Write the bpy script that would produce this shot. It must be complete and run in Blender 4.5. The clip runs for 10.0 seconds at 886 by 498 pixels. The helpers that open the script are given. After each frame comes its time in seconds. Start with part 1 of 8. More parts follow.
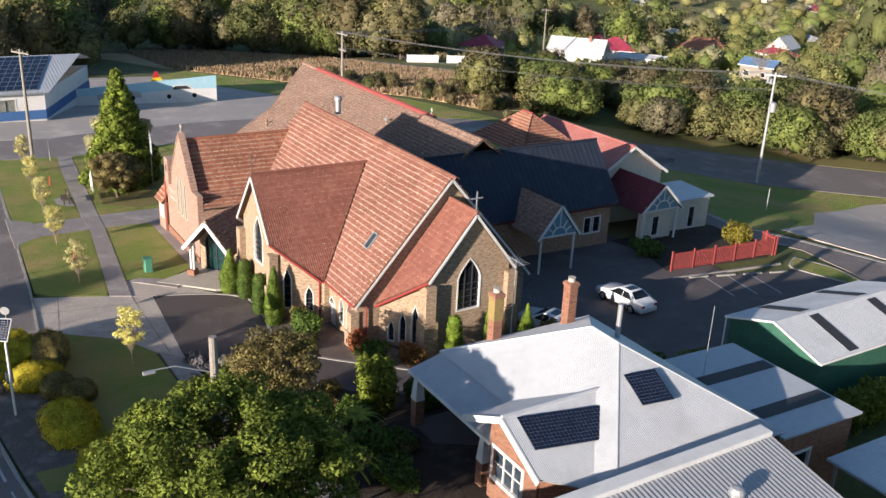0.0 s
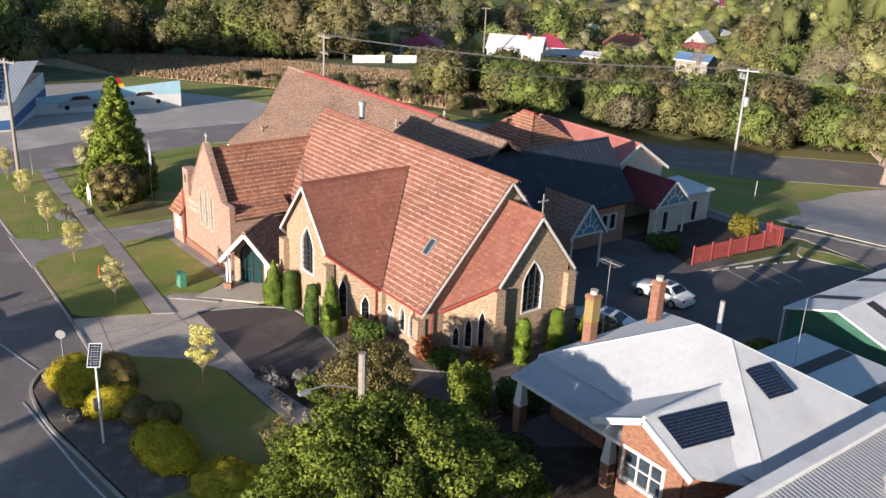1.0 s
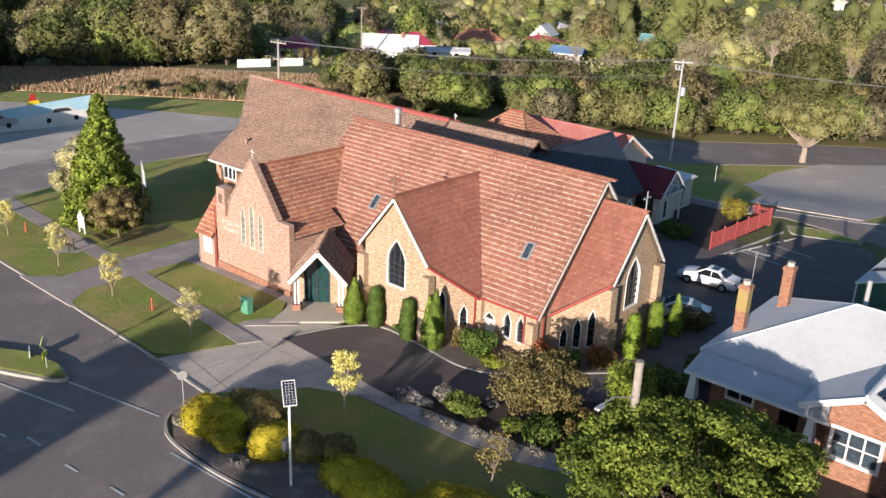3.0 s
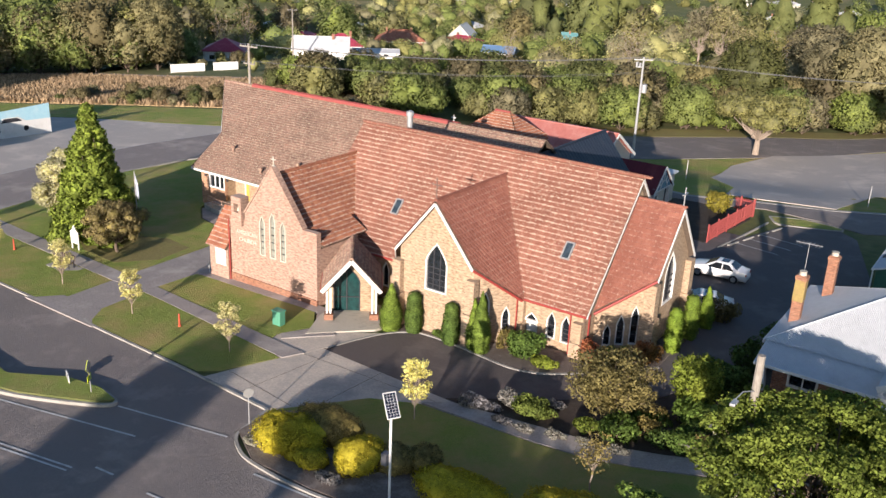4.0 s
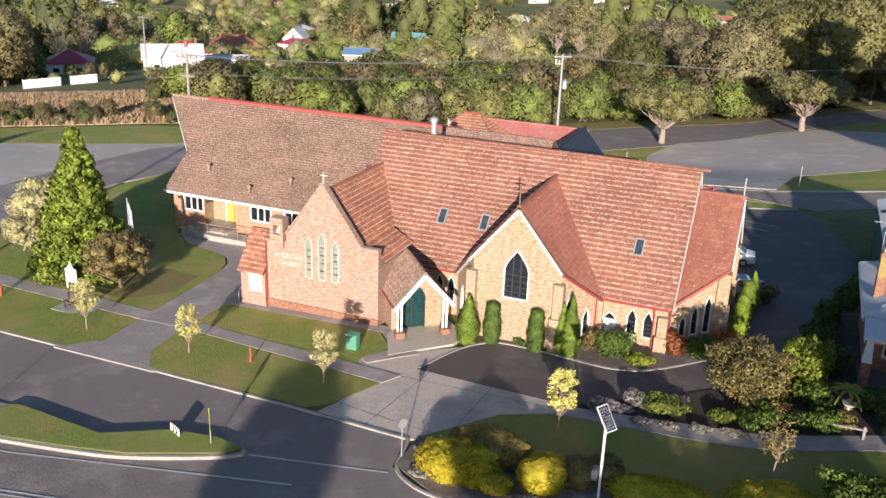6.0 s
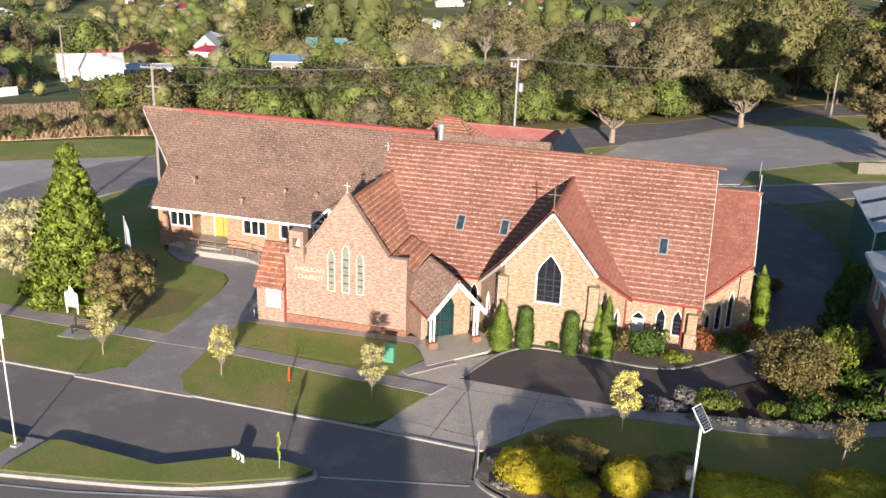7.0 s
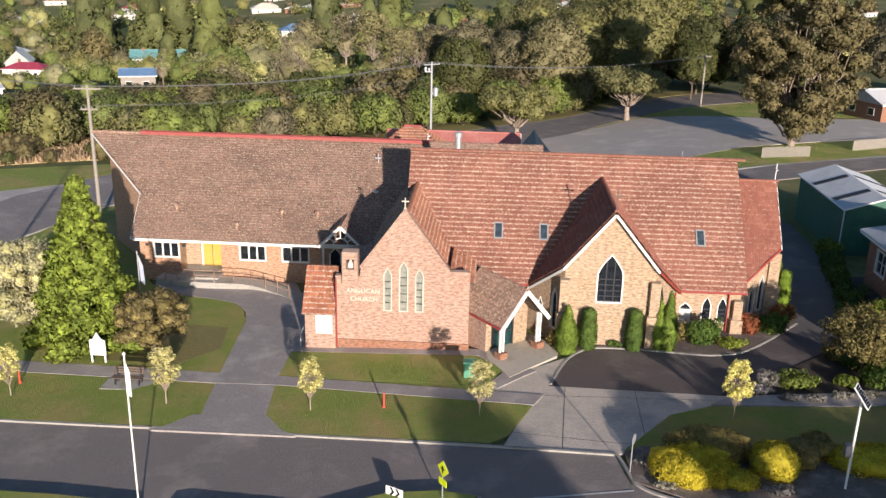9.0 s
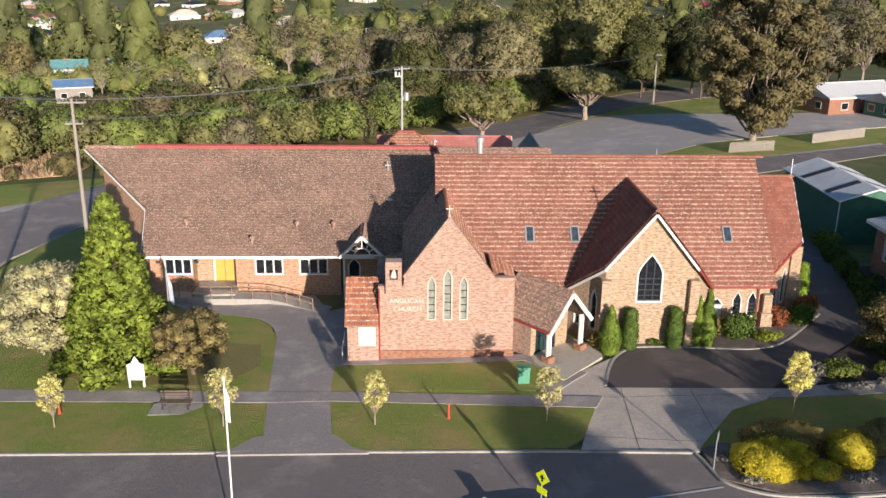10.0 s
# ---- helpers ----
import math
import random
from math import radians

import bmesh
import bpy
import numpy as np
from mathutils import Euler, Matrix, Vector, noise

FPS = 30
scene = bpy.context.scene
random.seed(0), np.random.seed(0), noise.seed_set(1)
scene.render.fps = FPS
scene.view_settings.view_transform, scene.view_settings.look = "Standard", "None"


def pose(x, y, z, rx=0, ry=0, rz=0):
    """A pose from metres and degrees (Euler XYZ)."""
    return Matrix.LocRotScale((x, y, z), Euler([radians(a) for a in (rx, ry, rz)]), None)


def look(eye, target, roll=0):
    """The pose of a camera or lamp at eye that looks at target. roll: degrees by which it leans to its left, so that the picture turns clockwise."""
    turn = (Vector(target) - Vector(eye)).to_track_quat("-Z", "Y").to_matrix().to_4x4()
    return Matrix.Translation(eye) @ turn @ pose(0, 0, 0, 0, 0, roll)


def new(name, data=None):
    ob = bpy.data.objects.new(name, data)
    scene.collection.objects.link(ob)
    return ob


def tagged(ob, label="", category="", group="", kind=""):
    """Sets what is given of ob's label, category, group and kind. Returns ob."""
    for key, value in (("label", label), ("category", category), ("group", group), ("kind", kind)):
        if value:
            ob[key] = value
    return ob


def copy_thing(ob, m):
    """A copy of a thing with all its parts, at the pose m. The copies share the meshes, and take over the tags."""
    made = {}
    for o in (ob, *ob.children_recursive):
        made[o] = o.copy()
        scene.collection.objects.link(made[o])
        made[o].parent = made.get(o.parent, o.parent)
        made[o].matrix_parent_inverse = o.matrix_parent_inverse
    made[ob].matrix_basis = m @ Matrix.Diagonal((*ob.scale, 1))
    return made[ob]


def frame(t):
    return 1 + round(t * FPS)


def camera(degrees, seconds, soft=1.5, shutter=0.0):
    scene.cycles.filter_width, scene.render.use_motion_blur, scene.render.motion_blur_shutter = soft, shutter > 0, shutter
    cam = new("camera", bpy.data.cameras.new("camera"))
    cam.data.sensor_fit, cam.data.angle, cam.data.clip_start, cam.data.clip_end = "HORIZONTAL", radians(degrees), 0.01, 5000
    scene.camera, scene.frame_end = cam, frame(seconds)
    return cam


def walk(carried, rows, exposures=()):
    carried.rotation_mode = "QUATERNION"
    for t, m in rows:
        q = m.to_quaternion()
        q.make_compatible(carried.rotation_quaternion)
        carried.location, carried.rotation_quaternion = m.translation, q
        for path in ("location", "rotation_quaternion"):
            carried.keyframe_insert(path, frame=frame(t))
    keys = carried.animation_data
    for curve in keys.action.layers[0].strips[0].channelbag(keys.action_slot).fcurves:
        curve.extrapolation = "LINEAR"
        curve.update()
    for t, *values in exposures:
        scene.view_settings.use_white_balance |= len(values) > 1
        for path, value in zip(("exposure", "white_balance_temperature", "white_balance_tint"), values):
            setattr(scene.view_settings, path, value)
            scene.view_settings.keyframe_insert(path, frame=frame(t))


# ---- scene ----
cam = camera(52.3, 10.0)
PATH = [
    (0, (54.496, -19.428, 26.534), (52.911, -18.438, 25.821), 2.7),
    (0.5, (51.935, -23.46, 26.593), (50.412, -22.377, 25.88), 2.8),
    (1, (49.14, -26.995, 26.507), (47.665, -25.846, 25.798), 2.7),
    (1.5, (46.344, -30.333, 26.393), (44.933, -29.105, 25.685), 2.7),
    (2, (43.327, -33.229, 26.223), (41.956, -31.954, 25.521), 2.6),
    (2.5, (40.227, -36.203, 26.222), (38.927, -34.855, 25.521), 2.5),
    (4, (30.214, -43.822, 25.862), (29.159, -42.269, 25.173), 2.5),
    (4.5, (26.478, -45.725, 25.721), (25.493, -44.126, 25.033), 2.4),
    (5, (22.782, -47.611, 25.553), (21.897, -45.952, 24.87), 2.4),
    (5.5, (18.956, -49.175, 25.413), (18.155, -47.472, 24.735), 2.3),
    (6, (15.11, -50.472, 25.301), (14.413, -48.722, 24.629), 2.2),
    (7.5, (3.713, -53.086, 24.96), (3.304, -51.24, 24.307), 1.9),
    (8, (-0.15, -53.624, 24.925), (-0.458, -51.758, 24.274), 1.8),
    (8.5, (-3.988, -53.944, 24.892), (-4.188, -52.061, 24.248), 1.6),
    (9, (-7.679, -54.098, 24.86), (-7.783, -52.206, 24.221), 1.3),
    (9.5, (-11.488, -53.898, 24.818), (-11.501, -52.001, 24.184), 1.1),
    (10, (-15.229, -53.66, 24.845), (-15.16, -51.763, 24.214), 0.7),
]
walk(cam, [(t, look(eye, target, roll)) for t, eye, target, roll in PATH], ((0.0, 0.84), (2.5, 0.83), (5.0, 0.88), (8.0, 0.77), (10.0, 0.65)))

# ---- world, sun, exposure ----
SUN_DIR = Vector((-0.2963, 0.9313, -0.2117)).normalized()      # the way the light travels
world = bpy.data.worlds.new("sky")
scene.world = world
world.use_nodes = True
wn = world.node_tree.nodes
sky = wn.new("ShaderNodeTexSky")
sky.sky_type = 'NISHITA'
sky.sun_disc = False
sky.sun_elevation = math.asin(-SUN_DIR.z)
sky.sun_rotation = math.atan2(-SUN_DIR.x, -SUN_DIR.y)
sky.altitude = 50
sky.ozone_density = 3.5
wn["Background"].inputs["Strength"].default_value = 0.088
world.node_tree.links.new(sky.outputs["Color"], wn["Background"].inputs["Color"])
sun = new("sun", bpy.data.lights.new("sun", 'SUN'))
sun.data.energy = 5.0
sun.data.angle = radians(0.6)
sun.data.color = (1.0, 0.868, 0.77)
sun.matrix_world = look(Vector((0, 0, 60)), Vector((0, 0, 60)) + SUN_DIR)

# ---- helpers of this scene ----
IDENT = Matrix.Identity(4)
PLACED = {}


def smooth(a, b, v):
    q = min(1, max(0, (v - a) / (b - a)))
    return q * q * (3 - 2 * q)


def G(x, y):
    """Height of the ground."""
    xc, yc = min(60, max(-70, x)), max(-60, y)
    z = 0.4 + 0.022 * xc - 0.025 * min(yc, 100) - (0.05 + 0.025 * smooth(-30, -120, x)) * (min(max(yc, 100), 320) - 100)
    z += 0.075 * (max(-200, min(x, -70)) + 70)
    z += 1.0 * smooth(15, 22, x) * smooth(17, 9, y) * smooth(-30, -12, y)
    z -= 2.2 * smooth(48, 72, y) * smooth(30, 0, x) * smooth(-75, -30, x)
    z += 30.0 * smooth(450, 1150, math.hypot(x, y))
    return z


class MB:
    """Collects vertices and faces of one mesh."""

    def __init__(self):
        self.v, self.f, self.n = [], [], None

    def add(self, vs, fs):
        n = len(self.v)
        self.v += [tuple(p) for p in vs]
        self.f += [tuple(i + n for i in q) for q in fs]
        return self

    def box(self, x0, y0, z0, x1, y1, z1, m=None):
        vs = [Vector((x, y, z)) for z in (z0, z1) for y in (y0, y1) for x in (x0, x1)]
        if m is not None:
            vs = [m @ p for p in vs]
        return self.add(vs, [(0, 2, 3, 1), (4, 5, 7, 6), (0, 1, 5, 4), (1, 3, 7, 5), (3, 2, 6, 7), (2, 0, 4, 6)])

    def beam(self, a, b, w, h, up=(0, 0, 1)):
        """A straight beam of w by h from a to b, its top faces along the line a-b."""
        a, b = Vector(a), Vector(b)
        d = (b - a).normalized()
        s = d.cross(Vector(up))
        s = s.normalized() if s.length > 1e-6 else Vector((1, 0, 0))
        u = s.cross(d)
        vs = [p + s * i * w / 2 + u * j * h / 2 for p in (a, b) for j in (-1, 1) for i in (-1, 1)]
        return self.add(vs, [(0, 2, 3, 1), (4, 5, 7, 6), (0, 1, 5, 4), (1, 3, 7, 5), (3, 2, 6, 7), (2, 0, 4, 6)])

    def tube(self, a, b, r0, r1=None, n=8, cap=True):
        a, b = Vector(a), Vector(b)
        r1 = r0 if r1 is None else r1
        d = (b - a).normalized()
        s = d.cross(Vector((0, 0, 1)))
        s = s.normalized() if s.length > 1e-4 else Vector((1, 0, 0))
        u = s.cross(d)
        vs = []
        for p, r in ((a, r0), (b, r1)):
            for i in range(n):
                q = 2 * math.pi * i / n
                vs.append(p + (s * math.cos(q) + u * math.sin(q)) * r)
        fs = [(i, (i + 1) % n, n + (i + 1) % n, n + i) for i in range(n)]
        if cap:
            fs += [tuple(range(n))[::-1], tuple(range(n, 2 * n))]
        return self.add(vs, fs)

    def prism(self, pts, off):
        """A flat polygon pushed along off, closed."""
        pts = [Vector(p) for p in pts]
        off = Vector(off)
        n = len(pts)
        fs = [tuple(range(n)), tuple(range(n, 2 * n))[::-1]]
        fs += [(i, n + i, n + (i + 1) % n, (i + 1) % n) for i in range(n)]
        return self.add(pts + [p + off for p in pts], fs)

    def lathe(self, prof, n=12, at=(0, 0, 0)):
        at = Vector(at)
        vs = [at + Vector((r * math.cos(2 * math.pi * i / n), r * math.sin(2 * math.pi * i / n), z)) for r, z in prof for i in range(n)]
        fs = [(k * n + i, k * n + (i + 1) % n, (k + 1) * n + (i + 1) % n, (k + 1) * n + i) for k in range(len(prof) - 1) for i in range(n)]
        fs += [tuple(range(n))[::-1], tuple(range((len(prof) - 1) * n, len(prof) * n))]
        return self.add(vs, fs)

    def mesh(self, name, material):
        me = bpy.data.meshes.new(name)
        me.from_pydata(self.v, [], self.f)
        me.materials.append(material)
        me.update()
        if self.n is not None:
            me.shade_smooth()
            me.normals_split_custom_set_from_vertices(self.n)
        return me


def thing(name, at, label, category, group="", kind=""):
    """An Empty at the base of a thing with parts."""
    ob = new(name)
    ob.empty_display_size = 0.2
    ob.location = at
    PLACED[ob] = Matrix.Translation(at)
    return tagged(ob, label, category, group, kind)


def part(name, mb, material, parent=None, label="", fix=True, soft=0.0, round_shade=False):
    """Links a mesh in world coordinates as one object under a thing or a part."""
    me = mb.mesh(name, material) if isinstance(mb, MB) else mb
    if fix and isinstance(mb, MB):
        bm = bmesh.new()
        bm.from_mesh(me)
        bmesh.ops.recalc_face_normals(bm, faces=bm.faces)
        if soft:
            es = [e for e in bm.edges if len(e.link_faces) == 2 and e.calc_face_angle(0) > 0.5]
            bmesh.ops.bevel(bm, geom=es, offset=soft, segments=2, profile=0.5, affect='EDGES', clamp_overlap=True)
        bm.to_mesh(me)
        bm.free()
    if round_shade:
        me.shade_smooth()
    ob = new(name, me)
    PLACED[ob] = IDENT
    if parent is not None:
        ob.parent = parent
        ob.matrix_parent_inverse = PLACED[parent].inverted()
    if label:
        tagged(ob, label)
    return ob


def single(name, mb, material, label, category, group="", kind="", **kw):
    return tagged(part(name, mb, material, None, **kw), label, category, group, kind)


# ---- materials ----
def nodes_of(name):
    m = bpy.data.materials.new(name)
    m.use_nodes = True
    nt = m.node_tree
    return m, nt, nt.nodes["Principled BSDF"]


def link(nt, a, b):
    nt.links.new(a, b)


def noise_fac(nt, scale, lo, hi, detail=4.0, coord=None, rough=0.6):
    n = nt.nodes.new("ShaderNodeTexNoise")
    n.inputs["Scale"].default_value = scale
    n.inputs["Detail"].default_value = detail
    n.inputs["Roughness"].default_value = rough
    if coord is not None:
        link(nt, coord, n.inputs["Vector"])
    r = nt.nodes.new("ShaderNodeMapRange")
    r.inputs["From Min"].default_value = lo
    r.inputs["From Max"].default_value = hi
    link(nt, n.outputs["Fac"], r.inputs["Value"])
    return r.outputs["Result"]


def mix(nt, fac, a, b, mode='MIX'):
    m = nt.nodes.new("ShaderNodeMix")
    m.data_type = 'RGBA'
    m.blend_type = mode
    for sock, val in ((m.inputs[0], fac), (m.inputs[6], a), (m.inputs[7], b)):
        if isinstance(val, (int, float)):
            sock.default_value = val
        elif isinstance(val, tuple):
            sock.default_value = (*val, 1.0)
        else:
            link(nt, val, sock)
    return m.outputs[2]


def bump(nt, bsdf, height, strength, dist):
    b = nt.nodes.new("ShaderNodeBump")
    b.inputs["Strength"].default_value = strength
    b.inputs["Distance"].default_value = dist
    link(nt, height, b.inputs["Height"])
    link(nt, b.outputs["Normal"], bsdf.inputs["Normal"])


def surf(name, c1, c2, c3=None, fine=6.0, coarse=0.5, rough=0.85, metal=0.0, bumpy=0.3, dist=0.02, rnd="", spread=0.25, spec=0.3, stain=(0.5, 0.72)):
    """A surface with grain between c1 and c2, larger patches of c3, and a random tone a piece."""
    m, nt, b = nodes_of(name)
    co = nt.nodes.new("ShaderNodeTexCoord").outputs["Object"]
    f = noise_fac(nt, fine, 0.3, 0.7, 5, co)
    col = mix(nt, f, c1, c2)
    if c3:
        col = mix(nt, noise_fac(nt, coarse, stain[0], stain[1], 5, co, 0.7), col, c3)
    if rnd:
        if rnd == "island":
            val = nt.nodes.new("ShaderNodeNewGeometry").outputs["Random Per Island"]
        else:
            val = nt.nodes.new("ShaderNodeObjectInfo").outputs["Random"]
        r = nt.nodes.new("ShaderNodeMapRange")
        r.inputs["To Min"].default_value, r.inputs["To Max"].default_value = 1 - spread, 1 + spread
        link(nt, val, r.inputs["Value"])
        col = mix(nt, 1.0, col, r.outputs["Result"], 'MULTIPLY')
    link(nt, col, b.inputs["Base Color"])
    b.inputs["Roughness"].default_value = rough
    b.inputs["Metallic"].default_value = metal
    b.inputs["Specular IOR Level"].default_value = spec
    if bumpy:
        bump(nt, b, f, bumpy, dist)
    return m


def brick_mat(name, c1, c2, mortar, stain, bloom):
    m, nt, b = nodes_of(name)
    geo = nt.nodes.new("ShaderNodeNewGeometry")
    cr = nt.nodes.new("ShaderNodeVectorMath")
    cr.operation = 'CROSS_PRODUCT'
    link(nt, geo.outputs["True Normal"], cr.inputs[0])
    cr.inputs[1].default_value = (0, 0, 1)
    dt = nt.nodes.new("ShaderNodeVectorMath")
    dt.operation = 'DOT_PRODUCT'
    link(nt, cr.outputs[0], dt.inputs[0])
    link(nt, geo.outputs["Position"], dt.inputs[1])
    sp = nt.nodes.new("ShaderNodeSeparateXYZ")
    link(nt, geo.outputs["Position"], sp.inputs[0])
    cb = nt.nodes.new("ShaderNodeCombineXYZ")
    link(nt, dt.outputs["Value"], cb.inputs[0])
    link(nt, sp.outputs[2], cb.inputs[1])
    br = nt.nodes.new("ShaderNodeTexBrick")
    link(nt, cb.outputs[0], br.inputs["Vector"])
    br.inputs["Color1"].default_value = (*c1, 1)
    br.inputs["Color2"].default_value = (*c2, 1)
    br.inputs["Mortar"].default_value = (*mortar, 1)
    br.inputs["Scale"].default_value = 1.0
    br.inputs["Mortar Size"].default_value = 0.016
    br.inputs["Mortar Smooth"].default_value = 0.2
    br.inputs["Brick Width"].default_value = 0.26
    br.inputs["Row Height"].default_value = 0.1
    br.inputs["Bias"].default_value = -0.1
    col = mix(nt, noise_fac(nt, 0.45, 0.45, 0.75, 5, geo.outputs["Position"]), br.outputs["Color"], stain)
    sc = nt.nodes.new("ShaderNodeVectorMath")
    sc.operation = 'MULTIPLY'
    link(nt, cb.outputs[0], sc.inputs[0])
    sc.inputs[1].default_value = (3.85, 10.0, 1.0)
    rn = noise_fac(nt, 0.9, 0.3, 0.7, 1, sc.outputs[0])
    col = mix(nt, 0.58, col, mix(nt, rn, tuple(min(0.8, 1.3 * c) for c in c1), tuple(0.55 * c for c in c2)))
    col = mix(nt, noise_fac(nt, 5.0, 0.55, 0.95, 3, cb.outputs[0]), col, tuple(0.6 * c for c in c2))
    col = mix(nt, noise_fac(nt, 0.7, 0.56, 0.78, 8, geo.outputs["Position"], 0.75), col, bloom)
    link(nt, col, b.inputs["Base Color"])
    b.inputs["Roughness"].default_value = 0.9
    bump(nt, b, br.outputs["Fac"], -0.5, 0.012)
    return m


def glass_mat(name, col, rough=0.08):
    m, nt, b = nodes_of(name)
    co = nt.nodes.new("ShaderNodeTexCoord").outputs["Object"]
    link(nt, mix(nt, noise_fac(nt, 3.0, 0.35, 0.7, 3, co), col, tuple(c * 0.5 for c in col)), b.inputs["Base Color"])
    b.inputs["Roughness"].default_value = rough
    b.inputs["Specular IOR Level"].default_value = 0.6
    b.inputs["IOR"].default_value = 1.5
    return m


def leaf_mat(name, c1, c2, spread=0.5, deep=0.55):
    m, nt, b = nodes_of(name)
    co = nt.nodes.new("ShaderNodeTexCoord").outputs["Object"]
    col = mix(nt, noise_fac(nt, 0.5, 0.35, 0.65, 3, co), c1, c2)
    col = mix(nt, noise_fac(nt, 2.2, 0.45, 0.7, 6, co, 0.75), col, tuple(deep * c for c in c2))
    r = nt.nodes.new("ShaderNodeMapRange")
    r.inputs["To Min"].default_value, r.inputs["To Max"].default_value = 1 - spread, 1 + spread
    link(nt, nt.nodes.new("ShaderNodeNewGeometry").outputs["Random Per Island"], r.inputs["Value"])
    col = mix(nt, 1.0, col, r.outputs["Result"], 'MULTIPLY')
    tint = mix(nt, nt.nodes.new("ShaderNodeObjectInfo").outputs["Random"], (0.82, 0.78, 0.9), (1.15, 1.1, 0.9))
    col = mix(nt, 1.0, col, tint, 'MULTIPLY')
    link(nt, col, b.inputs["Base Color"])
    b.inputs["Roughness"].default_value = 0.75
    b.inputs["Specular IOR Level"].default_value = 0.15
    tr = nt.nodes.new("ShaderNodeBsdfTranslucent")
    link(nt, col, tr.inputs["Color"])
    mx = nt.nodes.new("ShaderNodeMixShader")
    mx.inputs[0].default_value = 0.33
    link(nt, b.outputs[0], mx.inputs[1])
    link(nt, tr.outputs[0], mx.inputs[2])
    link(nt, mx.outputs[0], nt.nodes["Material Output"].inputs["Surface"])
    return m


def tile_mat(name, c1, c2, lichen, amount, rnd="island", spread=0.22):
    """Fired clay: a tone of its own for each tile, fine grain, pale lichen flecks and dark grime."""
    m, nt, b = nodes_of(name)
    pos = nt.nodes.new("ShaderNodeNewGeometry")
    co = pos.outputs["Position"]
    val = pos.outputs["Random Per Island"] if rnd == "island" else nt.nodes.new("ShaderNodeObjectInfo").outputs["Random"]
    col = mix(nt, val, c1, c2)
    col = mix(nt, noise_fac(nt, 0.35, 0.4, 0.75, 5, co, 0.65), col, tuple(c * 0.72 for c in c2))
    col = mix(nt, noise_fac(nt, 7.0, amount, amount + 0.12, 4, co, 0.75), col, lichen)
    f = noise_fac(nt, 16.0, 0.55, 0.75, 3, co)
    col = mix(nt, f, col, tuple(c * 0.45 for c in c2))
    link(nt, col, b.inputs["Base Color"])
    b.inputs["Roughness"].default_value = 0.88
    b.inputs["Specular IOR Level"].default_value = 0.25
    bump(nt, b, f, 0.35, 0.01)
    return m


M_TILE = tile_mat("terracotta_tile", (0.315, 0.141, 0.099), (0.244, 0.099, 0.070), (0.470, 0.376, 0.291), 0.56)
M_TILE_B = tile_mat("red_tile", (0.338, 0.141, 0.099), (0.263, 0.102, 0.073), (0.423, 0.301, 0.226), 0.6)
M_TILE_A = tile_mat("orange_tile", (0.46, 0.19, 0.105), (0.28, 0.105, 0.065), (0.42, 0.34, 0.22), 0.57)
M_TILE_OLD = tile_mat("old_tile", (0.38, 0.215, 0.16), (0.25, 0.15, 0.118), (0.52, 0.41, 0.29), 0.5)
M_TILE_RAND = tile_mat("terracotta_piece", (0.338, 0.141, 0.099), (0.263, 0.102, 0.073), (0.423, 0.301, 0.226), 0.6, "object")
M_EDGE = tile_mat("lichened_tile_edge", (0.42, 0.25, 0.19), (0.30, 0.14, 0.10), (0.56, 0.47, 0.37), 0.47)
M_EDGE_B = tile_mat("worn_tile_edge", (0.35, 0.16, 0.115), (0.26, 0.10, 0.075), (0.46, 0.33, 0.26), 0.54)
M_EDGE_OLD = tile_mat("old_tile_edge", (0.30, 0.2, 0.155), (0.2, 0.13, 0.105), (0.42, 0.35, 0.27), 0.5)
EDGE_OF = {"terracotta_tile": M_EDGE, "red_tile": M_EDGE_B, "terracotta_piece": M_EDGE_B, "orange_tile": M_EDGE, "old_tile": M_EDGE_OLD}
M_RIDGE = surf("red_ridge_metal", (0.34, 0.085, 0.075), (0.28, 0.07, 0.062), None, 5, 1, 0.6, spec=0.3)
M_REDTRIM = surf("red_gutter", (0.33, 0.055, 0.045), (0.27, 0.045, 0.04), None, 5, 1, 0.45)
M_BRICK = brick_mat("cream_brick", (0.440, 0.317, 0.207), (0.255, 0.163, 0.097), (0.440, 0.378, 0.299), (0.370, 0.251, 0.154), (0.458, 0.352, 0.246))
M_BRICK_A = brick_mat("pink_brick", (0.422, 0.282, 0.215), (0.273, 0.156, 0.114), (0.414, 0.327, 0.268), (0.348, 0.188, 0.134), (0.463, 0.344, 0.275))
M_BRICK_H = brick_mat("tan_brick", (0.47, 0.27, 0.165), (0.29, 0.15, 0.09), (0.46, 0.37, 0.28), (0.38, 0.2, 0.12), (0.46, 0.3, 0.2))
M_BRICK_R = brick_mat("red_brick", (0.317, 0.141, 0.081), (0.194, 0.075, 0.044), (0.352, 0.282, 0.220), (0.264, 0.123, 0.075), (0.317, 0.176, 0.114))
M_WHITE = surf("white_paint", (0.76, 0.75, 0.722), (0.703, 0.694, 0.665), (0.627, 0.608, 0.57), 8, 0.8, 0.55, bumpy=0.1)
M_CREAM = surf("cream_render", (0.66, 0.62, 0.52), (0.6, 0.56, 0.47), (0.5, 0.46, 0.38), 6, 0.8, 0.8)
M_STONE = surf("pale_stone", (0.55, 0.5, 0.42), (0.46, 0.42, 0.35), (0.36, 0.33, 0.28), 10, 1, 0.85)
M_GLASS = glass_mat("leadlight_glass", (0.018, 0.022, 0.028), 0.12)
M_GLASS_P = glass_mat("grey_leadlight", (0.30, 0.31, 0.27), 0.3)
M_SKYGLASS = glass_mat("roof_window_glass", (0.05, 0.07, 0.09), 0.1)
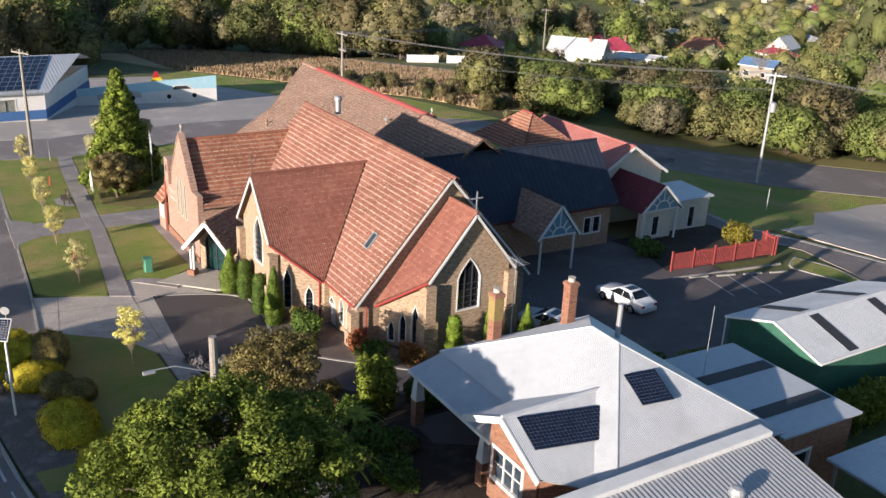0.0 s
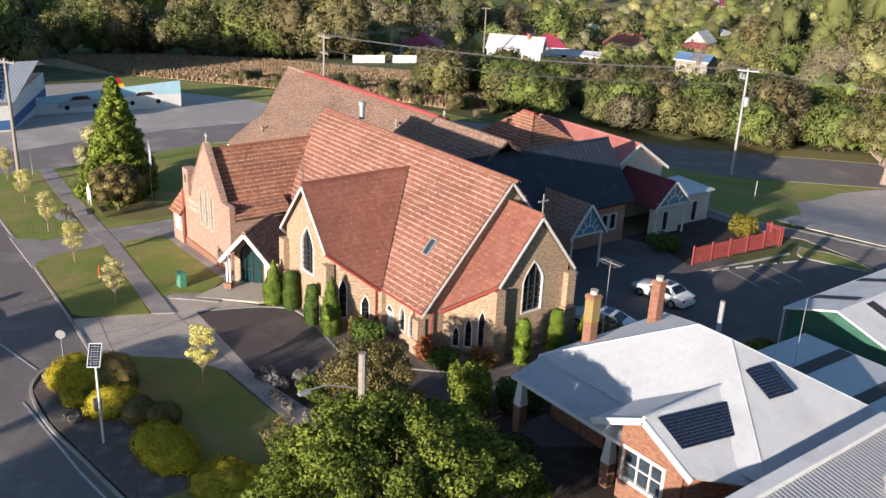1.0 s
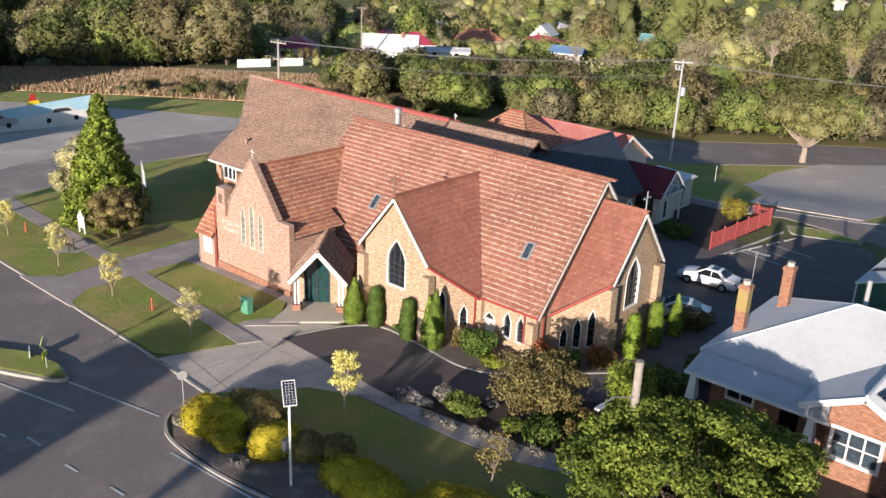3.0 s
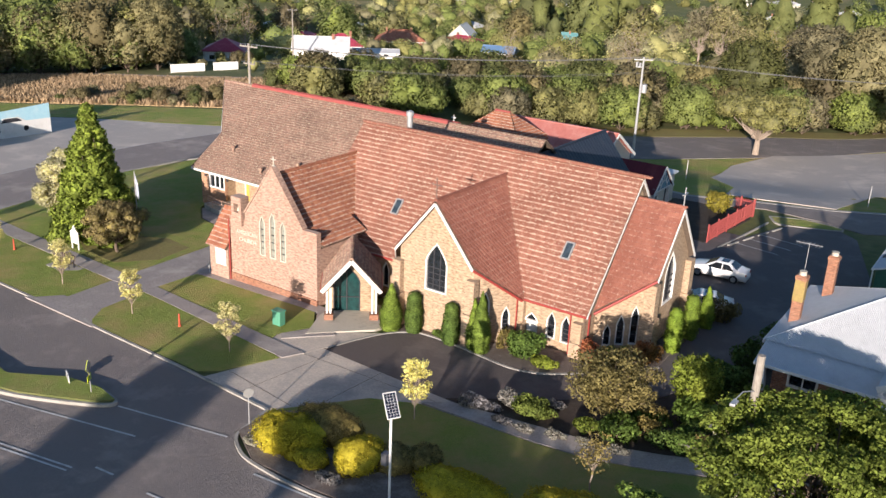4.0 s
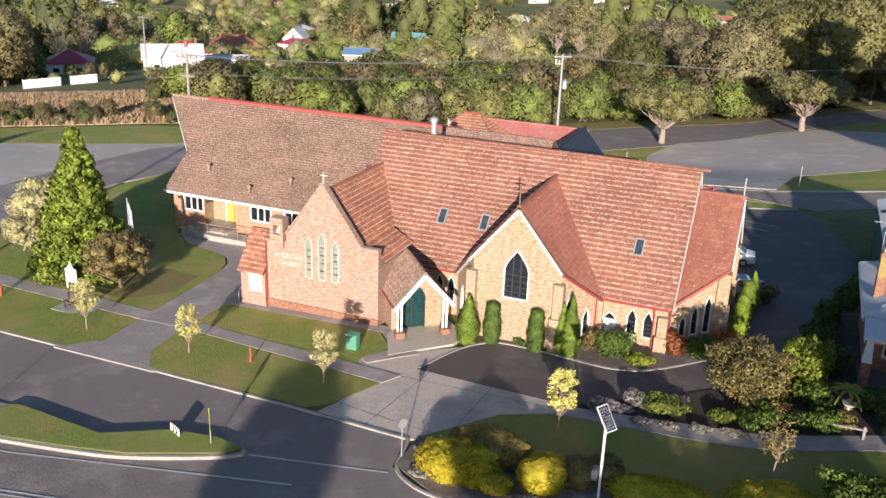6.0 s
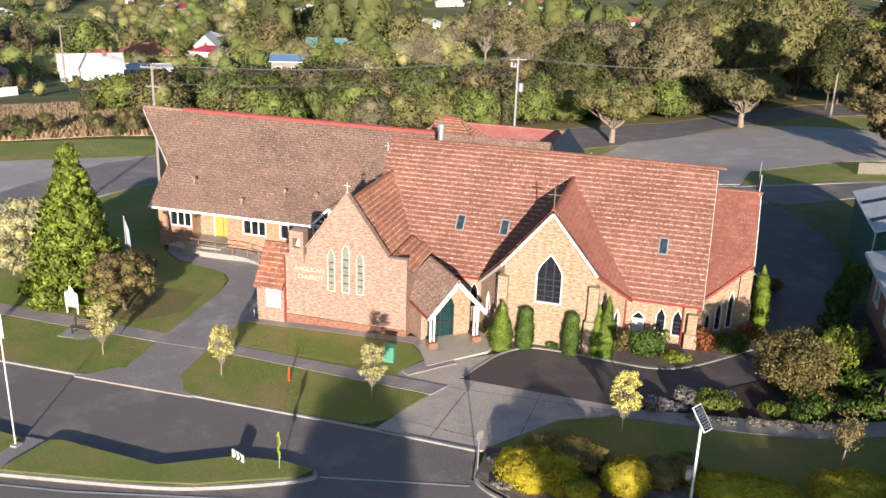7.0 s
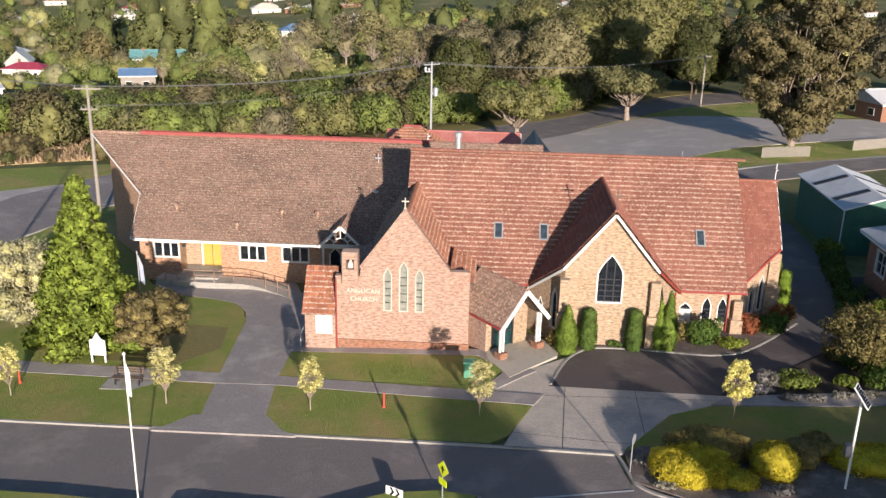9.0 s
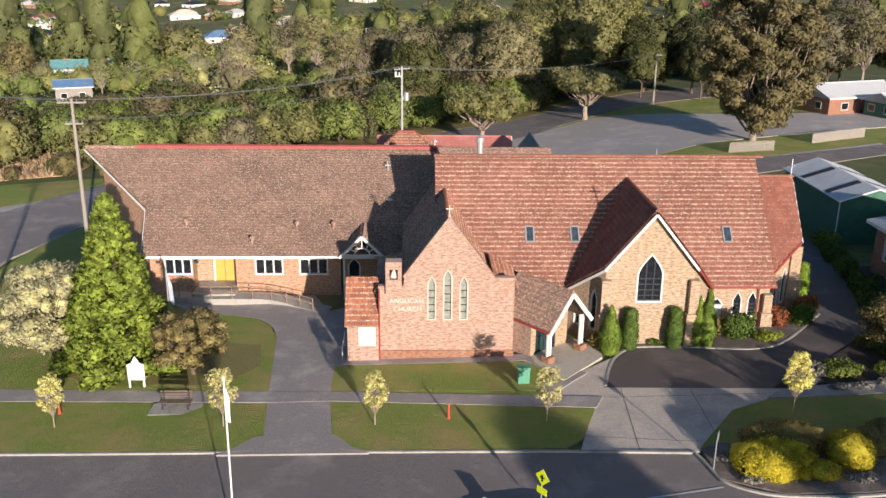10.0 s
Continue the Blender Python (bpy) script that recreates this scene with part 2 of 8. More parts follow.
# the teal reflection in the entrance doors is put into the glass colour
M_TEAL = glass_mat("teal_reflection_glass", (0.014, 0.055, 0.055), 0.05)
M_LEAD = surf("lead", (0.03, 0.03, 0.035), (0.05, 0.05, 0.055), None, 20, 2, 0.6)
M_NAVY = surf("navy_roof", (0.02, 0.028, 0.045), (0.028, 0.036, 0.055), (0.045, 0.05, 0.065), 4, 0.8, 0.5)
M_REDROOF = surf("red_metal_roof", (0.42, 0.16, 0.135), (0.37, 0.13, 0.11), (0.46, 0.22, 0.19), 3, 0.6, 0.5)
M_MAROON = surf("maroon_metal_roof", (0.12, 0.018, 0.028), (0.1, 0.015, 0.022), (0.15, 0.035, 0.04), 3, 0.6, 0.5)
M_BLUE = surf("blue_lattice", (0.16, 0.30, 0.38), (0.13, 0.26, 0.33), None, 6, 1, 0.6)
M_ZINC = surf("white_corrugated", (0.577, 0.595, 0.614), (0.521, 0.539, 0.558), (0.446, 0.465, 0.484), 3, 0.35, 0.42, metal=0.25, bumpy=0.05)
M_GREEN = surf("green_steel", (0.05, 0.15, 0.10), (0.04, 0.12, 0.085), (0.07, 0.17, 0.12), 4, 0.8, 0.5, bumpy=0.05)
M_ASPH = surf("asphalt", (0.271, 0.237, 0.222), (0.164, 0.143, 0.136), (0.353, 0.307, 0.279), 30, 0.25, 0.9, bumpy=0.8, dist=0.025)
M_ASPH_MID = surf("faded_asphalt", (0.336, 0.294, 0.277), (0.204, 0.177, 0.170), (0.439, 0.381, 0.347), 30, 0.25, 0.9, bumpy=0.8, dist=0.025)
M_LOT = surf("car_park_asphalt", (0.149, 0.131, 0.126), (0.106, 0.094, 0.092), (0.194, 0.169, 0.160), 30, 0.3, 0.9, bumpy=0.4, dist=0.01)
M_ASPH_OLD = surf("worn_asphalt", (0.502, 0.446, 0.401), (0.376, 0.342, 0.314), (0.627, 0.552, 0.483), 18, 0.2, 0.9, bumpy=0.4, dist=0.01)
M_DRIVE = surf("dark_asphalt", (0.135, 0.112, 0.106), (0.0832, 0.0704, 0.0672), (0.172, 0.145, 0.135), 30, 0.3, 0.9, bumpy=0.4, dist=0.01)
M_CONC = surf("concrete", (0.646, 0.562, 0.473), (0.436, 0.383, 0.326), (0.36, 0.327, 0.294), 8, 0.35, 0.85, stain=(0.45, 0.7))
M_PATH = surf("bitumen_path", (0.383, 0.341, 0.319), (0.252, 0.227, 0.212), (0.477, 0.428, 0.392), 10, 0.4, 0.9)
M_KERB = surf("kerb_concrete", (0.405, 0.378, 0.338), (0.311, 0.297, 0.27), (0.216, 0.209, 0.189), 6, 0.6, 0.85)
M_GRASS = surf("lawn", (0.338, 0.414, 0.089), (0.201, 0.260, 0.054), (0.456, 0.361, 0.141), 16, 0.2, 0.9, bumpy=1.0, dist=0.09, stain=(0.43, 0.66))
M_SOIL = surf("dark_soil", (0.06, 0.046, 0.036), (0.04, 0.03, 0.025), (0.09, 0.075, 0.06), 12, 0.8, 0.95, bumpy=0.8, dist=0.03)
M_BARE = surf("bare_lawn", (0.27, 0.225, 0.09), (0.19, 0.165, 0.06), (0.24, 0.24, 0.07), 5, 0.5, 0.95, bumpy=0.6, dist=0.03)
M_GROUND = surf("rough_grass", (0.135, 0.15, 0.05), (0.09, 0.105, 0.038), (0.26, 0.21, 0.105), 1.5, 0.05, 0.95, bumpy=0.6, dist=0.05)
M_STRAW = leaf_mat("straw_blades", (0.55, 0.42, 0.26), (0.40, 0.30, 0.17), 0.35)
M_DRY = surf("dry_grass", (0.5148, 0.3666, 0.2028), (0.3744, 0.2652, 0.1404), (0.234, 0.1872, 0.0936), 2.0, 0.12, 0.95, bumpy=0.6, dist=0.05)
M_MULCH = surf("mulch", (0.195, 0.158, 0.135), (0.112, 0.09, 0.078), (0.3, 0.262, 0.24), 12, 0.8, 0.95, bumpy=0.8, dist=0.03)
M_LINE = surf("road_marking", (0.62, 0.62, 0.6), (0.5, 0.5, 0.48), (0.3, 0.3, 0.3), 9, 1.5, 0.7)
M_BARK = surf("bark", (0.16, 0.12, 0.09), (0.10, 0.075, 0.058), None, 5, 1, 0.95, bumpy=0.8, dist=0.03)
M_PALEBARK = surf("pale_bark", (0.36, 0.29, 0.23), (0.25, 0.2, 0.16), None, 4, 1, 0.9, bumpy=0.5)
M_WOODPOLE = surf("weathered_pole", (0.33, 0.3, 0.26), (0.25, 0.22, 0.19), None, 5, 1, 0.9)
M_GALV = surf("galvanised_steel", (0.5, 0.5, 0.5), (0.43, 0.43, 0.44), None, 5, 1, 0.45, metal=0.5, bumpy=0)
M_BLACK = surf("black_rubber", (0.02, 0.02, 0.02), (0.015, 0.015, 0.015), None, 9, 1, 0.7)
M_SOLAR = glass_mat("solar_cell", (0.012, 0.018, 0.04), 0.15)
M_L_DARK = leaf_mat("dark_leaves", (0.158, 0.244, 0.0551), (0.101, 0.173, 0.0413), 0.5)
M_L_CONIF = leaf_mat("conifer_needles", (0.297, 0.381, 0.067), (0.185, 0.252, 0.049), 0.6)
M_L_CYP = leaf_mat("cypress_needles", (0.26, 0.37, 0.06), (0.18, 0.28, 0.045), 0.4)
M_L_EUC = leaf_mat("gum_leaves", (0.1848, 0.2065, 0.0762), (0.1305, 0.1522, 0.0609))
M_L_LIME = leaf_mat("bright_leaves", (0.2828, 0.3372, 0.0543), (0.1958, 0.261, 0.0435))
M_L_GOLD = leaf_mat("gold_leaves", (0.675, 0.594, 0.061), (0.472, 0.419, 0.038), 0.3)
M_L_GOLDGREEN = leaf_mat("golden_green_leaves", (0.34, 0.30, 0.06), (0.24, 0.22, 0.045), 0.4)
M_L_YEL = leaf_mat("autumn_leaves", (0.84, 0.82, 0.37), (0.76, 0.73, 0.27), 0.2)
M_L_PALE = leaf_mat("pale_leaves", (0.708, 0.696, 0.380), (0.544, 0.544, 0.291), 0.35)
M_L_BROWN = leaf_mat("bronze_leaves", (0.33, 0.275, 0.10), (0.22, 0.19, 0.075), 0.4)
M_L_OLIVE = leaf_mat("olive_bronze_leaves", (0.27, 0.235, 0.10), (0.18, 0.165, 0.075), 0.45)
M_L_WEEP = leaf_mat("weeping_leaves", (0.36, 0.31, 0.13), (0.25, 0.215, 0.09), 0.45)
M_L_BROAD = leaf_mat("broad_leaves", (0.237, 0.301, 0.061), (0.147, 0.202, 0.0421), 0.5, 0.6)
M_MOSS = surf("chimney_moss", (0.34, 0.26, 0.09), (0.26, 0.19, 0.08), (0.3, 0.16, 0.09), 9, 2.5, 0.95, bumpy=0.6)
M_L_RED = leaf_mat("red_shrub_leaves", (0.4785, 0.1522, 0.087), (0.261, 0.174, 0.0653), 0.4)
M_L_GREY = leaf_mat("silver_leaves", (0.42, 0.42, 0.38), (0.28, 0.28, 0.25), 0.4)
M_F_OLIVE = leaf_mat("olive_scrub_leaves", (0.293, 0.288, 0.121), (0.199, 0.208, 0.092), 0.3, 0.82)
M_F_GREEN = leaf_mat("green_scrub_leaves", (0.271, 0.328, 0.098), (0.185, 0.239, 0.072), 0.3, 0.82)
M_F_GREY = leaf_mat("grey_scrub_leaves", (0.295, 0.275, 0.162), (0.214, 0.205, 0.117), 0.3, 0.82)
M_F_DARK = leaf_mat("dark_scrub_leaves", (0.168, 0.189, 0.075), (0.112, 0.134, 0.054), 0.3, 0.82)
M_F_LIGHT = leaf_mat("pale_olive_scrub_leaves", (0.479, 0.473, 0.239), (0.347, 0.355, 0.176), 0.3, 0.82)
# dark green gum leaves, darkened further to stand for shade within the woods
M_F_GUM = leaf_mat("dark_shaded_gum_leaves", (0.138, 0.150, 0.063), (0.093, 0.106, 0.047), 0.35, 0.8)
M_F_BRONZE = leaf_mat("bronze_scrub_leaves", (0.233, 0.205, 0.111), (0.164, 0.149, 0.078), 0.3, 0.82)

# ---- ground ----
def drape(name, pts, material, dz, label, category, cell=3.0, kind="structure"):
    """A flat patch of ground that follows its slope."""
    skirt = M_GROUND if material is M_GRASS else None
    bm = bmesh.new()
    bm.faces.new([bm.verts.new((x, y, 0)) for x, y in pts])
    bmesh.ops.triangulate(bm, faces=bm.faces)
    xs, ys = [p[0] for p in pts], [p[1] for p in pts]
    for lo, hi, no in ((min(xs), max(xs), (1, 0, 0)), (min(ys), max(ys), (0, 1, 0))):
        k = math.ceil(lo / cell) * cell
        while k < hi:
            bmesh.ops.bisect_plane(bm, geom=bm.verts[:] + bm.edges[:] + bm.faces[:], plane_co=Vector(no) * k, plane_no=no)
            k += cell
    for v in bm.verts:
        v.co.z = G(v.co.x, v.co.y) + dz
    rim = bmesh.ops.extrude_edge_only(bm, edges=[e for e in bm.edges if e.is_boundary])
    for v in [q for q in rim["geom"] if isinstance(q, bmesh.types.BMVert)]:
        v.co.z -= dz + 0.12
    bmesh.ops.recalc_face_normals(bm, faces=bm.faces)
    bm.normal_update()
    if sum(f.normal.z for f in bm.faces) < 0:
        bmesh.ops.reverse_faces(bm, faces=bm.faces)
    me = bpy.data.meshes.new(name)
    bm.to_mesh(me)
    bm.free()
    me.materials.append(material)
    if skirt:
        me.materials.append(skirt)
        for p in me.polygons:
            p.material_index = 1 if abs(p.normal.z) < 0.3 else 0
    return tagged(new(name, me), label, category, kind=kind)


def curve_pts(pts, n=6):
    """A smooth line through points (Catmull-Rom)."""
    out = []
    p = [Vector(q) for q in pts]
    p = [p[0] * 2 - p[1]] + p + [p[-1] * 2 - p[-2]]
    for i in range(1, len(p) - 2):
        for k in range(n):
            t = k / n
            out.append(0.5 * (2 * p[i] + (p[i + 1] - p[i - 1]) * t + (2 * p[i - 1] - 5 * p[i] + 4 * p[i + 1] - p[i + 2]) * t * t + (3 * p[i] - p[i - 1] - 3 * p[i + 1] + p[i + 2]) * t ** 3))
    out.append(p[-2])
    return [tuple(q) for q in out]


def kerb(pts, label, w=0.16, h=0.122, name="kerb"):
    mb = MB()
    ring = []
    for i, p in enumerate(pts):
        a, b = Vector(pts[max(0, i - 1)]), Vector(pts[min(len(pts) - 1, i + 1)])
        d = (b - a).normalized()
        s = Vector((-d.y, d.x)) * w / 2
        z = G(*p)
        q = Vector(p)
        ring += [(q.x - s.x, q.y - s.y, z - 0.1), (q.x - s.x, q.y - s.y, z + h), (q.x + s.x, q.y + s.y, z + h), (q.x + s.x, q.y + s.y, z - 0.1)]
    n = len(pts)
    fs = [(i * 4 + k, i * 4 + (k + 1) % 4, i * 4 + 4 + (k + 1) % 4, i * 4 + 4 + k) for i in range(n - 1) for k in range(4)]
    fs += [(0, 1, 2, 3), (4 * n - 4, 4 * n - 3, 4 * n - 2, 4 * n - 1)]
    mb.add(ring, fs)
    return single(name, mb, M_KERB, label, "kerb", kind="structure")


steps = [-2600, -1800, -1200, -800, -550, -400, -300, -220, -160, -120] + list(range(-96, 100, 4)) + [120, 160, 220, 300, 400, 550, 800, 1200, 1800, 2600]
gm = MB()
gm.v = [(x, y, G(x, y) - 0.04) for y in steps for x in steps]
k = len(steps)
gm.f = [(j * k + i, j * k + i + 1, j * k + k + i + 1, j * k + k + i) for j in range(k - 1) for i in range(k - 1)]
single("ground", gm, M_GROUND, "rough green grass ground sloping gently to the back", "ground", kind="structure", fix=False)

# the streets in front: service lane, median, main road
drape("road", [(-70, -32), (-70, -12.2), (-47, -12.1), (-36, -12.5), (-23, -12.9), (-6, -13.5), (-1.0, -14.0), (-0.6, -16.6), (2.0, -18.2), (6.0, -18.3), (11, -17.7), (40, -14.0), (70, -10), (70, -32)], M_ASPH, 0.02, "dark grey asphalt street with white markings", "road")
drape("road", [(-62, -32), (-48, -32), (-46.5, -12.3), (-46, -4), (-48, 4), (-50.5, 14), (-50.4, 21.5), (-49.4, 25), (-47.5, 32.5), (-42, 41), (-33, 50), (-23.5, 61.5), (-30, 70), (-48, 57), (-55.5, 44), (-59, 37), (-60.3, 25), (-60, 14), (-58, 2.5), (-55.5, -5), (-56, -12)], M_ASPH_MID, 0.03, "grey asphalt side street bending round the hall", "road")
drape("road", [(-56.5, -14), (-55.5, -5), (-58, 2.5), (-60, 14), (-60.3, 25), (-59, 37), (-55.7, 43), (-60, 40), (-70, 34), (-76, 33), (-83, 31), (-91, 28), (-112, 20), (-112, -14)], M_ASPH_OLD, 0.035, "pale worn asphalt forecourt beside the street", "forecourt")
drape("road", [(-34, 50), (-23.5, 61.5), (-8, 78), (3, 90), (10, 98), (25, 111), (60, 134), (60, 152), (15, 121), (2, 108), (-12, 95), (-20, 87), (-35, 75), (-49, 57.5)], M_ASPH, 0.03, "grey asphalt back road under the trees", "road")
drape("road", [(2.5, 50.6), (1.5, 57), (-3.5, 64), (-4.5, 75), (-2, 86), (8, 95), (17, 102), (29, 98.5), (45, 97), (62, 97), (62, 83), (40, 76.5), (26, 71), (15, 64.5), (13.3, 53)], M_ASPH_OLD, 0.04, "pale gravelled asphalt parking apron behind the church", "parking apron")
drape("road", [(-6, 47.6), (-0.2, 46.9), (5.6, 49.2), (13.3, 51.6), (26, 58.3), (50, 68), (90, 84), (90, 74), (50, 62), (24.8, 50), (17.6, 44.6), (13.5, 46.2), (7.7, 47.2), (2, 45.0), (-5.0, 45.0)], M_ASPH, 0.05, "asphalt lane past the car park", "road")
drape("road", [(14.5, 0.5), (12, 4), (13.5, 12), (6, 17), (3, 22), (8, 31.4), (10.8, 41.5), (13.5, 46), (17.5, 42), (21, 30), (20.5, 22), (18.5, 9), (16.5, 3)], M_LOT, 0.05, "dark asphalt car park behind the church", "car park")
drape("road", [(-3.9, -6.3), (-3.1, -3.6), (-2.3, -1.9), (-0.9, -0.7), (2, -0.75), (4.2, -1.1), (6.5, -1.4), (8.5, -0.9), (10.6, 1.0), (12, 4), (14.5, 0.5), (16, 2.5), (15.3, 1.1), (10.5, -3.3), (6.3, -7.0)], M_DRIVE, 0.055, "dark new asphalt turning loop at the church door", "driveway")
drape("pavement", [(-4.2, -6.6), (-3.9, -6.3), (6.3, -7.0), (5.6, -7.9), (2.4, -9.7), (-0.6, -13.9), (-6.6, -13.5), (-5.6, -10.3)], M_CONC, 0.06, "pale stained concrete driveway apron", "driveway")
drape("pavement", [(-4.0, -6.5), (-3.1, -3.6), (-2.2, -1.8), (-4.4, -3.6), (-7.6, -6.6), (-7.6, -7.4), (-4.3, -7.7)], M_CONC, 0.066, "pale concrete apron before the porch", "pavement")
drape("pavement", [(-6.2, -5.4), (-3.2, -2.1), (-3.0, -0.6), (-5.0, 1.5), (-8.0, 1.0), (-7.6, -2.6)], M_STONE, 0.14, "smooth cream concrete porch floor", "porch floor")
drape("pavement", [(-46, -4.2), (-39.6, -4.7), (-23.6, -5.9), (-20.0, -6.1), (-4.3, -7.6), (-4.9, -8.9), (-19.9, -7.3), (-23.4, -7.3), (-38.9, -6.3), (-46, -5.6)], M_PATH, 0.125, "narrow grey bitumen footpath", "footpath")
drape("pavement", [(5.0, -8.2), (6.3, -7.1), (11, -6.5), (40, -3), (40, -4.6), (12, -8.0)], M_PATH, 0.125, "narrow grey bitumen footpath", "footpath")
drape("pavement", [(-22.9, -12.8), (-19.3, -12.9), (-20.0, -6.2), (-19.6, -2.3), (-17.4, 3), (-18, 9), (-21.2, 7.2), (-22.6, 10.6), (-33.3, 11.0), (-33.4, 9.6), (-31.0, 7.6), (-27.8, 6.7), (-26.0, 6.0), (-24.9, 4.6), (-24.3, 2.4), (-23.6, -6.1)], M_PATH, 0.11, "grey bitumen driveway to the hall", "driveway")
drape("pavement", [(-20.0, -2.4), (-8.1, -2.3), (-6.4, -4.3), (-7.5, -6.4), (-6.9, -6.9), (-5.4, -5.2), (-4.6, -4.4), (-7.6, -1.3), (-20.0, -1.3)], M_PATH, 0.115, "grey bitumen path along the wall", "footpath")
drape("pavement", [(-25.2, -13.05), (-24.5, -12.5), (-23.5, -11.2), (-19.3, -11.2), (-18.4, -12.5), (-17.4, -13.25)], M_PATH, 0.118, "bitumen crossover at the kerb", "driveway")
# lawns
drape("verge", [(-46.2, -11.9), (-36.3, -12.3), (-24.2, -12.6), (-23.2, -11.4), (-19.2, -11.4), (-18.4, -12.7), (-7.3, -13.2), (-6.4, -12.4), (-5.1, -9.2), (-7.4, -7.2), (-7.6, -6.5), (-6.7, -4.4), (-8.2, -2.4), (-19.6, -1.6), (-24, 3), (-34, 9), (-36, 26), (-34, 46), (-42, 40.5), (-47.3, 32), (-49.2, 25), (-50.2, 14), (-47.8, 4), (-45.8, -4), (-46.2, -11.6)], M_GRASS, 0.1, "mown green street verge under the footpaths", "verge")
drape("verge", [(-22, 46), (-6, 47.7), (-0.2, 47), (2.4, 48.2), (1.4, 57), (-3.6, 64), (-4.6, 75), (-2.1, 86.2), (8, 95.3), (17, 102.3), (29, 98.8), (60, 98), (60, 133), (25, 110.7), (10, 97.7), (3, 89.7), (-8, 77.7), (-23.3, 61.2)], M_GRASS, 0.02, "green grass verge along the back road", "verge")
drape("verge", [(13.4, 53.2), (15.1, 64.3), (26, 70.7), (40, 76.2), (62, 82.6), (62, 73.5), (50, 68.4), (26, 58.7), (13.6, 52.2)], M_GRASS, 0.03, "rough grass strip between lane and parking apron", "verge")
drape("verge", [(-49, 57.8), (-35, 75.3), (-20, 87.3), (-12, 95.3), (2, 108.3), (15, 121.3), (40, 140), (36, 144), (12, 126), (-3, 112), (-17, 98.5), (-25, 92), (-40, 80), (-55, 64)], M_BARE, 0.025, "dry grass verge before the scrub", "verge")
drape("flower_bed", [(-1.0, 32.5), (3, 33.0), (6.8, 31.6), (7.7, 42.4), (5.5, 44.4), (2, 44.9), (-1.0, 44.9)], M_SOIL, 0.06, "dark soil yard beside the cream rooms", "garden bed")
drape("verge", [(-112, 20.3), (-91, 28.3), (-83, 31.3), (-76, 33.3), (-70, 34.3), (-60, 40.3), (-55.6, 43.6), (-49, 57.3), (-60, 53), (-76, 47), (-98, 38.5), (-120, 29)], M_GRASS, 0.03, "green grass verge below the dry bank", "verge")
drape("courtyard", [(-6, 14), (8, 14.5), (4, 20), (4, 24), (8.4, 31.4), (10, 36), (4, 36.4), (-3, 33)], M_LOT, 0.045, "dark bitumen courtyard behind the church", "courtyard")
drape("lawn", [(-46, -11.9), (-36.3, -12.3), (-24.2, -12.6), (-23.3, -11.6), (-23.5, -7.4), (-38.9, -6.4), (-46, -5.7)], M_GRASS, 0.115, "mown green lawn strip with dry patches", "lawn")
drape("lawn", [(-45.7, -4.1), (-39.6, -4.6), (-23.7, -5.8), (-24.4, 2.4), (-25.0, 4.5), (-26.1, 5.9), (-27.8, 6.6), (-31, 7.4), (-33.5, 9.5), (-36.2, 13), (-42.5, 21), (-38, 27), (-35.5, 46), (-42, 40), (-47, 32), (-49, 25), (-50, 14), (-47.6, 4)], M_GRASS, 0.12, "mown green lawn before the hall", "lawn")
drape("lawn", [(-19.9, -7.4), (-5.0, -9.0), (-6.3, -12.4), (-7.3, -13.3), (-18.2, -12.9), (-19.3, -11.9)], M_GRASS, 0.115, "mown green lawn strip with dry patches", "lawn")
drape("lawn", [(-20.0, -2.5), (-8.2, -2.4), (-6.6, -4.3), (-7.6, -6.6), (-20.0, -6.0)], M_GRASS, 0.12, "mown green lawn below the gable wall", "lawn")
drape("lawn", [(-0.5, -13.6), (2.5, -9.6), (5.0, -8.4), (12, -8.1), (40, -4.8), (40, -13.7), (11, -17.3), (3.5, -14.5)], M_GRASS, 0.115, "shaded green lawn behind the golden shrubs", "lawn")
drape("flower_bed", [(-0.5, -13.8), (-0.45, -16.5), (2.1, -18.0), (6.0, -18.1), (11, -17.5), (20, -16.3), (14, -14.2), (4, -13.8), (0.5, -13.1)], M_MULCH, 0.13, "mulched garden bed with grey stones", "garden bed")
drape("flower_bed", [(-2.2, -1.5), (-0.8, -0.4), (2, -0.45), (4.2, -0.8), (6.5, -1.1), (8.4, -0.6), (10.4, 1.2), (13.5, 4.5), (13.4, 12), (12.2, 12), (12.2, 6.4), (9.4, 4), (9.4, 2.85), (4.9, 2.85), (2.85, 0), (-2.85, 0), (-3, -0.4)], M_MULCH, 0.09, "narrow mulched bed along the church wall", "garden bed")
drape("flower_bed", [(5.8, -6.9), (8, -5.2), (10.9, -3.0), (15.5, 1.0), (17.5, 8), (19, 14), (26, 14), (34, 14), (40, 0), (40, -3), (12, -6.6)], M_SOIL, 0.10, "dark leafy garden around the brick house", "garden bed")
drape("lawn", [(-7.8, -18.5), (-9.5, -18.15), (-12.0, -18.5), (-15.0, -20.3), (-20.8, -19.7), (-21.4, -19.9), (-21.8, -22.9), (-16, -22.0), (-12.5, -21.2), (-8.4, -19.3)], M_GRASS, 0.30, "mown green raised median strip between the lanes", "lawn")
drape("lawn", [(-22.9, -20.1), (-27, -19.6), (-60, -18), (-60, -23), (-23.2, -23.0)], M_GRASS, 0.30, "mown green raised median strip between the lanes", "lawn")
drape("pavement", [(-21.5, -19.7), (-22.9, -19.7), (-23.3, -23.3), (-21.9, -23.1)], M_PATH, 0.10, "grey path crossing the median", "footpath")
BANK_LOW = ((-165, -130, -119, -98, -74, -58), (16, 25, 31, 40.5, 50, 58))
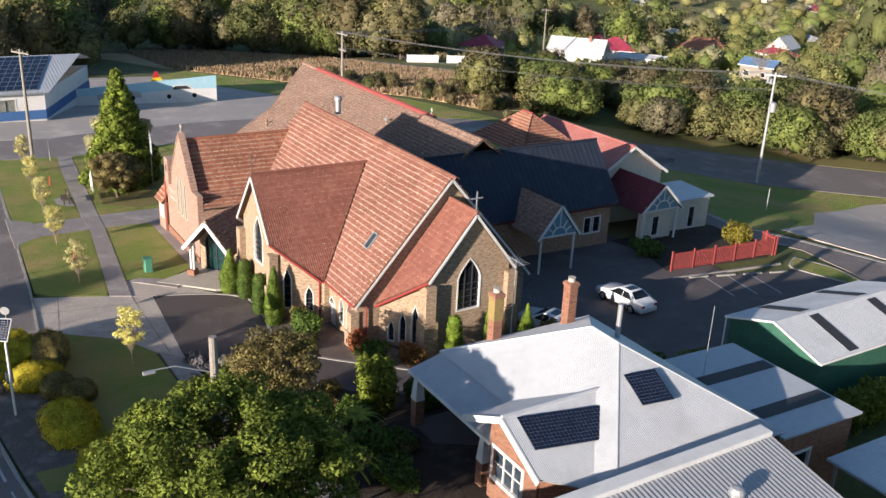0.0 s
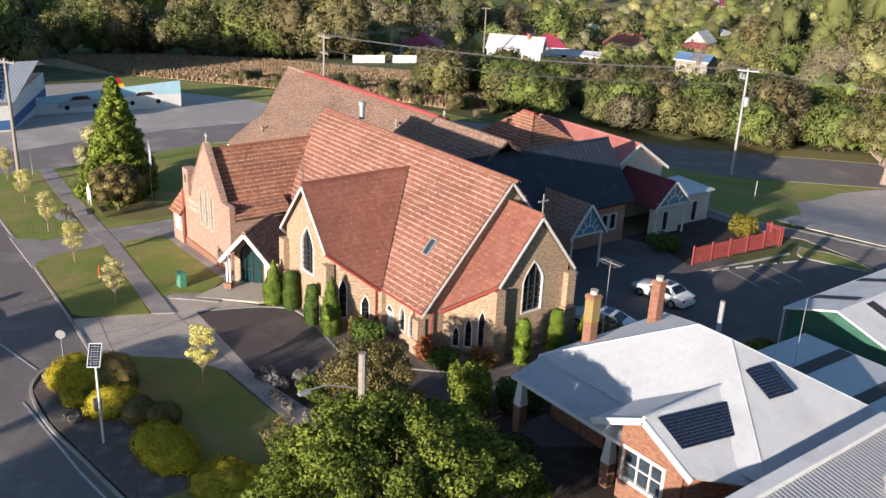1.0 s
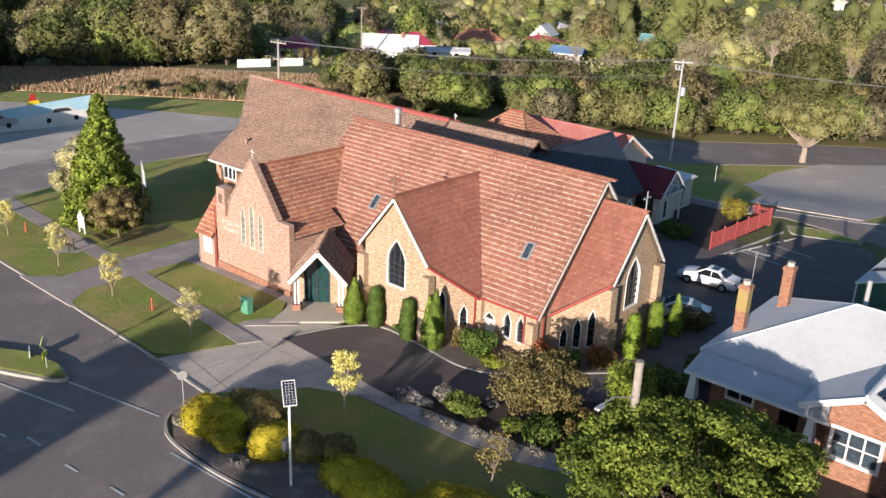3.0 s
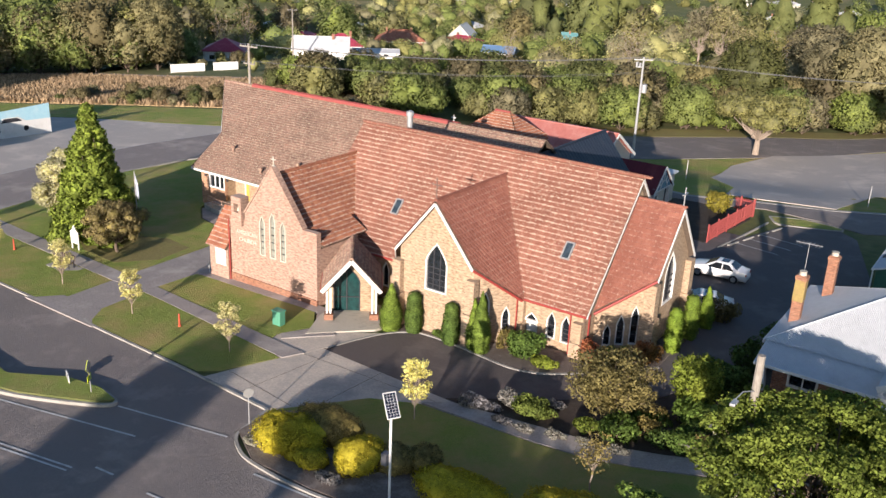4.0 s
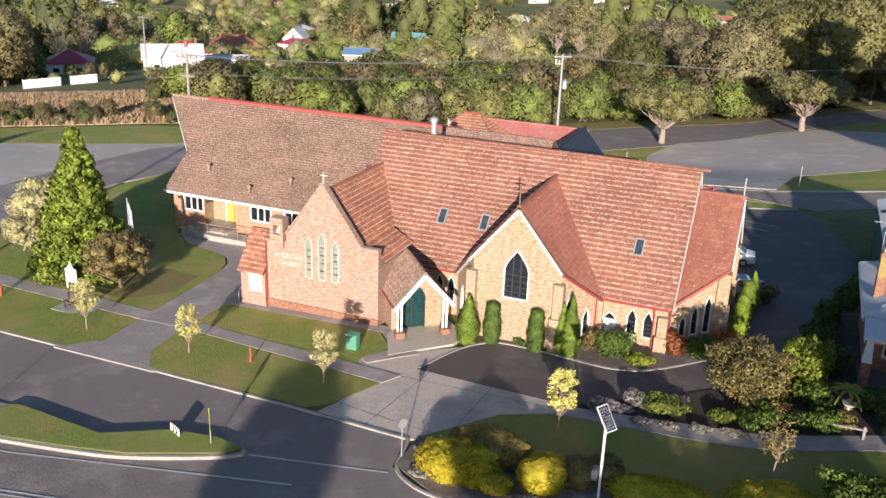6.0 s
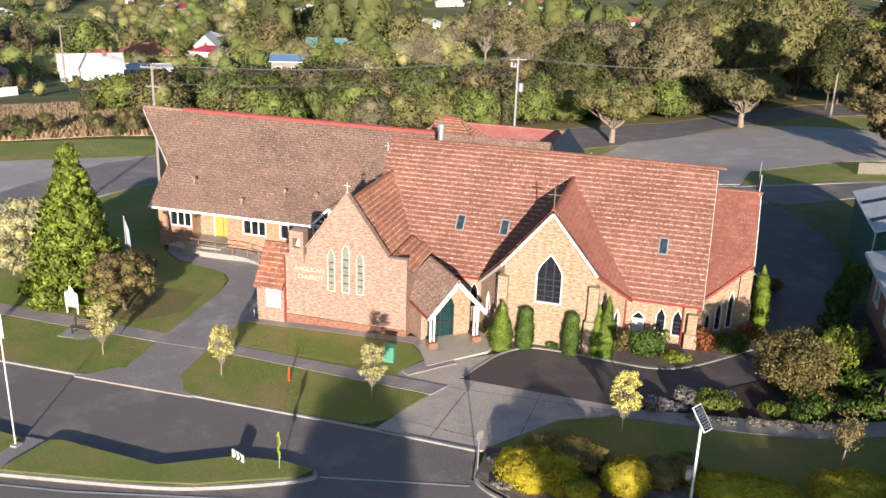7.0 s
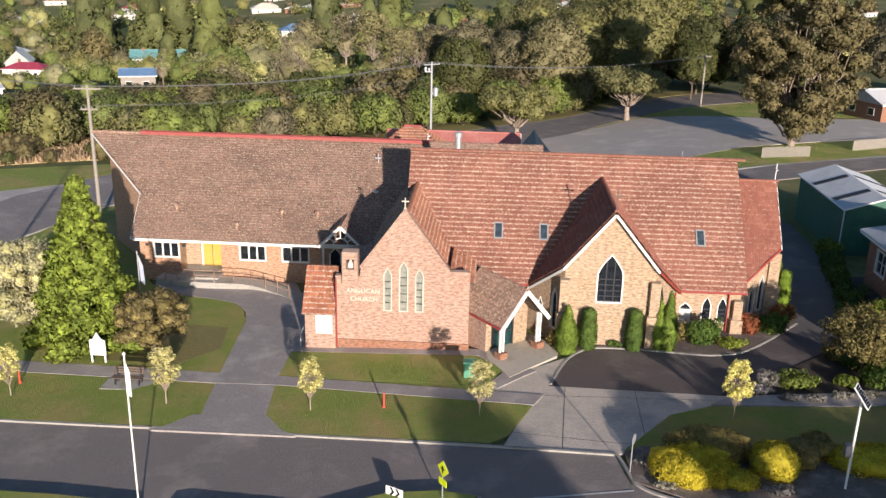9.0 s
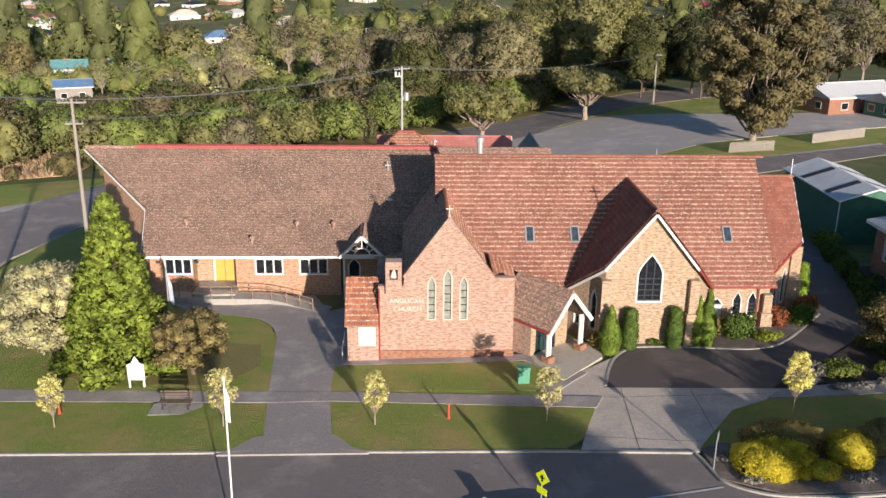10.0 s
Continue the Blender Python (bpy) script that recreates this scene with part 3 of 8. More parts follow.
BANK_TOP = ((-165, -138, -112, -98, -80, -58), (45, 66, 74, 81, 84, 66))
drape("dry_grass_bank", [*zip(*BANK_LOW)] + [*zip(*BANK_TOP)][::-1], M_DRY, 0.05, "bank of tall straw-coloured dry grass", "grass bank", 6)
drape("road", [(-170, 46), (-138, 66.5), (-112, 74.5), (-98, 81.5), (-100, 86), (-115, 80), (-140, 72), (-172, 52)], M_ASPH_MID, 0.05, "narrow lane along the top of the bank", "road", 6)
drape("bare_ground", [(-30.8, -4.6), (-26.6, -4.9), (-24.6, -2.2), (-25.2, 1.2), (-28.2, 1.6), (-31, 0.5), (-36.2, 1.0), (-38.4, -1.6), (-36.5, -3.4), (-33.5, -3.2)], M_BARE, 0.126, "worn brown earth and thin grass under the trees", "bare ground")
# dark joints between the poured bays of the apron
jm = MB()
for a, b in (((-6.3, -12.0), (-0.2, -12.9)), ((-4.6, -7.6), (5.5, -7.6)), ((-3.0, -6.5), (-3.6, -13.6)), ((1.0, -6.6), (0.8, -11.8))):
    a, b = Vector(a), Vector(b)
    n = max(1, int((b - a).length / 1.5))
    w_ = Vector((-(b - a).y, (b - a).x)).normalized() * 0.013
    for i in range(n):
        p, q = a.lerp(b, i / n), a.lerp(b, (i + 1) / n)
        jm.add([(c.x, c.y, G(c.x, c.y) + 0.074) for c in (p - w_, q - w_, q + w_, p + w_)], [(0, 1, 2, 3)])
single("pavement_joint", jm, M_SOIL, "dark joints between the concrete bays", "pavement joint", kind="structure")
# kerbs
kerb(curve_pts([(-46.2, -11.9), (-36.3, -12.35), (-24.6, -12.75), (-23.6, -12.5)], 5), "pale concrete kerb along the street")
kerb(curve_pts([(-18.9, -12.75), (-17.6, -13.05), (-12, -13.3), (-7.2, -13.55), (-0.9, -14.0)], 5), "pale concrete kerb along the street")
kerb(curve_pts([(-0.9, -14.0), (-0.6, -15.4), (-0.3, -16.7), (0.7, -17.6), (2.3, -18.15), (6.0, -18.3), (11, -17.7), (20, -16.6), (40, -14.0)], 5), "pale concrete kerb round the garden bed")
kerb(curve_pts([(-9.5, -18.1), (-7.7, -18.5), (-8.4, -19.4), (-12.5, -21.3), (-16, -22.1), (-21.8, -23.0)], 4), "pale concrete kerb round the median", 0.18, 0.2)
kerb(curve_pts([(-3.8, -6.1), (-3.05, -3.6), (-2.2, -1.8), (-0.8, -0.55), (2, -0.6), (4.2, -0.95), (6.5, -1.25), (8.4, -0.75), (10.5, 1.1), (13.6, 4.6)], 5), "pale concrete kerb along the church bed", 0.15, 0.1)
kerb([(-46.3, -11), (-45.9, -4), (-47.9, 4), (-50.4, 14), (-50.3, 21.5), (-49.3, 25), (-47.4, 32.5), (-41.9, 41), (-33, 50)], "pale concrete kerb along the side street")
kerb([(-5, 47.7), (-0.2, 47.0), (5.6, 49.3), (13.3, 51.7), (26, 58.4), (50, 68.1)], "pale concrete kerb along the lane", 0.5, 0.09)
kerb(curve_pts([(8.3, 31.0), (8.9, 36.5), (9.4, 42.2)], 4), "pale concrete kerb of the car park")
kerb(curve_pts([(8.9, 44.6), (10.4, 42.4), (13.5, 43.1), (15.6, 44.0), (15.3, 44.9), (12, 45.6), (8.9, 44.6)], 5), "pale concrete kerb round the car park island")
drape("lawn", curve_pts([(8.9, 44.5), (10.4, 42.5), (13.5, 43.2), (15.5, 44.0), (15.2, 44.8), (12, 45.5)], 3), M_GRASS, 0.12, "small grass island of the car park", "lawn")
# road markings
ROAD_LINES = [((-30, -24.9), (-17.8, -23.2)), ((-17.8, -23.2), (-4.1, -20.0)), ((-7.4, -18.6), (-0.5, -17.2)), ((3.0, -18.75), (11.3, -18.2)), ((11.3, -18.2), (30, -16)), ((-3.2, -22.9), (-2.0, -22.8)), ((0.4, -22.8), (1.4, -22.7)), ((3.6, -22.3), (4.6, -22.2)), ((7.2, -21.8), (8.6, -21.6)), ((-18, -26.5), (-4, -23.9)), ((-18, -26.2), (-4, -23.6))]
ROAD_LINES += [((-55.5, -5), (-58, 2.5)), ((-58, 2.5), (-60, 14)), ((-60, 14), (-60.3, 25)), ((-60.3, 25), (-59, 37)), ((-59, 37), (-55.7, 43))]
lm = MB()
for (a, b) in ROAD_LINES:
    a, b = Vector(a), Vector(b)
    n = max(1, int((b - a).length / 2))
    s = Vector((-(b - a).y, (b - a).x)).normalized() * 0.06
    for i in range(n):
        p, q = a.lerp(b, i / n), a.lerp(b, (i + 1) / n)
        lm.add([(c.x, c.y, G(c.x, c.y) + 0.045) for c in (p - s, q - s, q + s, p + s)], [(0, 1, 2, 3)])
for i in range(3):
    a = Vector((9.0 + i * 0.55, 33.5 + i * 2.0))
    lm.add([(a.x + u, a.y + w, G(a.x + u, a.y + w) + 0.06) for u, w in ((0, 0), (4, -1.0), (4, -0.9), (0, 0.1))], [(0, 1, 2, 3)])
single("road_marking", lm, M_LINE, "worn white road markings", "road marking", kind="structure")

# ---- building helpers ----
def arch_z(s, spring, apex):
    return spring + (apex - spring) * max(0.0, 1 - abs(s)) ** 0.7


def wall(parent, p0, p1, zb, top, openings, material, th=0.35, name="wall", label=""):
    """A thick upright wall from p0 to p1, outside on the right of that way; top: (u, z) pairs; openings: (u, width, sill, spring, apex)."""
    p0, p1 = Vector((*p0, 0)), Vector((*p1, 0))
    L = (p1 - p0).length
    d = (p1 - p0) / L
    inn = Vector((-d.y, d.x, 0)) * th
    tu, tz = [q[0] for q in top], [q[1] for q in top]

    def tp(u):
        return float(np.interp(u, tu, tz))
    br = {0.0, L, *[u for u in tu if 0 < u < L]}
    for uc, w, *_ in openings:
        br |= {uc + w / 2 * s for s in (-1, -0.85, -0.6, -0.3, 0, 0.3, 0.6, 0.85, 1)}
    br = sorted(br)
    mb = MB()

    def P(u, z, i):
        q = p0 + d * u + inn * i
        return (q.x, q.y, z)

    def quad(u0, u1, a0, a1, b0, b1):
        for i in (0, 1):
            mb.add([P(u0, a0, i), P(u1, a1, i), P(u1, b1, i), P(u0, b0, i)], [(0, 1, 2, 3) if i == 0 else (3, 2, 1, 0)])
    for u0, u1 in zip(br, br[1:]):
        if u1 - u0 < 1e-5:
            continue
        op = next((o for o in openings if o[0] - o[1] / 2 - 1e-6 <= u0 and u1 <= o[0] + o[1] / 2 + 1e-6), None)
        if op is None:
            quad(u0, u1, zb, zb, tp(u0), tp(u1))
        else:
            uc, w, sill, spring, apex = op
            a0, a1 = (arch_z((u - uc) * 2 / w, spring, apex) for u in (u0, u1))
            if sill > zb:
                quad(u0, u1, zb, zb, sill, sill)
            quad(u0, u1, a0, a1, tp(u0), tp(u1))
            mb.add([P(u0, sill, 0), P(u1, sill, 0), P(u1, sill, 1), P(u0, sill, 1)], [(0, 1, 2, 3)])
            mb.add([P(u0, a0, 0), P(u1, a1, 0), P(u1, a1, 1), P(u0, a0, 1)], [(3, 2, 1, 0)])
        mb.add([P(u0, tp(u0), 0), P(u1, tp(u1), 0), P(u1, tp(u1), 1), P(u0, tp(u0), 1)], [(0, 1, 2, 3)])
    for uc, w, sill, spring, apex in openings:
        for s in (-1, 1):
            u = uc + s * w / 2
            mb.add([P(u, sill, 0), P(u, spring, 0), P(u, spring, 1), P(u, sill, 1)], [(0, 1, 2, 3)])
    for u in (0.006, L - 0.006):
        mb.add([P(u, zb, 0), P(u, tp(u), 0), P(u, tp(u), 1), P(u, zb, 1)], [(0, 1, 2, 3)])
    return part(name, mb, material, parent, label, fix=False)


def window(parent, p0, p1, op, pane_mat, trim=0.07, cols=1, rows=3, frame_mat=None, bar_mat=None, flat=False, name="window", label="", proud=0.03, bar=0.035):
    """Frame, pane and glazing bars in an opening of the wall p0-p1."""
    p0, p1 = Vector((*p0, 0)), Vector((*p1, 0))
    d = (p1 - p0).normalized()
    inn = Vector((-d.y, d.x, 0))
    uc, w, sill, spring, apex = op

    def outline(g):
        hw = w / 2 + g
        pts = [(-hw, sill - g), (hw, sill - g)]
        if apex - spring < 0.05:
            pts += [(hw, spring + g), (-hw, spring + g)]
        else:
            pts += [(hw * s, arch_z(s, spring, apex + 1.2 * g)) for s in (1, 0.85, 0.6, 0.3, 0, -0.3, -0.6, -0.85, -1)]
        return pts

    def P(u, z, depth):
        q = p0 + d * (uc + u) + inn * depth
        return (q.x, q.y, z)
    a, b = outline(trim), outline(-0.02)
    n = len(a)
    mb = MB()
    mb.add([P(*q, -proud) for q in a] + [P(*q, -proud) for q in b] + [P(*q, 0.2) for q in b] + [P(*q, 0.02) for q in a],
           [(i, (i + 1) % n, n + (i + 1) % n, n + i) for i in range(n)] + [(n + i, n + (i + 1) % n, 2 * n + (i + 1) % n, 2 * n + i) for i in range(n)] + [(3 * n + i, 3 * n + (i + 1) % n, (i + 1) % n, i) for i in range(n)])
    fr = part(name, mb, frame_mat or M_WHITE, parent, label, fix=False)
    pm = MB()
    pm.prism([P(*q, 0.12) for q in outline(0.0)], inn * 0.02)
    part("pane", pm, pane_mat, fr)
    h = apex - sill
    for i in range(1, cols):
        u = -w / 2 + w * i / cols
        zt = arch_z(u * 2 / w, spring, apex)
        part("mullion", MB().box(-bar, -0.03, sill, bar, 0.03, zt - 0.02, Matrix.Translation(Vector(P(u, 0, 0.09))) @ Matrix.Rotation(math.atan2(d.y, d.x), 4, 'Z')), bar_mat or M_LEAD, fr)
    for j in range(1, rows):
        z = sill + (spring - sill if apex - spring > 0.05 else h) * j / rows
        part("transom", MB().box(-w / 2, -0.025, z - bar * 0.7, w / 2, 0.025, z + bar * 0.7, Matrix.Translation(Vector(P(0, 0, 0.09))) @ Matrix.Rotation(math.atan2(d.y, d.x), 4, 'Z')), bar_mat or M_LEAD, fr)
    return fr


def roof_frame(poly, plane):
    a, b, c = plane
    g = Vector((b, c))
    slope = g.length
    up = g / slope
    side = Vector((up.y, -up.x))
    return up, side, math.sqrt(1 + slope * slope)


def span(poly2, v):
    """The stretch of u that a polygon in (u, v) covers at height v."""
    us = []
    n = len(poly2)
    for i in range(n):
        (u0, v0), (u1, v1) = poly2[i], poly2[(i + 1) % n]
        if (v0 - v) * (v1 - v) <= 0 and abs(v1 - v0) > 1e-9:
            us.append(u0 + (u1 - u0) * (v - v0) / (v1 - v0))
    return (min(us), max(us)) if len(us) > 1 else None


TILE_PROFILE = ((0.0, 0.034), (0.2, 0.0), (0.5, 0.02), (0.8, 0.0), (1.0, 0.034))


def tiles(parent, poly, plane, material, w=0.30, gauge=0.36, lift=0.05, pieces=None, piece_mat=None, seed=3):
    """Courses of clay tiles over the plan polygon poly on the plane z = a + b x + c y. pieces: a test in (x, y) for tiles that are objects of their own."""
    rng = random.Random(seed)
    a, b, c = plane
    up, side, k = roof_frame(poly, plane)
    p2 = [((Vector(p)).dot(side), (Vector(p)).dot(up) * k) for p in poly]
    vmin, vmax = min(q[1] for q in p2), max(q[1] for q in p2)
    nrm = Vector((-b, -c, 1)).normalized()
    sink = MB()
    own = []

    def at(u, v, h):
        q = side * u + up * (v / k)
        return Vector((q.x, q.y, a + b * q.x + c * q.y)) + nrm * h
    v = vmin
    row = 0
    while v < vmax - 0.02:
        v1 = min(v + gauge, vmax - 0.004)
        mid = span(p2, min(max((v + v1) / 2, vmin + 0.005), vmax - 0.005))
        lo, hi = span(p2, v + 0.006), span(p2, v1 - 0.002)
        if mid and lo and hi:
            umin, umax = min(lo[0], hi[0]), max(lo[1], hi[1])
            u = math.floor(umin / w) * w + (w / 2 if row % 2 else 0) - w
            while u < umax:
                jit, sk = rng.uniform(-0.006, 0.012), rng.uniform(-0.01, 0.01)
                top, bot, lip, low = [], [], [], []
                for f, h in TILE_PROFILE:
                    ub = min(max(u + f * w, lo[0]), lo[1])
                    ut = min(max(u + f * w, hi[0]), hi[1])
                    bot.append(at(ub, v + sk - 0.02, lift + 0.045 + h + jit))
                    lip.append(at(ub, v + sk - 0.02, lift - 0.05))
                    um = ub + (ut - ub) * 0.2
                    low.append(at(um, v + sk + (v1 - v) * 0.2, lift + 0.037 + h + jit * 0.8))
                    top.append(at(ut, v1, lift + h * 0.9))
                n = len(TILE_PROFILE)
                wid = max((bot[-1] - bot[0]).length, (top[-1] - top[0]).length)
                if wid > 0.03:
                    fs = [(3 * n + i, 3 * n + i + 1, n + i + 1, n + i) for i in range(n - 1)] + [(i, i + 1, 3 * n + i + 1, 3 * n + i) for i in range(n - 1)] + [(2 * n + i, 2 * n + i + 1, i + 1, i) for i in range(n - 1)]
                    cen = (bot[n // 2] + top[n // 2]) / 2
                    if pieces and wid > w * 0.98 and pieces(cen.x, cen.y) and len(own) < 300:
                        own.append((bot + top + lip + low, fs))
                    else:
                        sink.add(bot + top + lip + low, fs)
                u += w
        v += gauge
        row += 1
    base = MB()
    base.prism([at(u, vv, lift - 0.04) for u, vv in p2], nrm * -0.1)
    deck = part("roof_slope", base, M_BARK, parent)
    edge = EDGE_OF[material.name]
    per = 3 * (len(TILE_PROFILE) - 1)
    slots = [0] * (per // 3) + [1] * (per - per // 3)
    ob = part("roof_tiles", sink, material, deck, fix=False)
    ob.data.materials.append(edge)
    ob.data.polygons.foreach_set("material_index", slots * (len(ob.data.polygons) // per))
    tagged(ob, kind="stuff")
    for vs, fs in own:
        o = Vector(vs[0])
        me = MB().add([Vector(q) - o for q in vs], fs).mesh("tile", piece_mat or material)
        me.materials.append(edge)
        me.polygons.foreach_set("material_index", slots)
        t = new("tile", me)
        t.parent = deck
        t.location = o
    return deck


def ridge_caps(parent, a, b, material, r=0.13, step=0.42, name="ridge_tile"):
    a, b = Vector(a), Vector(b)
    n = max(1, int((b - a).length / step))
    for i in range(n):
        p, q = a.lerp(b, i / n), a.lerp(b, (i + 1) / n + 0.02)
        d = (q - p).normalized()
        s = d.cross(Vector((0, 0, 1))).normalized()
        u = s.cross(d)
        vs = []
        for e, rr in ((p, r * 1.12), (q, r * 0.95)):
            for j in range(5):
                t = math.pi * j / 4
                vs.append(e + s * math.cos(t) * rr + u * (math.sin(t) * rr - 0.03))
        part(name, MB().add(vs, [(j, j + 1, j + 6, j + 5) for j in range(4)] + [(0, 1, 2, 3, 4)]), material, parent, fix=False)


def corrugated(parent, poly, plane, material, pitch=0.09, amp=0.014, lift=0.03, name="roof_sheet", seam=0):
    """A ribbed metal sheet over a plan polygon, ribs down the slope."""
    a, b, c = plane
    up, side, k = roof_frame(poly, plane)
    p2 = [(Vector(p).dot(side), Vector(p).dot(up) * k) for p in poly]
    q2 = [(v, u) for u, v in p2]
    nrm = Vector((-b, -c, 1)).normalized()

    def at(u, v, h):
        q = side * u + up * (v / k)
        return Vector((q.x, q.y, a + b * q.x + c * q.y)) + nrm * h
    umin, umax = min(q[0] for q in p2), max(q[0] for q in p2)
    mb = MB()
    n = int((umax - umin) / (pitch / 2))
    prev = None
    for i in range(n + 1):
        u = umin + (umax - umin) * i / n
        s = span(q2, min(max(u, umin + 1e-4), umax - 1e-4))
        if not s:
            prev = None
            continue
        h = lift + (amp if i % 2 else -amp)
        if seam:
            h = lift + (amp * 3 if i % seam == 0 else 0)
        cur = (at(u, s[0], h), at(u, s[1], h))
        if prev:
            mb.add([prev[0], cur[0], cur[1], prev[1]], [(0, 1, 2, 3)])
        prev = cur
    mb.prism([at(u, v, -0.02) for u, v in p2], nrm * -0.06)
    return part(name, mb, material, parent, fix=False)


def cross_finial(parent, at, h, material, yaw=0, name="cross"):
    m = Matrix.Translation(at) @ Matrix.Rotation(yaw, 4, 'Z')
    mb = MB()
    mb.box(-0.035, -0.03, 0, 0.035, 0.03, h, m)
    mb.box(-h * 0.3, -0.04, h * 0.66, h * 0.3, 0.04, h * 0.66 + 0.07, m)
    mb.box(-0.09, -0.09, -0.05, 0.09, 0.09, 0.12, m)
    return part(name, mb, material, parent)


# brown near the roof's, fitted so the transept cross blends in from the camera
M_ROOF_BROWN = surf("roof_brown_iron", (0.2, 0.13, 0.105), (0.14, 0.09, 0.075), None, 9, 1, 0.8)
# ---- the church ----
church = thing("church", (-2, 6, 0.3), "cream brick church with steep terracotta tile roofs and pointed windows", "church")
NS = 1.13
NAVE = (10.82 - NS * 9.2, 0, NS)                 # south slope z = a + c y
NAVE_N = (10.82 + NS * 9.2, 0, -NS)
tiles(church, [(-13.6, 2.68), (9.42, 2.68), (9.42, 9.2), (-13.6, 9.2)], NAVE, M_TILE)
tiles(church, [(-13.6, 15.72), (9.42, 15.72), (9.42, 9.2), (-13.6, 9.2)], NAVE_N, M_TILE)
ridge_caps(church, (-13.65, 9.2, 10.93), (9.47, 9.2, 10.93), M_TILE, 0.16)
LANC = [(2.03, 0.55, 1.25, 2.35, 2.95), (3.06, 0.55, 1.2, 2.35, 2.95)]
DOOR = (0.62, 0.95, 0.3, 1.75, 2.55)
wall(church, (4.9, 2.9), (9.1, 2.9), -0.6, [(0, 3.62), (4.2, 3.62)], [DOOR, *LANC], M_BRICK)
for op in LANC:
    window(church, (4.9, 2.9), (9.1, 2.9), op, M_GLASS, 0.05, 1, 4)
wd = part("door", MB().box(5.1, 2.97, 0.3, 5.94, 3.02, 2.0), M_WHITE, church, "white painted side door under a pointed arch", soft=0.01)
part("door_panel", MB().box(5.2, 2.95, 0.45, 5.84, 2.98, 1.1), M_WHITE, wd)
part("door_panel", MB().box(5.2, 2.95, 1.2, 5.84, 2.98, 1.85), M_WHITE, wd)
window(church, (4.9, 2.9), (9.1, 2.9), (0.62, 0.85, 2.02, 2.02, 2.5), M_GLASS, 0.06, 1, 1)
wall(church, (-9.4, 2.9), (-4.9, 2.9), -0.6, [(0, 3.62), (4.5, 3.62)], [(3.1, 0.5, 1.2, 2.4, 2.95), (3.95, 0.5, 1.2, 2.4, 2.95)], M_BRICK)
for u in (3.1, 3.95):
    window(church, (-9.4, 2.9), (-4.9, 2.9), (u, 0.5, 1.2, 2.4, 2.95), M_GLASS, 0.05, 1, 4)
wall(church, (9.1, 2.9), (9.1, 15.5), -0.6, [(0, 3.6), (6.3, 10.65), (12.6, 3.6)], [], M_BRICK)
wall(church, (9.1, 15.5), (-13.3, 15.5), -0.8, [(0, 3.6), (22.4, 3.6)], [], M_BRICK)
wall(church, (-13.3, 15.5), (-13.3, 2.9), -0.8, [(0, 3.6), (6.3, 10.65), (12.6, 3.6)], [], M_BRICK_A)
# corner buttress piers
for x, y, w, z in ((8.9, 2.75, 0.4, 2.9), (4.85, 2.75, 0.3, 3.4), (2.85, -0.14, 0.42, 5.0), (-2.85, -0.14, 0.42, 5.0), (12.0, 6.25, 0.5, 5.2), (12.0, 12.15, 0.5, 5.2)):
    mb = MB().box(x - w, y - w, -0.6, x + w, y + w, z * 0.55)
    mb.box(x - w * 0.75, y - w * 0.75, z * 0.55, x + w * 0.75, y + w * 0.75, z)
    part("buttress", mb, M_BRICK, church, soft=0.03)
# barge boards and gutters of the nave


def barge(parent, a, b, material=None, h=0.15, w=0.06):
    return part("barge_board", MB().beam(a, b, w, h, up=(0, 0, 1)), material or M_WHITE, parent)


def gutter(parent, a, b, material=None, r=0.09):
    return part("gutter", MB().tube(a, b, r, r, 6), material or M_REDTRIM, parent)


def downpipe(parent, x, y, z0, z1, material=None):
    return part("downpipe", MB().tube((x, y, z0), (x, y, z1), 0.05, 0.05, 6), material or M_REDTRIM, parent)


for s in (-1, 1):
    barge(church, (9.42, 9.2, 10.72), (9.42, 9.2 + s * 6.56, 10.72 - 6.56 * NS))
gutter(church, (4.95, 2.6, 3.42), (9.42, 2.6, 3.42))
gutter(church, (-9.2, 2.6, 3.42), (-4.95, 2.6, 3.42))
gutter(church, (-13.6, 15.8, 3.42), (9.42, 15.8, 3.42))
downpipe(church, 8.3, 2.75, 0.3, 3.3)
downpipe(church, 9.22, 3.5, 0.3, 3.3)
downpipe(church, 4.7, 2.35, 0.3, 3.4)
# chancel with canted corners
CS = 1.236
CH = (9.42 - CS * 9.2, 0, CS)
CHN = (9.42 + CS * 9.2, 0, -CS)
tiles(church, [(9.15, 9.2), (12.33, 9.2), (12.33, 6.1), (9.15, 4.2)], CH, M_TILE_B)
tiles(church, [(9.15, 9.2), (12.33, 9.2), (12.33, 12.3), (9.15, 14.2)], CHN, M_TILE_B)
ridge_caps(church, (9.2, 9.2, 9.52), (12.38, 9.2, 9.52), M_TILE_B, 0.14)
CL = ((9.15, 4.45), (11.95, 6.3))
ops = [(0.85, 0.42, 0.85, 1.75, 2.25), (1.65, 0.45, 0.95, 2.3, 2.95), (2.5, 0.45, 1.05, 2.9, 3.6)]
wall(church, *CL, -0.6, [(0, 3.3), (3.356, 5.6)], ops, M_BRICK)
for op in ops:
    window(church, *CL, op, M_GLASS, 0.045, 1, 3)
EW = ((11.95, 6.3), (11.95, 12.1))
op = (2.85, 1.6, 3.1, 5.2, 6.45)
wall(church, *EW, -0.6, [(0, 5.7), (2.9, 9.25), (5.8, 5.7)], [op], M_BRICK)
window(church, *EW, op, M_GLASS, 0.07, 3, 5)
wall(church, (11.95, 12.1), (9.15, 13.95), -0.6, [(0, 5.6), (3.356, 3.3)], [], M_BRICK)
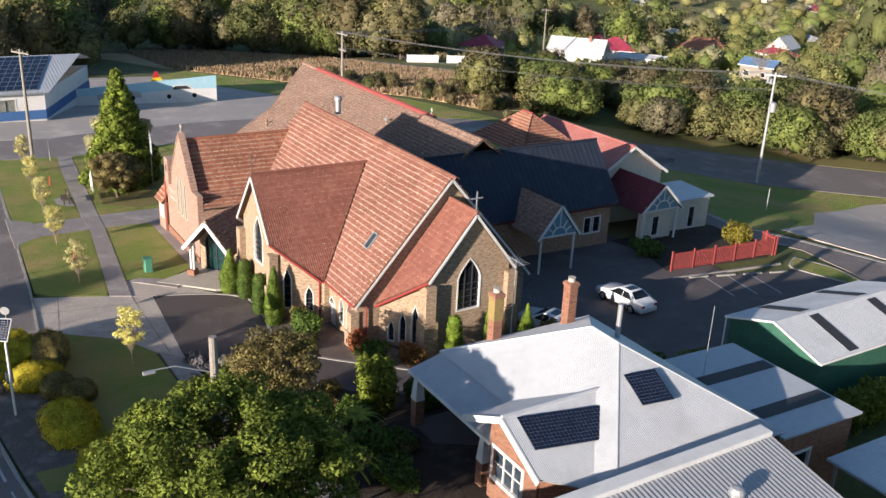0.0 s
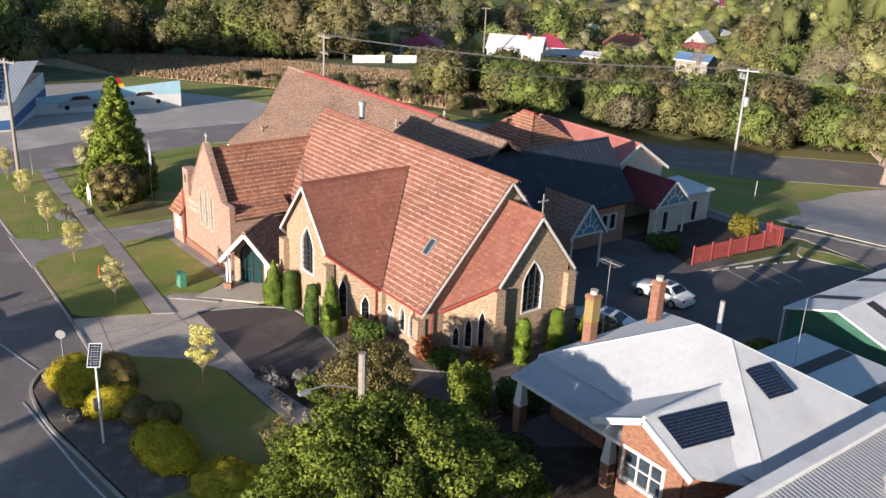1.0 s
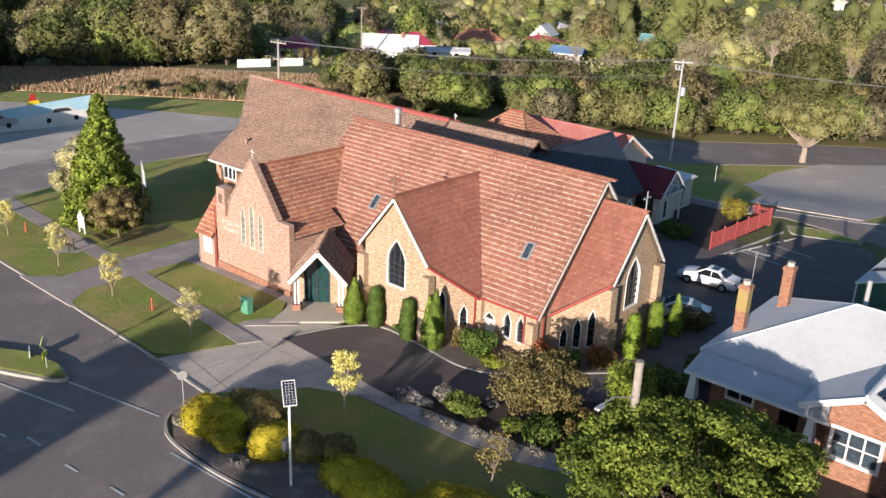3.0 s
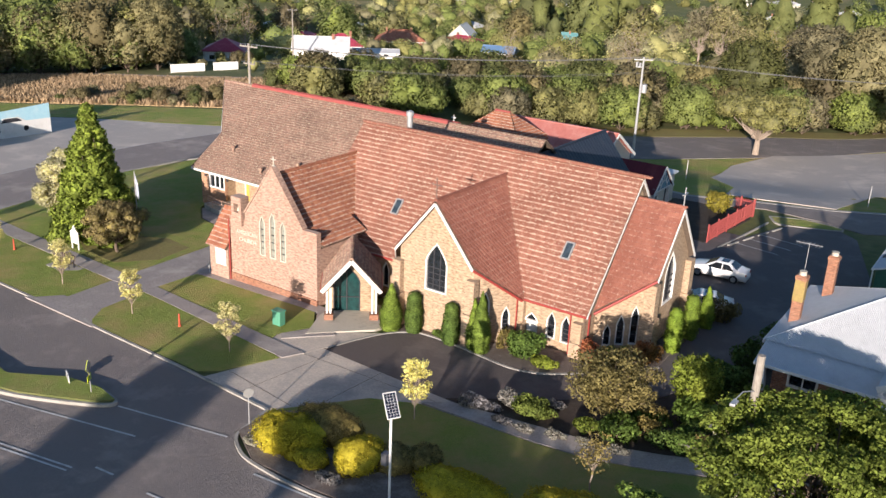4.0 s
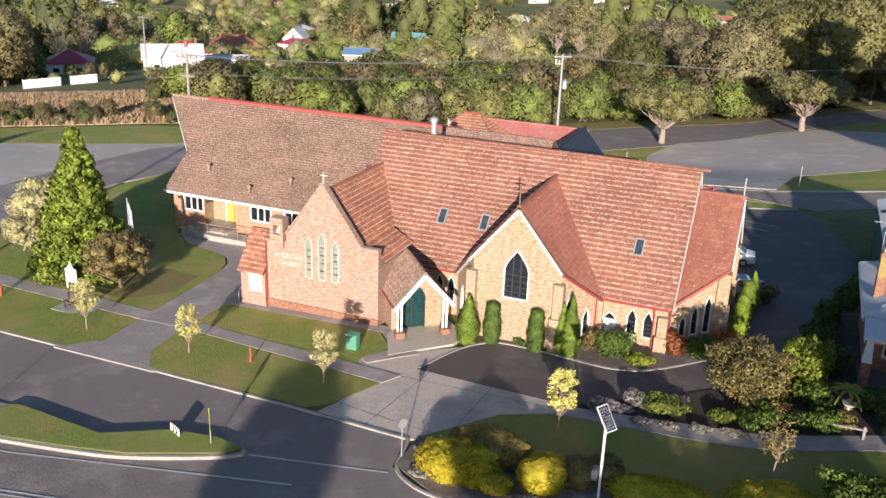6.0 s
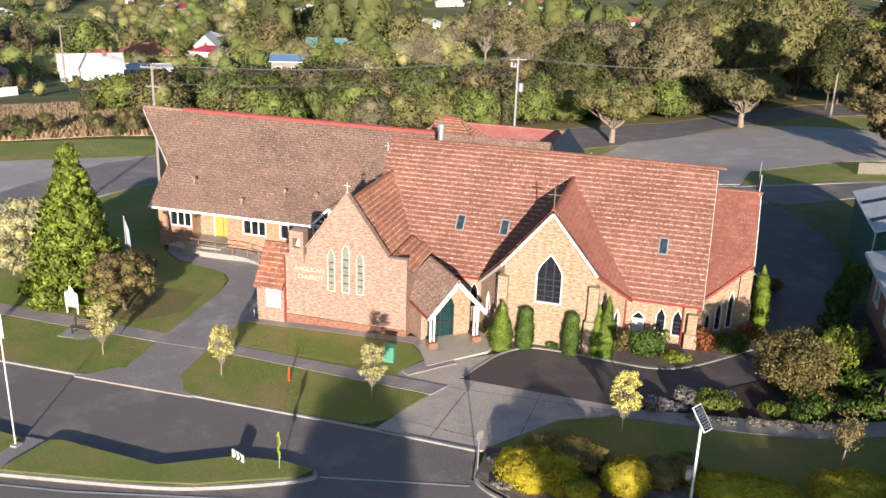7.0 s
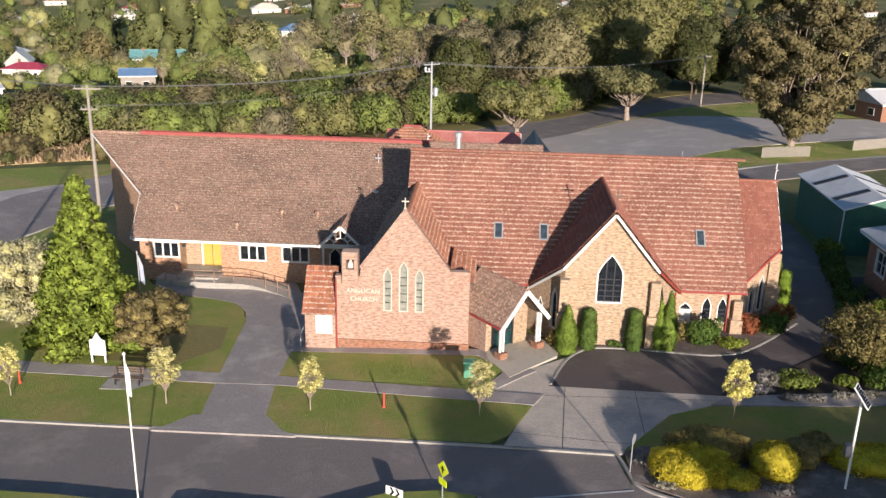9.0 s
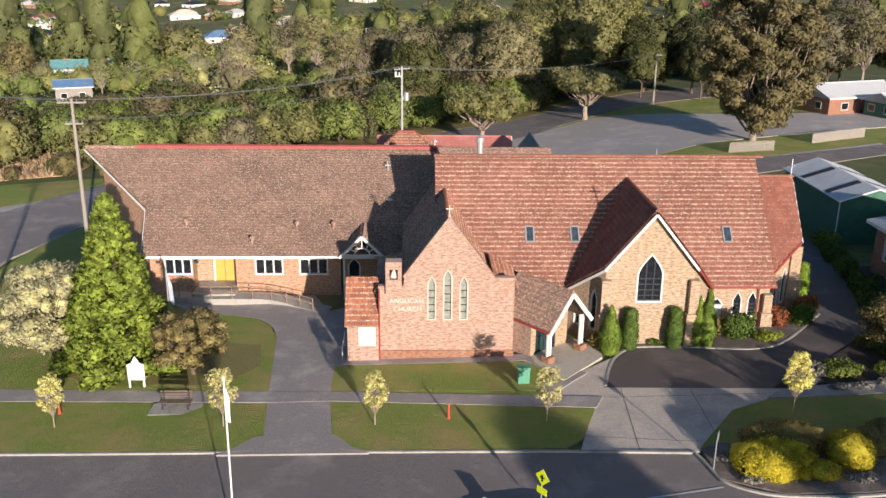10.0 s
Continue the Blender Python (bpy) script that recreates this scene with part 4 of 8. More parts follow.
for s in (-1, 1):
    barge(church, (12.35, 9.2, 9.32), (12.35, 9.2 + s * 3.15, 9.32 - 3.15 * CS))
gutter(church, (9.2, 4.1, 3.1), (12.3, 6.05, 5.5))
cross_finial(church, (12.2, 9.2, 9.45), 1.35, M_GALV, math.pi / 2)
# south transept with canted sides
BS = 1.22
BP = (9.52, -BS, 0)
BM = (9.52, BS, 0)
tiles(church, [(0, -0.38), (2.98, -0.38), (5.0, 2.48), (0, 7.85)], BP, M_TILE_B, pieces=lambda x, y: y < 3.4, piece_mat=M_TILE_RAND)
tiles(church, [(0, -0.38), (-2.98, -0.38), (-5.0, 2.48), (0, 7.85)], BM, M_TILE_B)
ridge_caps(church, (0, -0.4, 9.6), (0, 7.9, 9.6), M_TILE_B, 0.14)
op = (2.85, 1.55, 3.45, 5.35, 6.6)
wall(church, (-2.85, 0), (2.85, 0), -0.6, [(0, 5.95), (2.85, 9.35), (5.7, 5.95)], [op], M_BRICK)
window(church, (-2.85, 0), (2.85, 0), op, M_GLASS, 0.07, 3, 5)
side_ops = [(0.85, 0.5, 1.25, 3.3, 4.0), (2.3, 0.5, 1.15, 2.3, 2.9)]
wall(church, (2.85, 0), (4.95, 2.85), -0.6, [(0, 5.9), (3.54, 3.4)], side_ops, M_BRICK)
side_l = [(1.25, 0.5, 1.15, 2.3, 2.9), (2.65, 0.5, 1.25, 3.3, 4.0)]
wall(church, (-4.95, 2.85), (-2.85, 0), -0.6, [(0, 3.4), (3.54, 5.9)], side_l, M_BRICK)
for op in side_ops:
    window(church, (2.85, 0), (4.95, 2.85), op, M_GLASS, 0.05, 1, 4)
for op in side_l:
    window(church, (-4.95, 2.85), (-2.85, 0), op, M_GLASS, 0.05, 1, 4)
barge(church, (0, -0.42, 9.36), (3.0, -0.42, 9.36 - 3.0 * BS))
barge(church, (0, -0.42, 9.36), (-3.0, -0.42, 9.36 - 3.0 * BS))
barge(church, (-3.0, -0.42, 9.36 - 3.0 * BS), (-5.0, 2.4, 9.36 - 5.0 * BS))
gutter(church, (3.0, -0.42, 5.75), (5.02, 2.42, 3.36))
cross_finial(church, (0, -0.3, 9.6), 1.4, M_ROOF_BROWN, 0)
# old west gable with parapet
AX = -12.95
AP = (8.85 + 1.4 * AX, -1.4, 0)
AM = (8.85 - 1.4 * AX, 1.4, 0)
tiles(church, [(AX, -1.05), (-10.1, -1.05), (-10.1, 4.0), (AX, 7.35)], AP, M_TILE_A, 0.31, 0.34)
tiles(church, [(AX, -1.05), (-15.8, -1.05), (-15.8, 12.4), (AX, 12.4)], AM, M_TILE_OLD, 0.31, 0.34)
ridge_caps(church, (AX, -1.0, 8.92), (AX, 12, 8.92), M_TILE_A, 0.14)
WA = ((-17.3, -1.45), (-8.85, -1.45))
tri = [(3.3, 0.42, 2.85, 5.2, 5.65), (4.3, 0.46, 2.85, 5.6, 6.1), (5.3, 0.42, 2.85, 5.2, 5.65)]
wall(church, *WA, -0.6, [(0, 5.05), (1.55, 5.05), (1.6, 5.6), (4.35, 9.42), (7.1, 5.65), (7.15, 5.6), (8.45, 5.6)], tri, M_BRICK_A, 0.42, label="pink-brown brick gable wall with three lancets")
for op in tri:
    window(church, *WA, op, M_GLASS_P, 0.07, 1, 5, M_STONE)
wall(church, (-17.3, 5.5), (-17.3, -1.45), -0.6, [(0, 4.6), (6.95, 4.6)], [], M_BRICK_A)
wall(church, (-8.85, -1.45), (-8.85, 2.9), -0.6, [(0, 4.4), (4.35, 4.4)], [], M_BRICK_A)
part("parapet_coping", MB().beam((-15.75, -1.25, 5.66), (AX, -1.25, 9.5), 0.5, 0.1), M_BRICK_A, church)
part("parapet_coping", MB().beam((-10.15, -1.25, 5.66), (AX, -1.25, 9.5), 0.5, 0.1), M_BRICK_A, church)
part("plinth", MB().box(-17.35, -1.56, -0.4, -8.8, -1.44, 0.75), M_BRICK_R, church, soft=0.02)
tiles(church, [(-10.15, -1.1), (-8.6, -1.1), (-8.6, 3.4), (-10.15, 3.4)], (5.5 - 0.55 * 10.15, -0.55, 0), M_TILE_A)
tiles(church, [(-15.7, -1.1), (-17.5, -1.1), (-17.5, 5.5), (-15.7, 5.5)], (5.0 + 0.3 * 15.7, 0.3, 0), M_TILE_OLD)
bell = part("bellcote", MB().box(-16.85, -1.7, 4.6, -15.85, -0.9, 5.55).box(-16.85, -1.7, 5.55, -16.6, -0.9, 6.2).box(-16.1, -1.7, 5.55, -15.85, -0.9, 6.2).box(-16.85, -1.7, 6.2, -15.85, -0.9, 6.7), M_BRICK_A, church, "small brick bellcote on the wall", soft=0.02)
part("bell", MB().lathe([(0.22, 5.6), (0.2, 5.72), (0.12, 5.95), (0.05, 6.05), (0.03, 6.2)], 10, (-16.35, -1.3, 0)), M_CREAM, bell)
cross_finial(church, (AX, -1.25, 9.45), 0.75, M_STONE, 0)
# lean-to beside the gable
LT = ((-19.25, -1.75), (-17.3, -1.75))
wall(church, *LT, -0.6, [(0, 2.65), (1.95, 2.65)], [], M_BRICK_A)
wall(church, (-19.25, 2.6), LT[0], -0.6, [(0, 2.6), (2.5, 4.8), (4.35, 2.6)], [], M_BRICK_A)
tiles(church, [(-19.4, -1.95), (-17.3, -1.95), (-17.3, 0.1), (-19.4, 0.1)], (2.6 + 1.25 * 1.9, 0, 1.25), M_TILE_A)
tiles(church, [(-19.4, 2.4), (-17.3, 2.4), (-17.3, 0.1), (-19.4, 0.1)], (5.1 + 0.125 + 0.0, 0, -1.1), M_TILE_A)
part("noticeboard", MB().box(-18.55, -1.84, 1.2, -17.5, -1.76, 2.5), M_WHITE, church, "blank white board on the lean-to wall", soft=0.015)
downpipe(church, -17.25, -1.62, 0.2, 4.9)
# raised lettering on the gable


def lettering(text, x, y, z, size, material, parent, rot=(90, 0, 0), name="lettering"):
    cu = bpy.data.curves.new("lettering", 'FONT')
    cu.body = text
    cu.size = size
    cu.align_x = 'CENTER'
    cu.extrude = 0.02
    tmp = bpy.data.objects.new("lettering", cu)
    scene.collection.objects.link(tmp)
    tmp.matrix_world = pose(x, y, z, *rot)
    bpy.context.view_layer.update()
    me = bpy.data.meshes.new_from_object(tmp.evaluated_get(bpy.context.evaluated_depsgraph_get()))
    me.transform(tmp.matrix_world)
    bpy.data.objects.remove(tmp)
    me.materials.clear()
    me.materials.append(material)
    return part(name, me, material, parent, "raised pale capital letters")


M_LETTER = surf("faded_lettering", (0.72, 0.59, 0.51), (0.62, 0.49, 0.41), None, 9, 1, 0.8)
lettering("ANGLICAN", -15.55, -1.47, 3.95, 0.42, M_LETTER, church)
lettering("CHURCH", -15.5, -1.47, 3.4, 0.42, M_LETTER, church)
# skylights
M_SKYFRAME = surf("roof_window_frame", (0.34, 0.35, 0.35), (0.28, 0.29, 0.3), None, 5, 1, 0.5, metal=0.3, bumpy=0)
for x in (-7.15, -4.05, 6.53):
    up = Vector((0, 1, NS)).normalized()
    nr = Vector((0, -NS, 1)).normalized()
    o = Vector((x, 5.2, NAVE[0] + NS * 5.2)) + nr * 0.12
    fr = MB()
    for s in (-1, 1):
        fr.beam(o + Vector((s * 0.27, 0, 0)) - up * 0.57, o + Vector((s * 0.27, 0, 0)) + up * 0.57, 0.09, 0.12, nr)
        fr.beam(o + Vector((-0.3, 0, 0)) + up * 0.57 * s, o + Vector((0.3, 0, 0)) + up * 0.57 * s, 0.09, 0.12, nr)
    f = part("skylight", fr, M_SKYFRAME, church, "grey framed roof window")
    part("pane", MB().prism([o + Vector((-0.27, 0, 0)) - up * 0.57, o + Vector((0.27, 0, 0)) - up * 0.57, o + Vector((0.27, 0, 0)) + up * 0.57, o + Vector((-0.27, 0, 0)) + up * 0.57], nr * 0.02), M_SKYGLASS, f)
part("vent_pipe", MB().lathe([(0.22, 10.6), (0.22, 11.6), (0.3, 11.65), (0.3, 11.95), (0.1, 12.05)], 12, (-10.3, 10.6, 0)), M_GALV, church)

# ---- porch ----
F = Vector((-5.34, -1.97, 0))
BK = Vector((-0.63, 0.777, 0)).normalized()
LT2 = Vector((0.777, 0.63, 0)).normalized()


def pl(l, b, z=0.0):
    q = F + LT2 * l + BK * b
    return (q.x, q.y, z)


for s in (-1, 1):
    nx = LT2 * s
    a0 = 4.8 + 1.12 * (nx.x * F.x + nx.y * F.y)
    plane = (a0, -1.12 * nx.x, -1.12 * nx.y)
    tiles(church, [pl(0, -0.1)[:2], pl(s * 1.9, -0.1)[:2], pl(s * 1.9, 4.6)[:2], pl(0, 4.6)[:2]], plane, M_TILE_OLD, 0.3, 0.34)
    barge(church, pl(0, -0.14, 4.72), pl(s * 1.95, -0.14, 4.72 - 1.12 * 1.95), None, 0.26, 0.08)
    gutter(church, pl(s * 1.98, 0, 2.62), pl(s * 1.98, 3.2, 2.62))
    pier = part("porch_pier", MB().box(-0.3, -0.3, -0.3, 0.3, 0.3, 0.85, Matrix.Translation(pl(s * 1.5, 0.35, 0)) @ Matrix.Rotation(0.68, 4, 'Z')), M_BRICK_R, church, soft=0.02)
    for k in (-0.12, 0.12):
        part("porch_post", MB().box(-0.06, -0.06, 0.85, 0.06, 0.06, 2.9, Matrix.Translation(pl(s * 1.5 + k, 0.35, 0)) @ Matrix.Rotation(0.68, 4, 'Z')), M_WHITE, church)
ridge_caps(church, pl(0, -0.1, 4.86), pl(0, 4.5, 4.86), M_TILE_OLD, 0.13)
wall(church, pl(-1.7, 1.7)[:2], pl(1.7, 1.7)[:2], -0.3, [(0, 2.8), (1.7, 4.6), (3.4, 2.8)], [(1.35, 1.7, 0.25, 2.6, 3.7)], M_BRICK)
window(church, pl(-1.7, 1.7)[:2], pl(1.7, 1.7)[:2], (1.35, 1.7, 0.25, 2.6, 3.7), M_TEAL, 0.06, 2, 2, M_LEAD, M_LEAD, name="glass_door", label="dark glass entrance doors coloured for their teal reflection, with dark frame")
wall(church, pl(-1.7, 4.2)[:2], pl(-1.7, 1.7)[:2], -0.3, [(0, 2.8), (2.5, 2.8)], [], M_BRICK_A)
wall(church, pl(1.7, 1.7)[:2], pl(1.7, 4.2)[:2], -0.3, [(0, 2.8), (2.5, 2.8)], [], M_BRICK)

# ---- church hall ----
hall = thing("church_hall", (-27, 15, -0.2), "long brick hall with lichened brown tile roof and prow gable", "hall")
HS = 0.528
HP = (3.1 - HS * 10.2, 0, HS)
HN = (3.1 + HS * 31.9, 0, -HS)
tiles(hall, [(-35.2, 10.2), (-13.0, 10.2), (-13.0, 21.05), (-42.4, 21.05), (-35.9, 14.6)], HP, M_TILE_OLD, 0.27, 0.32)
tiles(hall, [(-35.2, 31.9), (-13.0, 31.9), (-13.0, 21.05), (-42.4, 21.05), (-35.9, 27.5)], HN, M_TILE_OLD, 0.27, 0.32)
ridge_caps(hall, (-38.0, 21.0, 8.92), (-13.2, 21.0, 8.92), M_RIDGE, 0.3, 1.6, "ridge_flashing")
HW = ((-34.9, 11.0), (-31.7, 11.0))
W1 = (2.1, 1.9, 1.35, 2.5, 2.5)
wall(hall, *HW, -0.8, [(0, 3.2), (3.2, 3.2)], [W1], M_BRICK_H)
window(hall, *HW, W1, M_GLASS, 0.09, 3, 1, M_WHITE, M_WHITE, bar=0.06)
HW2 = ((-28.5, 11.0), (-20.6, 11.0))
W2, W3 = (2.5, 1.95, 1.35, 2.5, 2.5), (5.85, 2.0, 1.35, 2.5, 2.5)
wall(hall, *HW2, -0.8, [(0, 3.2), (7.9, 3.2)], [W2, W3], M_BRICK_H)
for op in (W2, W3):
    window(hall, *HW2, op, M_GLASS, 0.09, 3, 1, M_WHITE, M_WHITE, bar=0.06)
wall(hall, (-31.7, 12.3), (-28.5, 12.3), -0.8, [(0, 3.2), (3.2, 3.2)], [(2.1, 1.5, 0.25, 2.25, 2.25)], M_BRICK)
wall(hall, (-31.7, 11.3), (-31.7, 12.3), -0.8, [(0, 3.2), (1, 3.2)], [], M_BRICK)
wall(hall, (-28.5, 12.3), (-28.5, 11.3), -0.8, [(0, 3.2), (1, 3.2)], [], M_BRICK_H)
M_YELLOW = surf("yellow_paint", (0.56, 0.37, 0.085), (0.5, 0.33, 0.075), None, 4, 1, 0.5, bumpy=0.05)
hd = part("door", MB().box(-30.35, 12.35, 0.25, -28.85, 12.4, 2.25), M_YELLOW, hall, "yellow painted double door", soft=0.01)
part("door_frame", MB().box(-30.45, 12.27, 0.25, -30.33, 12.42, 2.35).box(-28.87, 12.27, 0.25, -28.75, 12.42, 2.35).box(-30.45, 12.27, 2.25, -28.75, 12.42, 2.35), M_WHITE, hd)
part("door_gap", MB().box(-29.62, 12.345, 0.27, -29.58, 12.352, 2.23), M_LEAD, hd)
part("door_handle", MB().tube((-29.5, 12.3, 1.1), (-29.5, 12.3, 1.45), 0.025), M_GALV, hd)
wall(hall, (-35.6, 14.6), (-34.9, 11.0), -0.8, [(0, 5.2), (3.67, 3.3)], [], M_BRICK_H)
wall(hall, (-41.0, 20.9), (-35.6, 14.6), -0.8, [(0, 8.5), (8.3, 5.2)], [], M_BRICK_H)
wall(hall, (-35.6, 27.5), (-41.0, 21.2), -0.8, [(0, 5.2), (8.3, 8.5)], [], M_BRICK_H)
wall(hall, (-13.2, 31.2), (-35.0, 31.2), -0.8, [(0, 3.2), (21.8, 3.2)], [], M_BRICK_H)
wall(hall, (-13.2, 11), (-13.2, 31.2), -0.8, [(0, 3.2), (10, 8.5), (20.2, 3.2)], [], M_BRICK_H)
ridge_caps(hall, (-42.3, 21.05, 8.92), (-38.0, 21.05, 8.92), M_TILE_OLD, 0.16)
barge(hall, (-42.45, 21.05, 8.68), (-35.95, 14.55, 5.3), None, 0.14)
barge(hall, (-35.95, 14.55, 5.3), (-35.25, 10.15, 3.0), None, 0.14)
barge(hall, (-35.25, 10.12, 2.98), (-18.0, 10.12, 2.98), None, 0.15)
part("soffit", MB().box(-35.0, 10.2, 2.82, -17.8, 11.05, 2.88), M_WHITE, hall)
for x in (-34.3, -31.4):
    part("wall_vent", MB().box(x - 0.14, 10.95, 2.2, x + 0.14, 11.02, 2.4), M_LEAD, hall)
for x, y in ((-32.4, 12.8), (-27.2, 11.2), (-24.0, 12.6), (-21.2, 12.6)):
    z = HP[0] + HS * y
    part("roof_vent", MB().lathe([(0.12, z - 0.1), (0.1, z + 0.45), (0.2, z + 0.46), (0.2, z + 0.6), (0.05, z + 0.72)], 8, (x, y, 0)), M_TILE_OLD, hall)
part("satellite_dish", MB().lathe([(0.05, 5.9), (0.22, 5.97), (0.26, 6.05)], 12, (-17.0, 15.3, 0)), M_WHITE, hall)
part("flue", MB().tube((-17.2, 18.6, 7.3), (-17.2, 18.6, 8.4), 0.05).box(-17.45, 18.5, 8.0, -16.95, 18.7, 8.08), M_GALV, hall)
cross_finial(hall, (-13.3, 21.05, 9.0), 0.7, M_WHITE)
# gablet porch over the linking entry
GX, GY = -18.92, 9.75
for s in (-1, 1):
    plane = (4.75 + 0.98 * s * GX, -0.98 * s, 0)
    tiles(hall, [(GX, GY), (GX + s * 1.6, GY), (GX + s * 1.6, 11.2), (GX, 13.6)], plane, M_TILE_OLD, 0.27, 0.32)
    barge(hall, (GX, GY - 0.04, 4.68), (GX + s * 1.68, GY - 0.04, 4.68 - 0.98 * 1.68), None, 0.2, 0.07)
    part("porch_post", MB().box(GX + s * 1.35 - 0.07, GY + 0.1, -0.3, GX + s * 1.35 + 0.07, GY + 0.24, 3.4), M_WHITE, hall)


def sunburst(parent, c, half, h, axis, material, label):
    """A gable truss: tie beam, half ring and rays. axis: unit vector along the gable's width."""
    mb = MB()
    c, ax = Vector(c), Vector(axis)
    up = Vector((0, 0, 1))
    out = ax.cross(up)
    mb.beam(c - ax * half, c + ax * half, 0.08, 0.12)
    r = half * 0.42
    n = 10
    for i in range(n):
        a, b = math.pi * i / n, math.pi * (i + 1) / n
        mb.beam(c + ax * r * math.cos(a) + up * r * math.sin(a), c + ax * r * math.cos(b) + up * r * math.sin(b), 0.08, 0.08, out)
    for a in (30, 60, 90, 120, 150):
        q = radians(a)
        dd = ax * math.cos(q) + up * math.sin(q)
        lim = h * half / (h * abs(math.cos(q)) + half * math.sin(q))
        mb.beam(c + dd * r, c + dd * lim * 0.95, 0.07, 0.07, out)
    return part("gable_truss", mb, material, parent, label)


sunburst(hall, (GX, GY + 0.02, 3.25), 1.35, 1.35, (1, 0, 0), M_WHITE, "white curved gable truss")
wall(hall, (GX - 1.6, 11.4), (GX + 1.7, 11.4), -0.8, [(0, 3.2), (1.6, 4.6), (3.3, 3.2)], [(0.9, 0.8, 0.1, 1.9, 2.4)], M_BRICK_H)
window(hall, (GX - 1.6, 11.4), (GX + 1.7, 11.4), (0.9, 0.8, 0.1, 1.9, 2.4), M_GLASS, 0.08, 1, 1)
# ramp with rails before the yellow door
rp = MB()
RAMP = curve_pts([(-33.4, 9.9), (-31.5, 9.2), (-28.5, 8.9), (-25.6, 8.9), (-23.4, 7.9), (-21.4, 6.5)], 4)
for (x0, y0), (x1, y1), i in zip(RAMP, RAMP[1:], range(99)):
    h0, h1 = (0.45 * (1 - smooth(8, 18, q)) for q in (i, i + 1))
    z0, z1 = G(x0, y0), G(x1, y1)
    rp.add([(x0, y0, z0), (x1, y1, z1), (x1, y1, z1 + 0.12 + h1), (x0, y0, z0 + 0.12 + h0), (x0 + 0.3, y0 + 1.5, z0), (x1 + 0.3, y1 + 1.5, z1), (x1 + 0.3, y1 + 1.5, z1 + 0.12 + h1), (x0 + 0.3, y0 + 1.5, z0 + 0.12 + h0)],
           [(0, 1, 2, 3), (3, 2, 6, 7), (7, 6, 5, 4), (0, 3, 7, 4), (1, 5, 6, 2)])
single("ramp", rp, M_KERB, "pale concrete access ramp and landing", "ramp", kind="structure", fix=False)
part("landing", MB().box(-31.6, 9.6, -0.4, -28.4, 12.4, 0.26), M_KERB, hall)
rail = thing("handrail", (-28, 8.9, 0.3), "rust-brown steel handrail along the ramp", "handrail")
for h in (0.55, 0.95):
    for (x0, y0), (x1, y1), i in zip(RAMP[2:], RAMP[3:-2], range(99)):
        q0, q1 = (0.45 * (1 - smooth(6, 16, q)) for q in (i, i + 1))
        part("rail", MB().tube((x0, y0 + 0.05, G(x0, y0) + 0.12 + q0 + h), (x1, y1 + 0.05, G(x1, y1) + 0.12 + q1 + h), 0.03, 0.03, 6), M_TILE_OLD, rail)
for i in range(2, len(RAMP) - 2, 2):
    x, y = RAMP[i]
    q = 0.45 * (1 - smooth(8, 18, i))
    part("post", MB().tube((x, y + 0.05, G(x, y)), (x, y + 0.05, G(x, y) + 0.12 + q + 0.97), 0.03, 0.03, 6), M_TILE_OLD, rail)

# ---- rear wing with the navy roof, red-roofed rooms behind ----
wing = thing("rear_wing", (-3.5, 24, -0.3), "rear parish wing with a dark navy metal roof and brick walls", "building wing")
RX, RZ, RE = -3.9, 8.05, -0.1
rs = (RZ - 3.4) / (RE - RX)
corrugated(wing, [(RX, 15), (RE, 15), (RE, 32.2), (RX, 32.2)], (RZ + rs * RX, -rs, 0), M_NAVY, 0.25, 0.006, seam=4)
corrugated(wing, [(RX, 15), (-7.0, 15), (-7.0, 32.2), (RX, 32.2)], (RZ - rs * RX, rs, 0), M_NAVY, 0.25, 0.006, seam=4)
part("ridge_cap", MB().tube((RX, 15, RZ + 0.04), (RX, 32.2, RZ + 0.04), 0.12), M_NAVY, wing)
wops = [(14.3, 0.75, 0.9, 2.3, 2.3), (15.3, 0.75, 0.9, 2.3, 2.3)]
wall(wing, (-0.6, 15), (-0.6, 31.7), -1.2, [(0, 3.4), (16.7, 3.4)], wops, M_BRICK_H)
for op in wops:
    window(wing, (-0.6, 15), (-0.6, 31.7), op, M_GLASS, 0.08, 1, 2)
wall(wing, (-0.6, 31.7), (-6.6, 31.7), -1.2, [(0, 3.4), (3.25, 7.7), (6, 3.4)], [], M_BRICK_H)
part("gutter", MB().tube((RE + 0.05, 15, 3.3), (RE + 0.05, 31.9, 3.3), 0.08, 0.08, 6), M_MAROON, wing)
tiles(wing, [(-13.2, 15.8), (-3.6, 15.8), (-3.6, 20.2), (-13.2, 20.2)], (9.2 - 0.75 * 20.2, 0, 0.75), M_TILE_OLD)
tiles(wing, [(-13.2, 24.6), (-3.6, 24.6), (-3.6, 20.2), (-13.2, 20.2)], (9.2 + 0.75 * 20.2, 0, -0.75), M_TILE_OLD)
# side porches with blue lattice gables


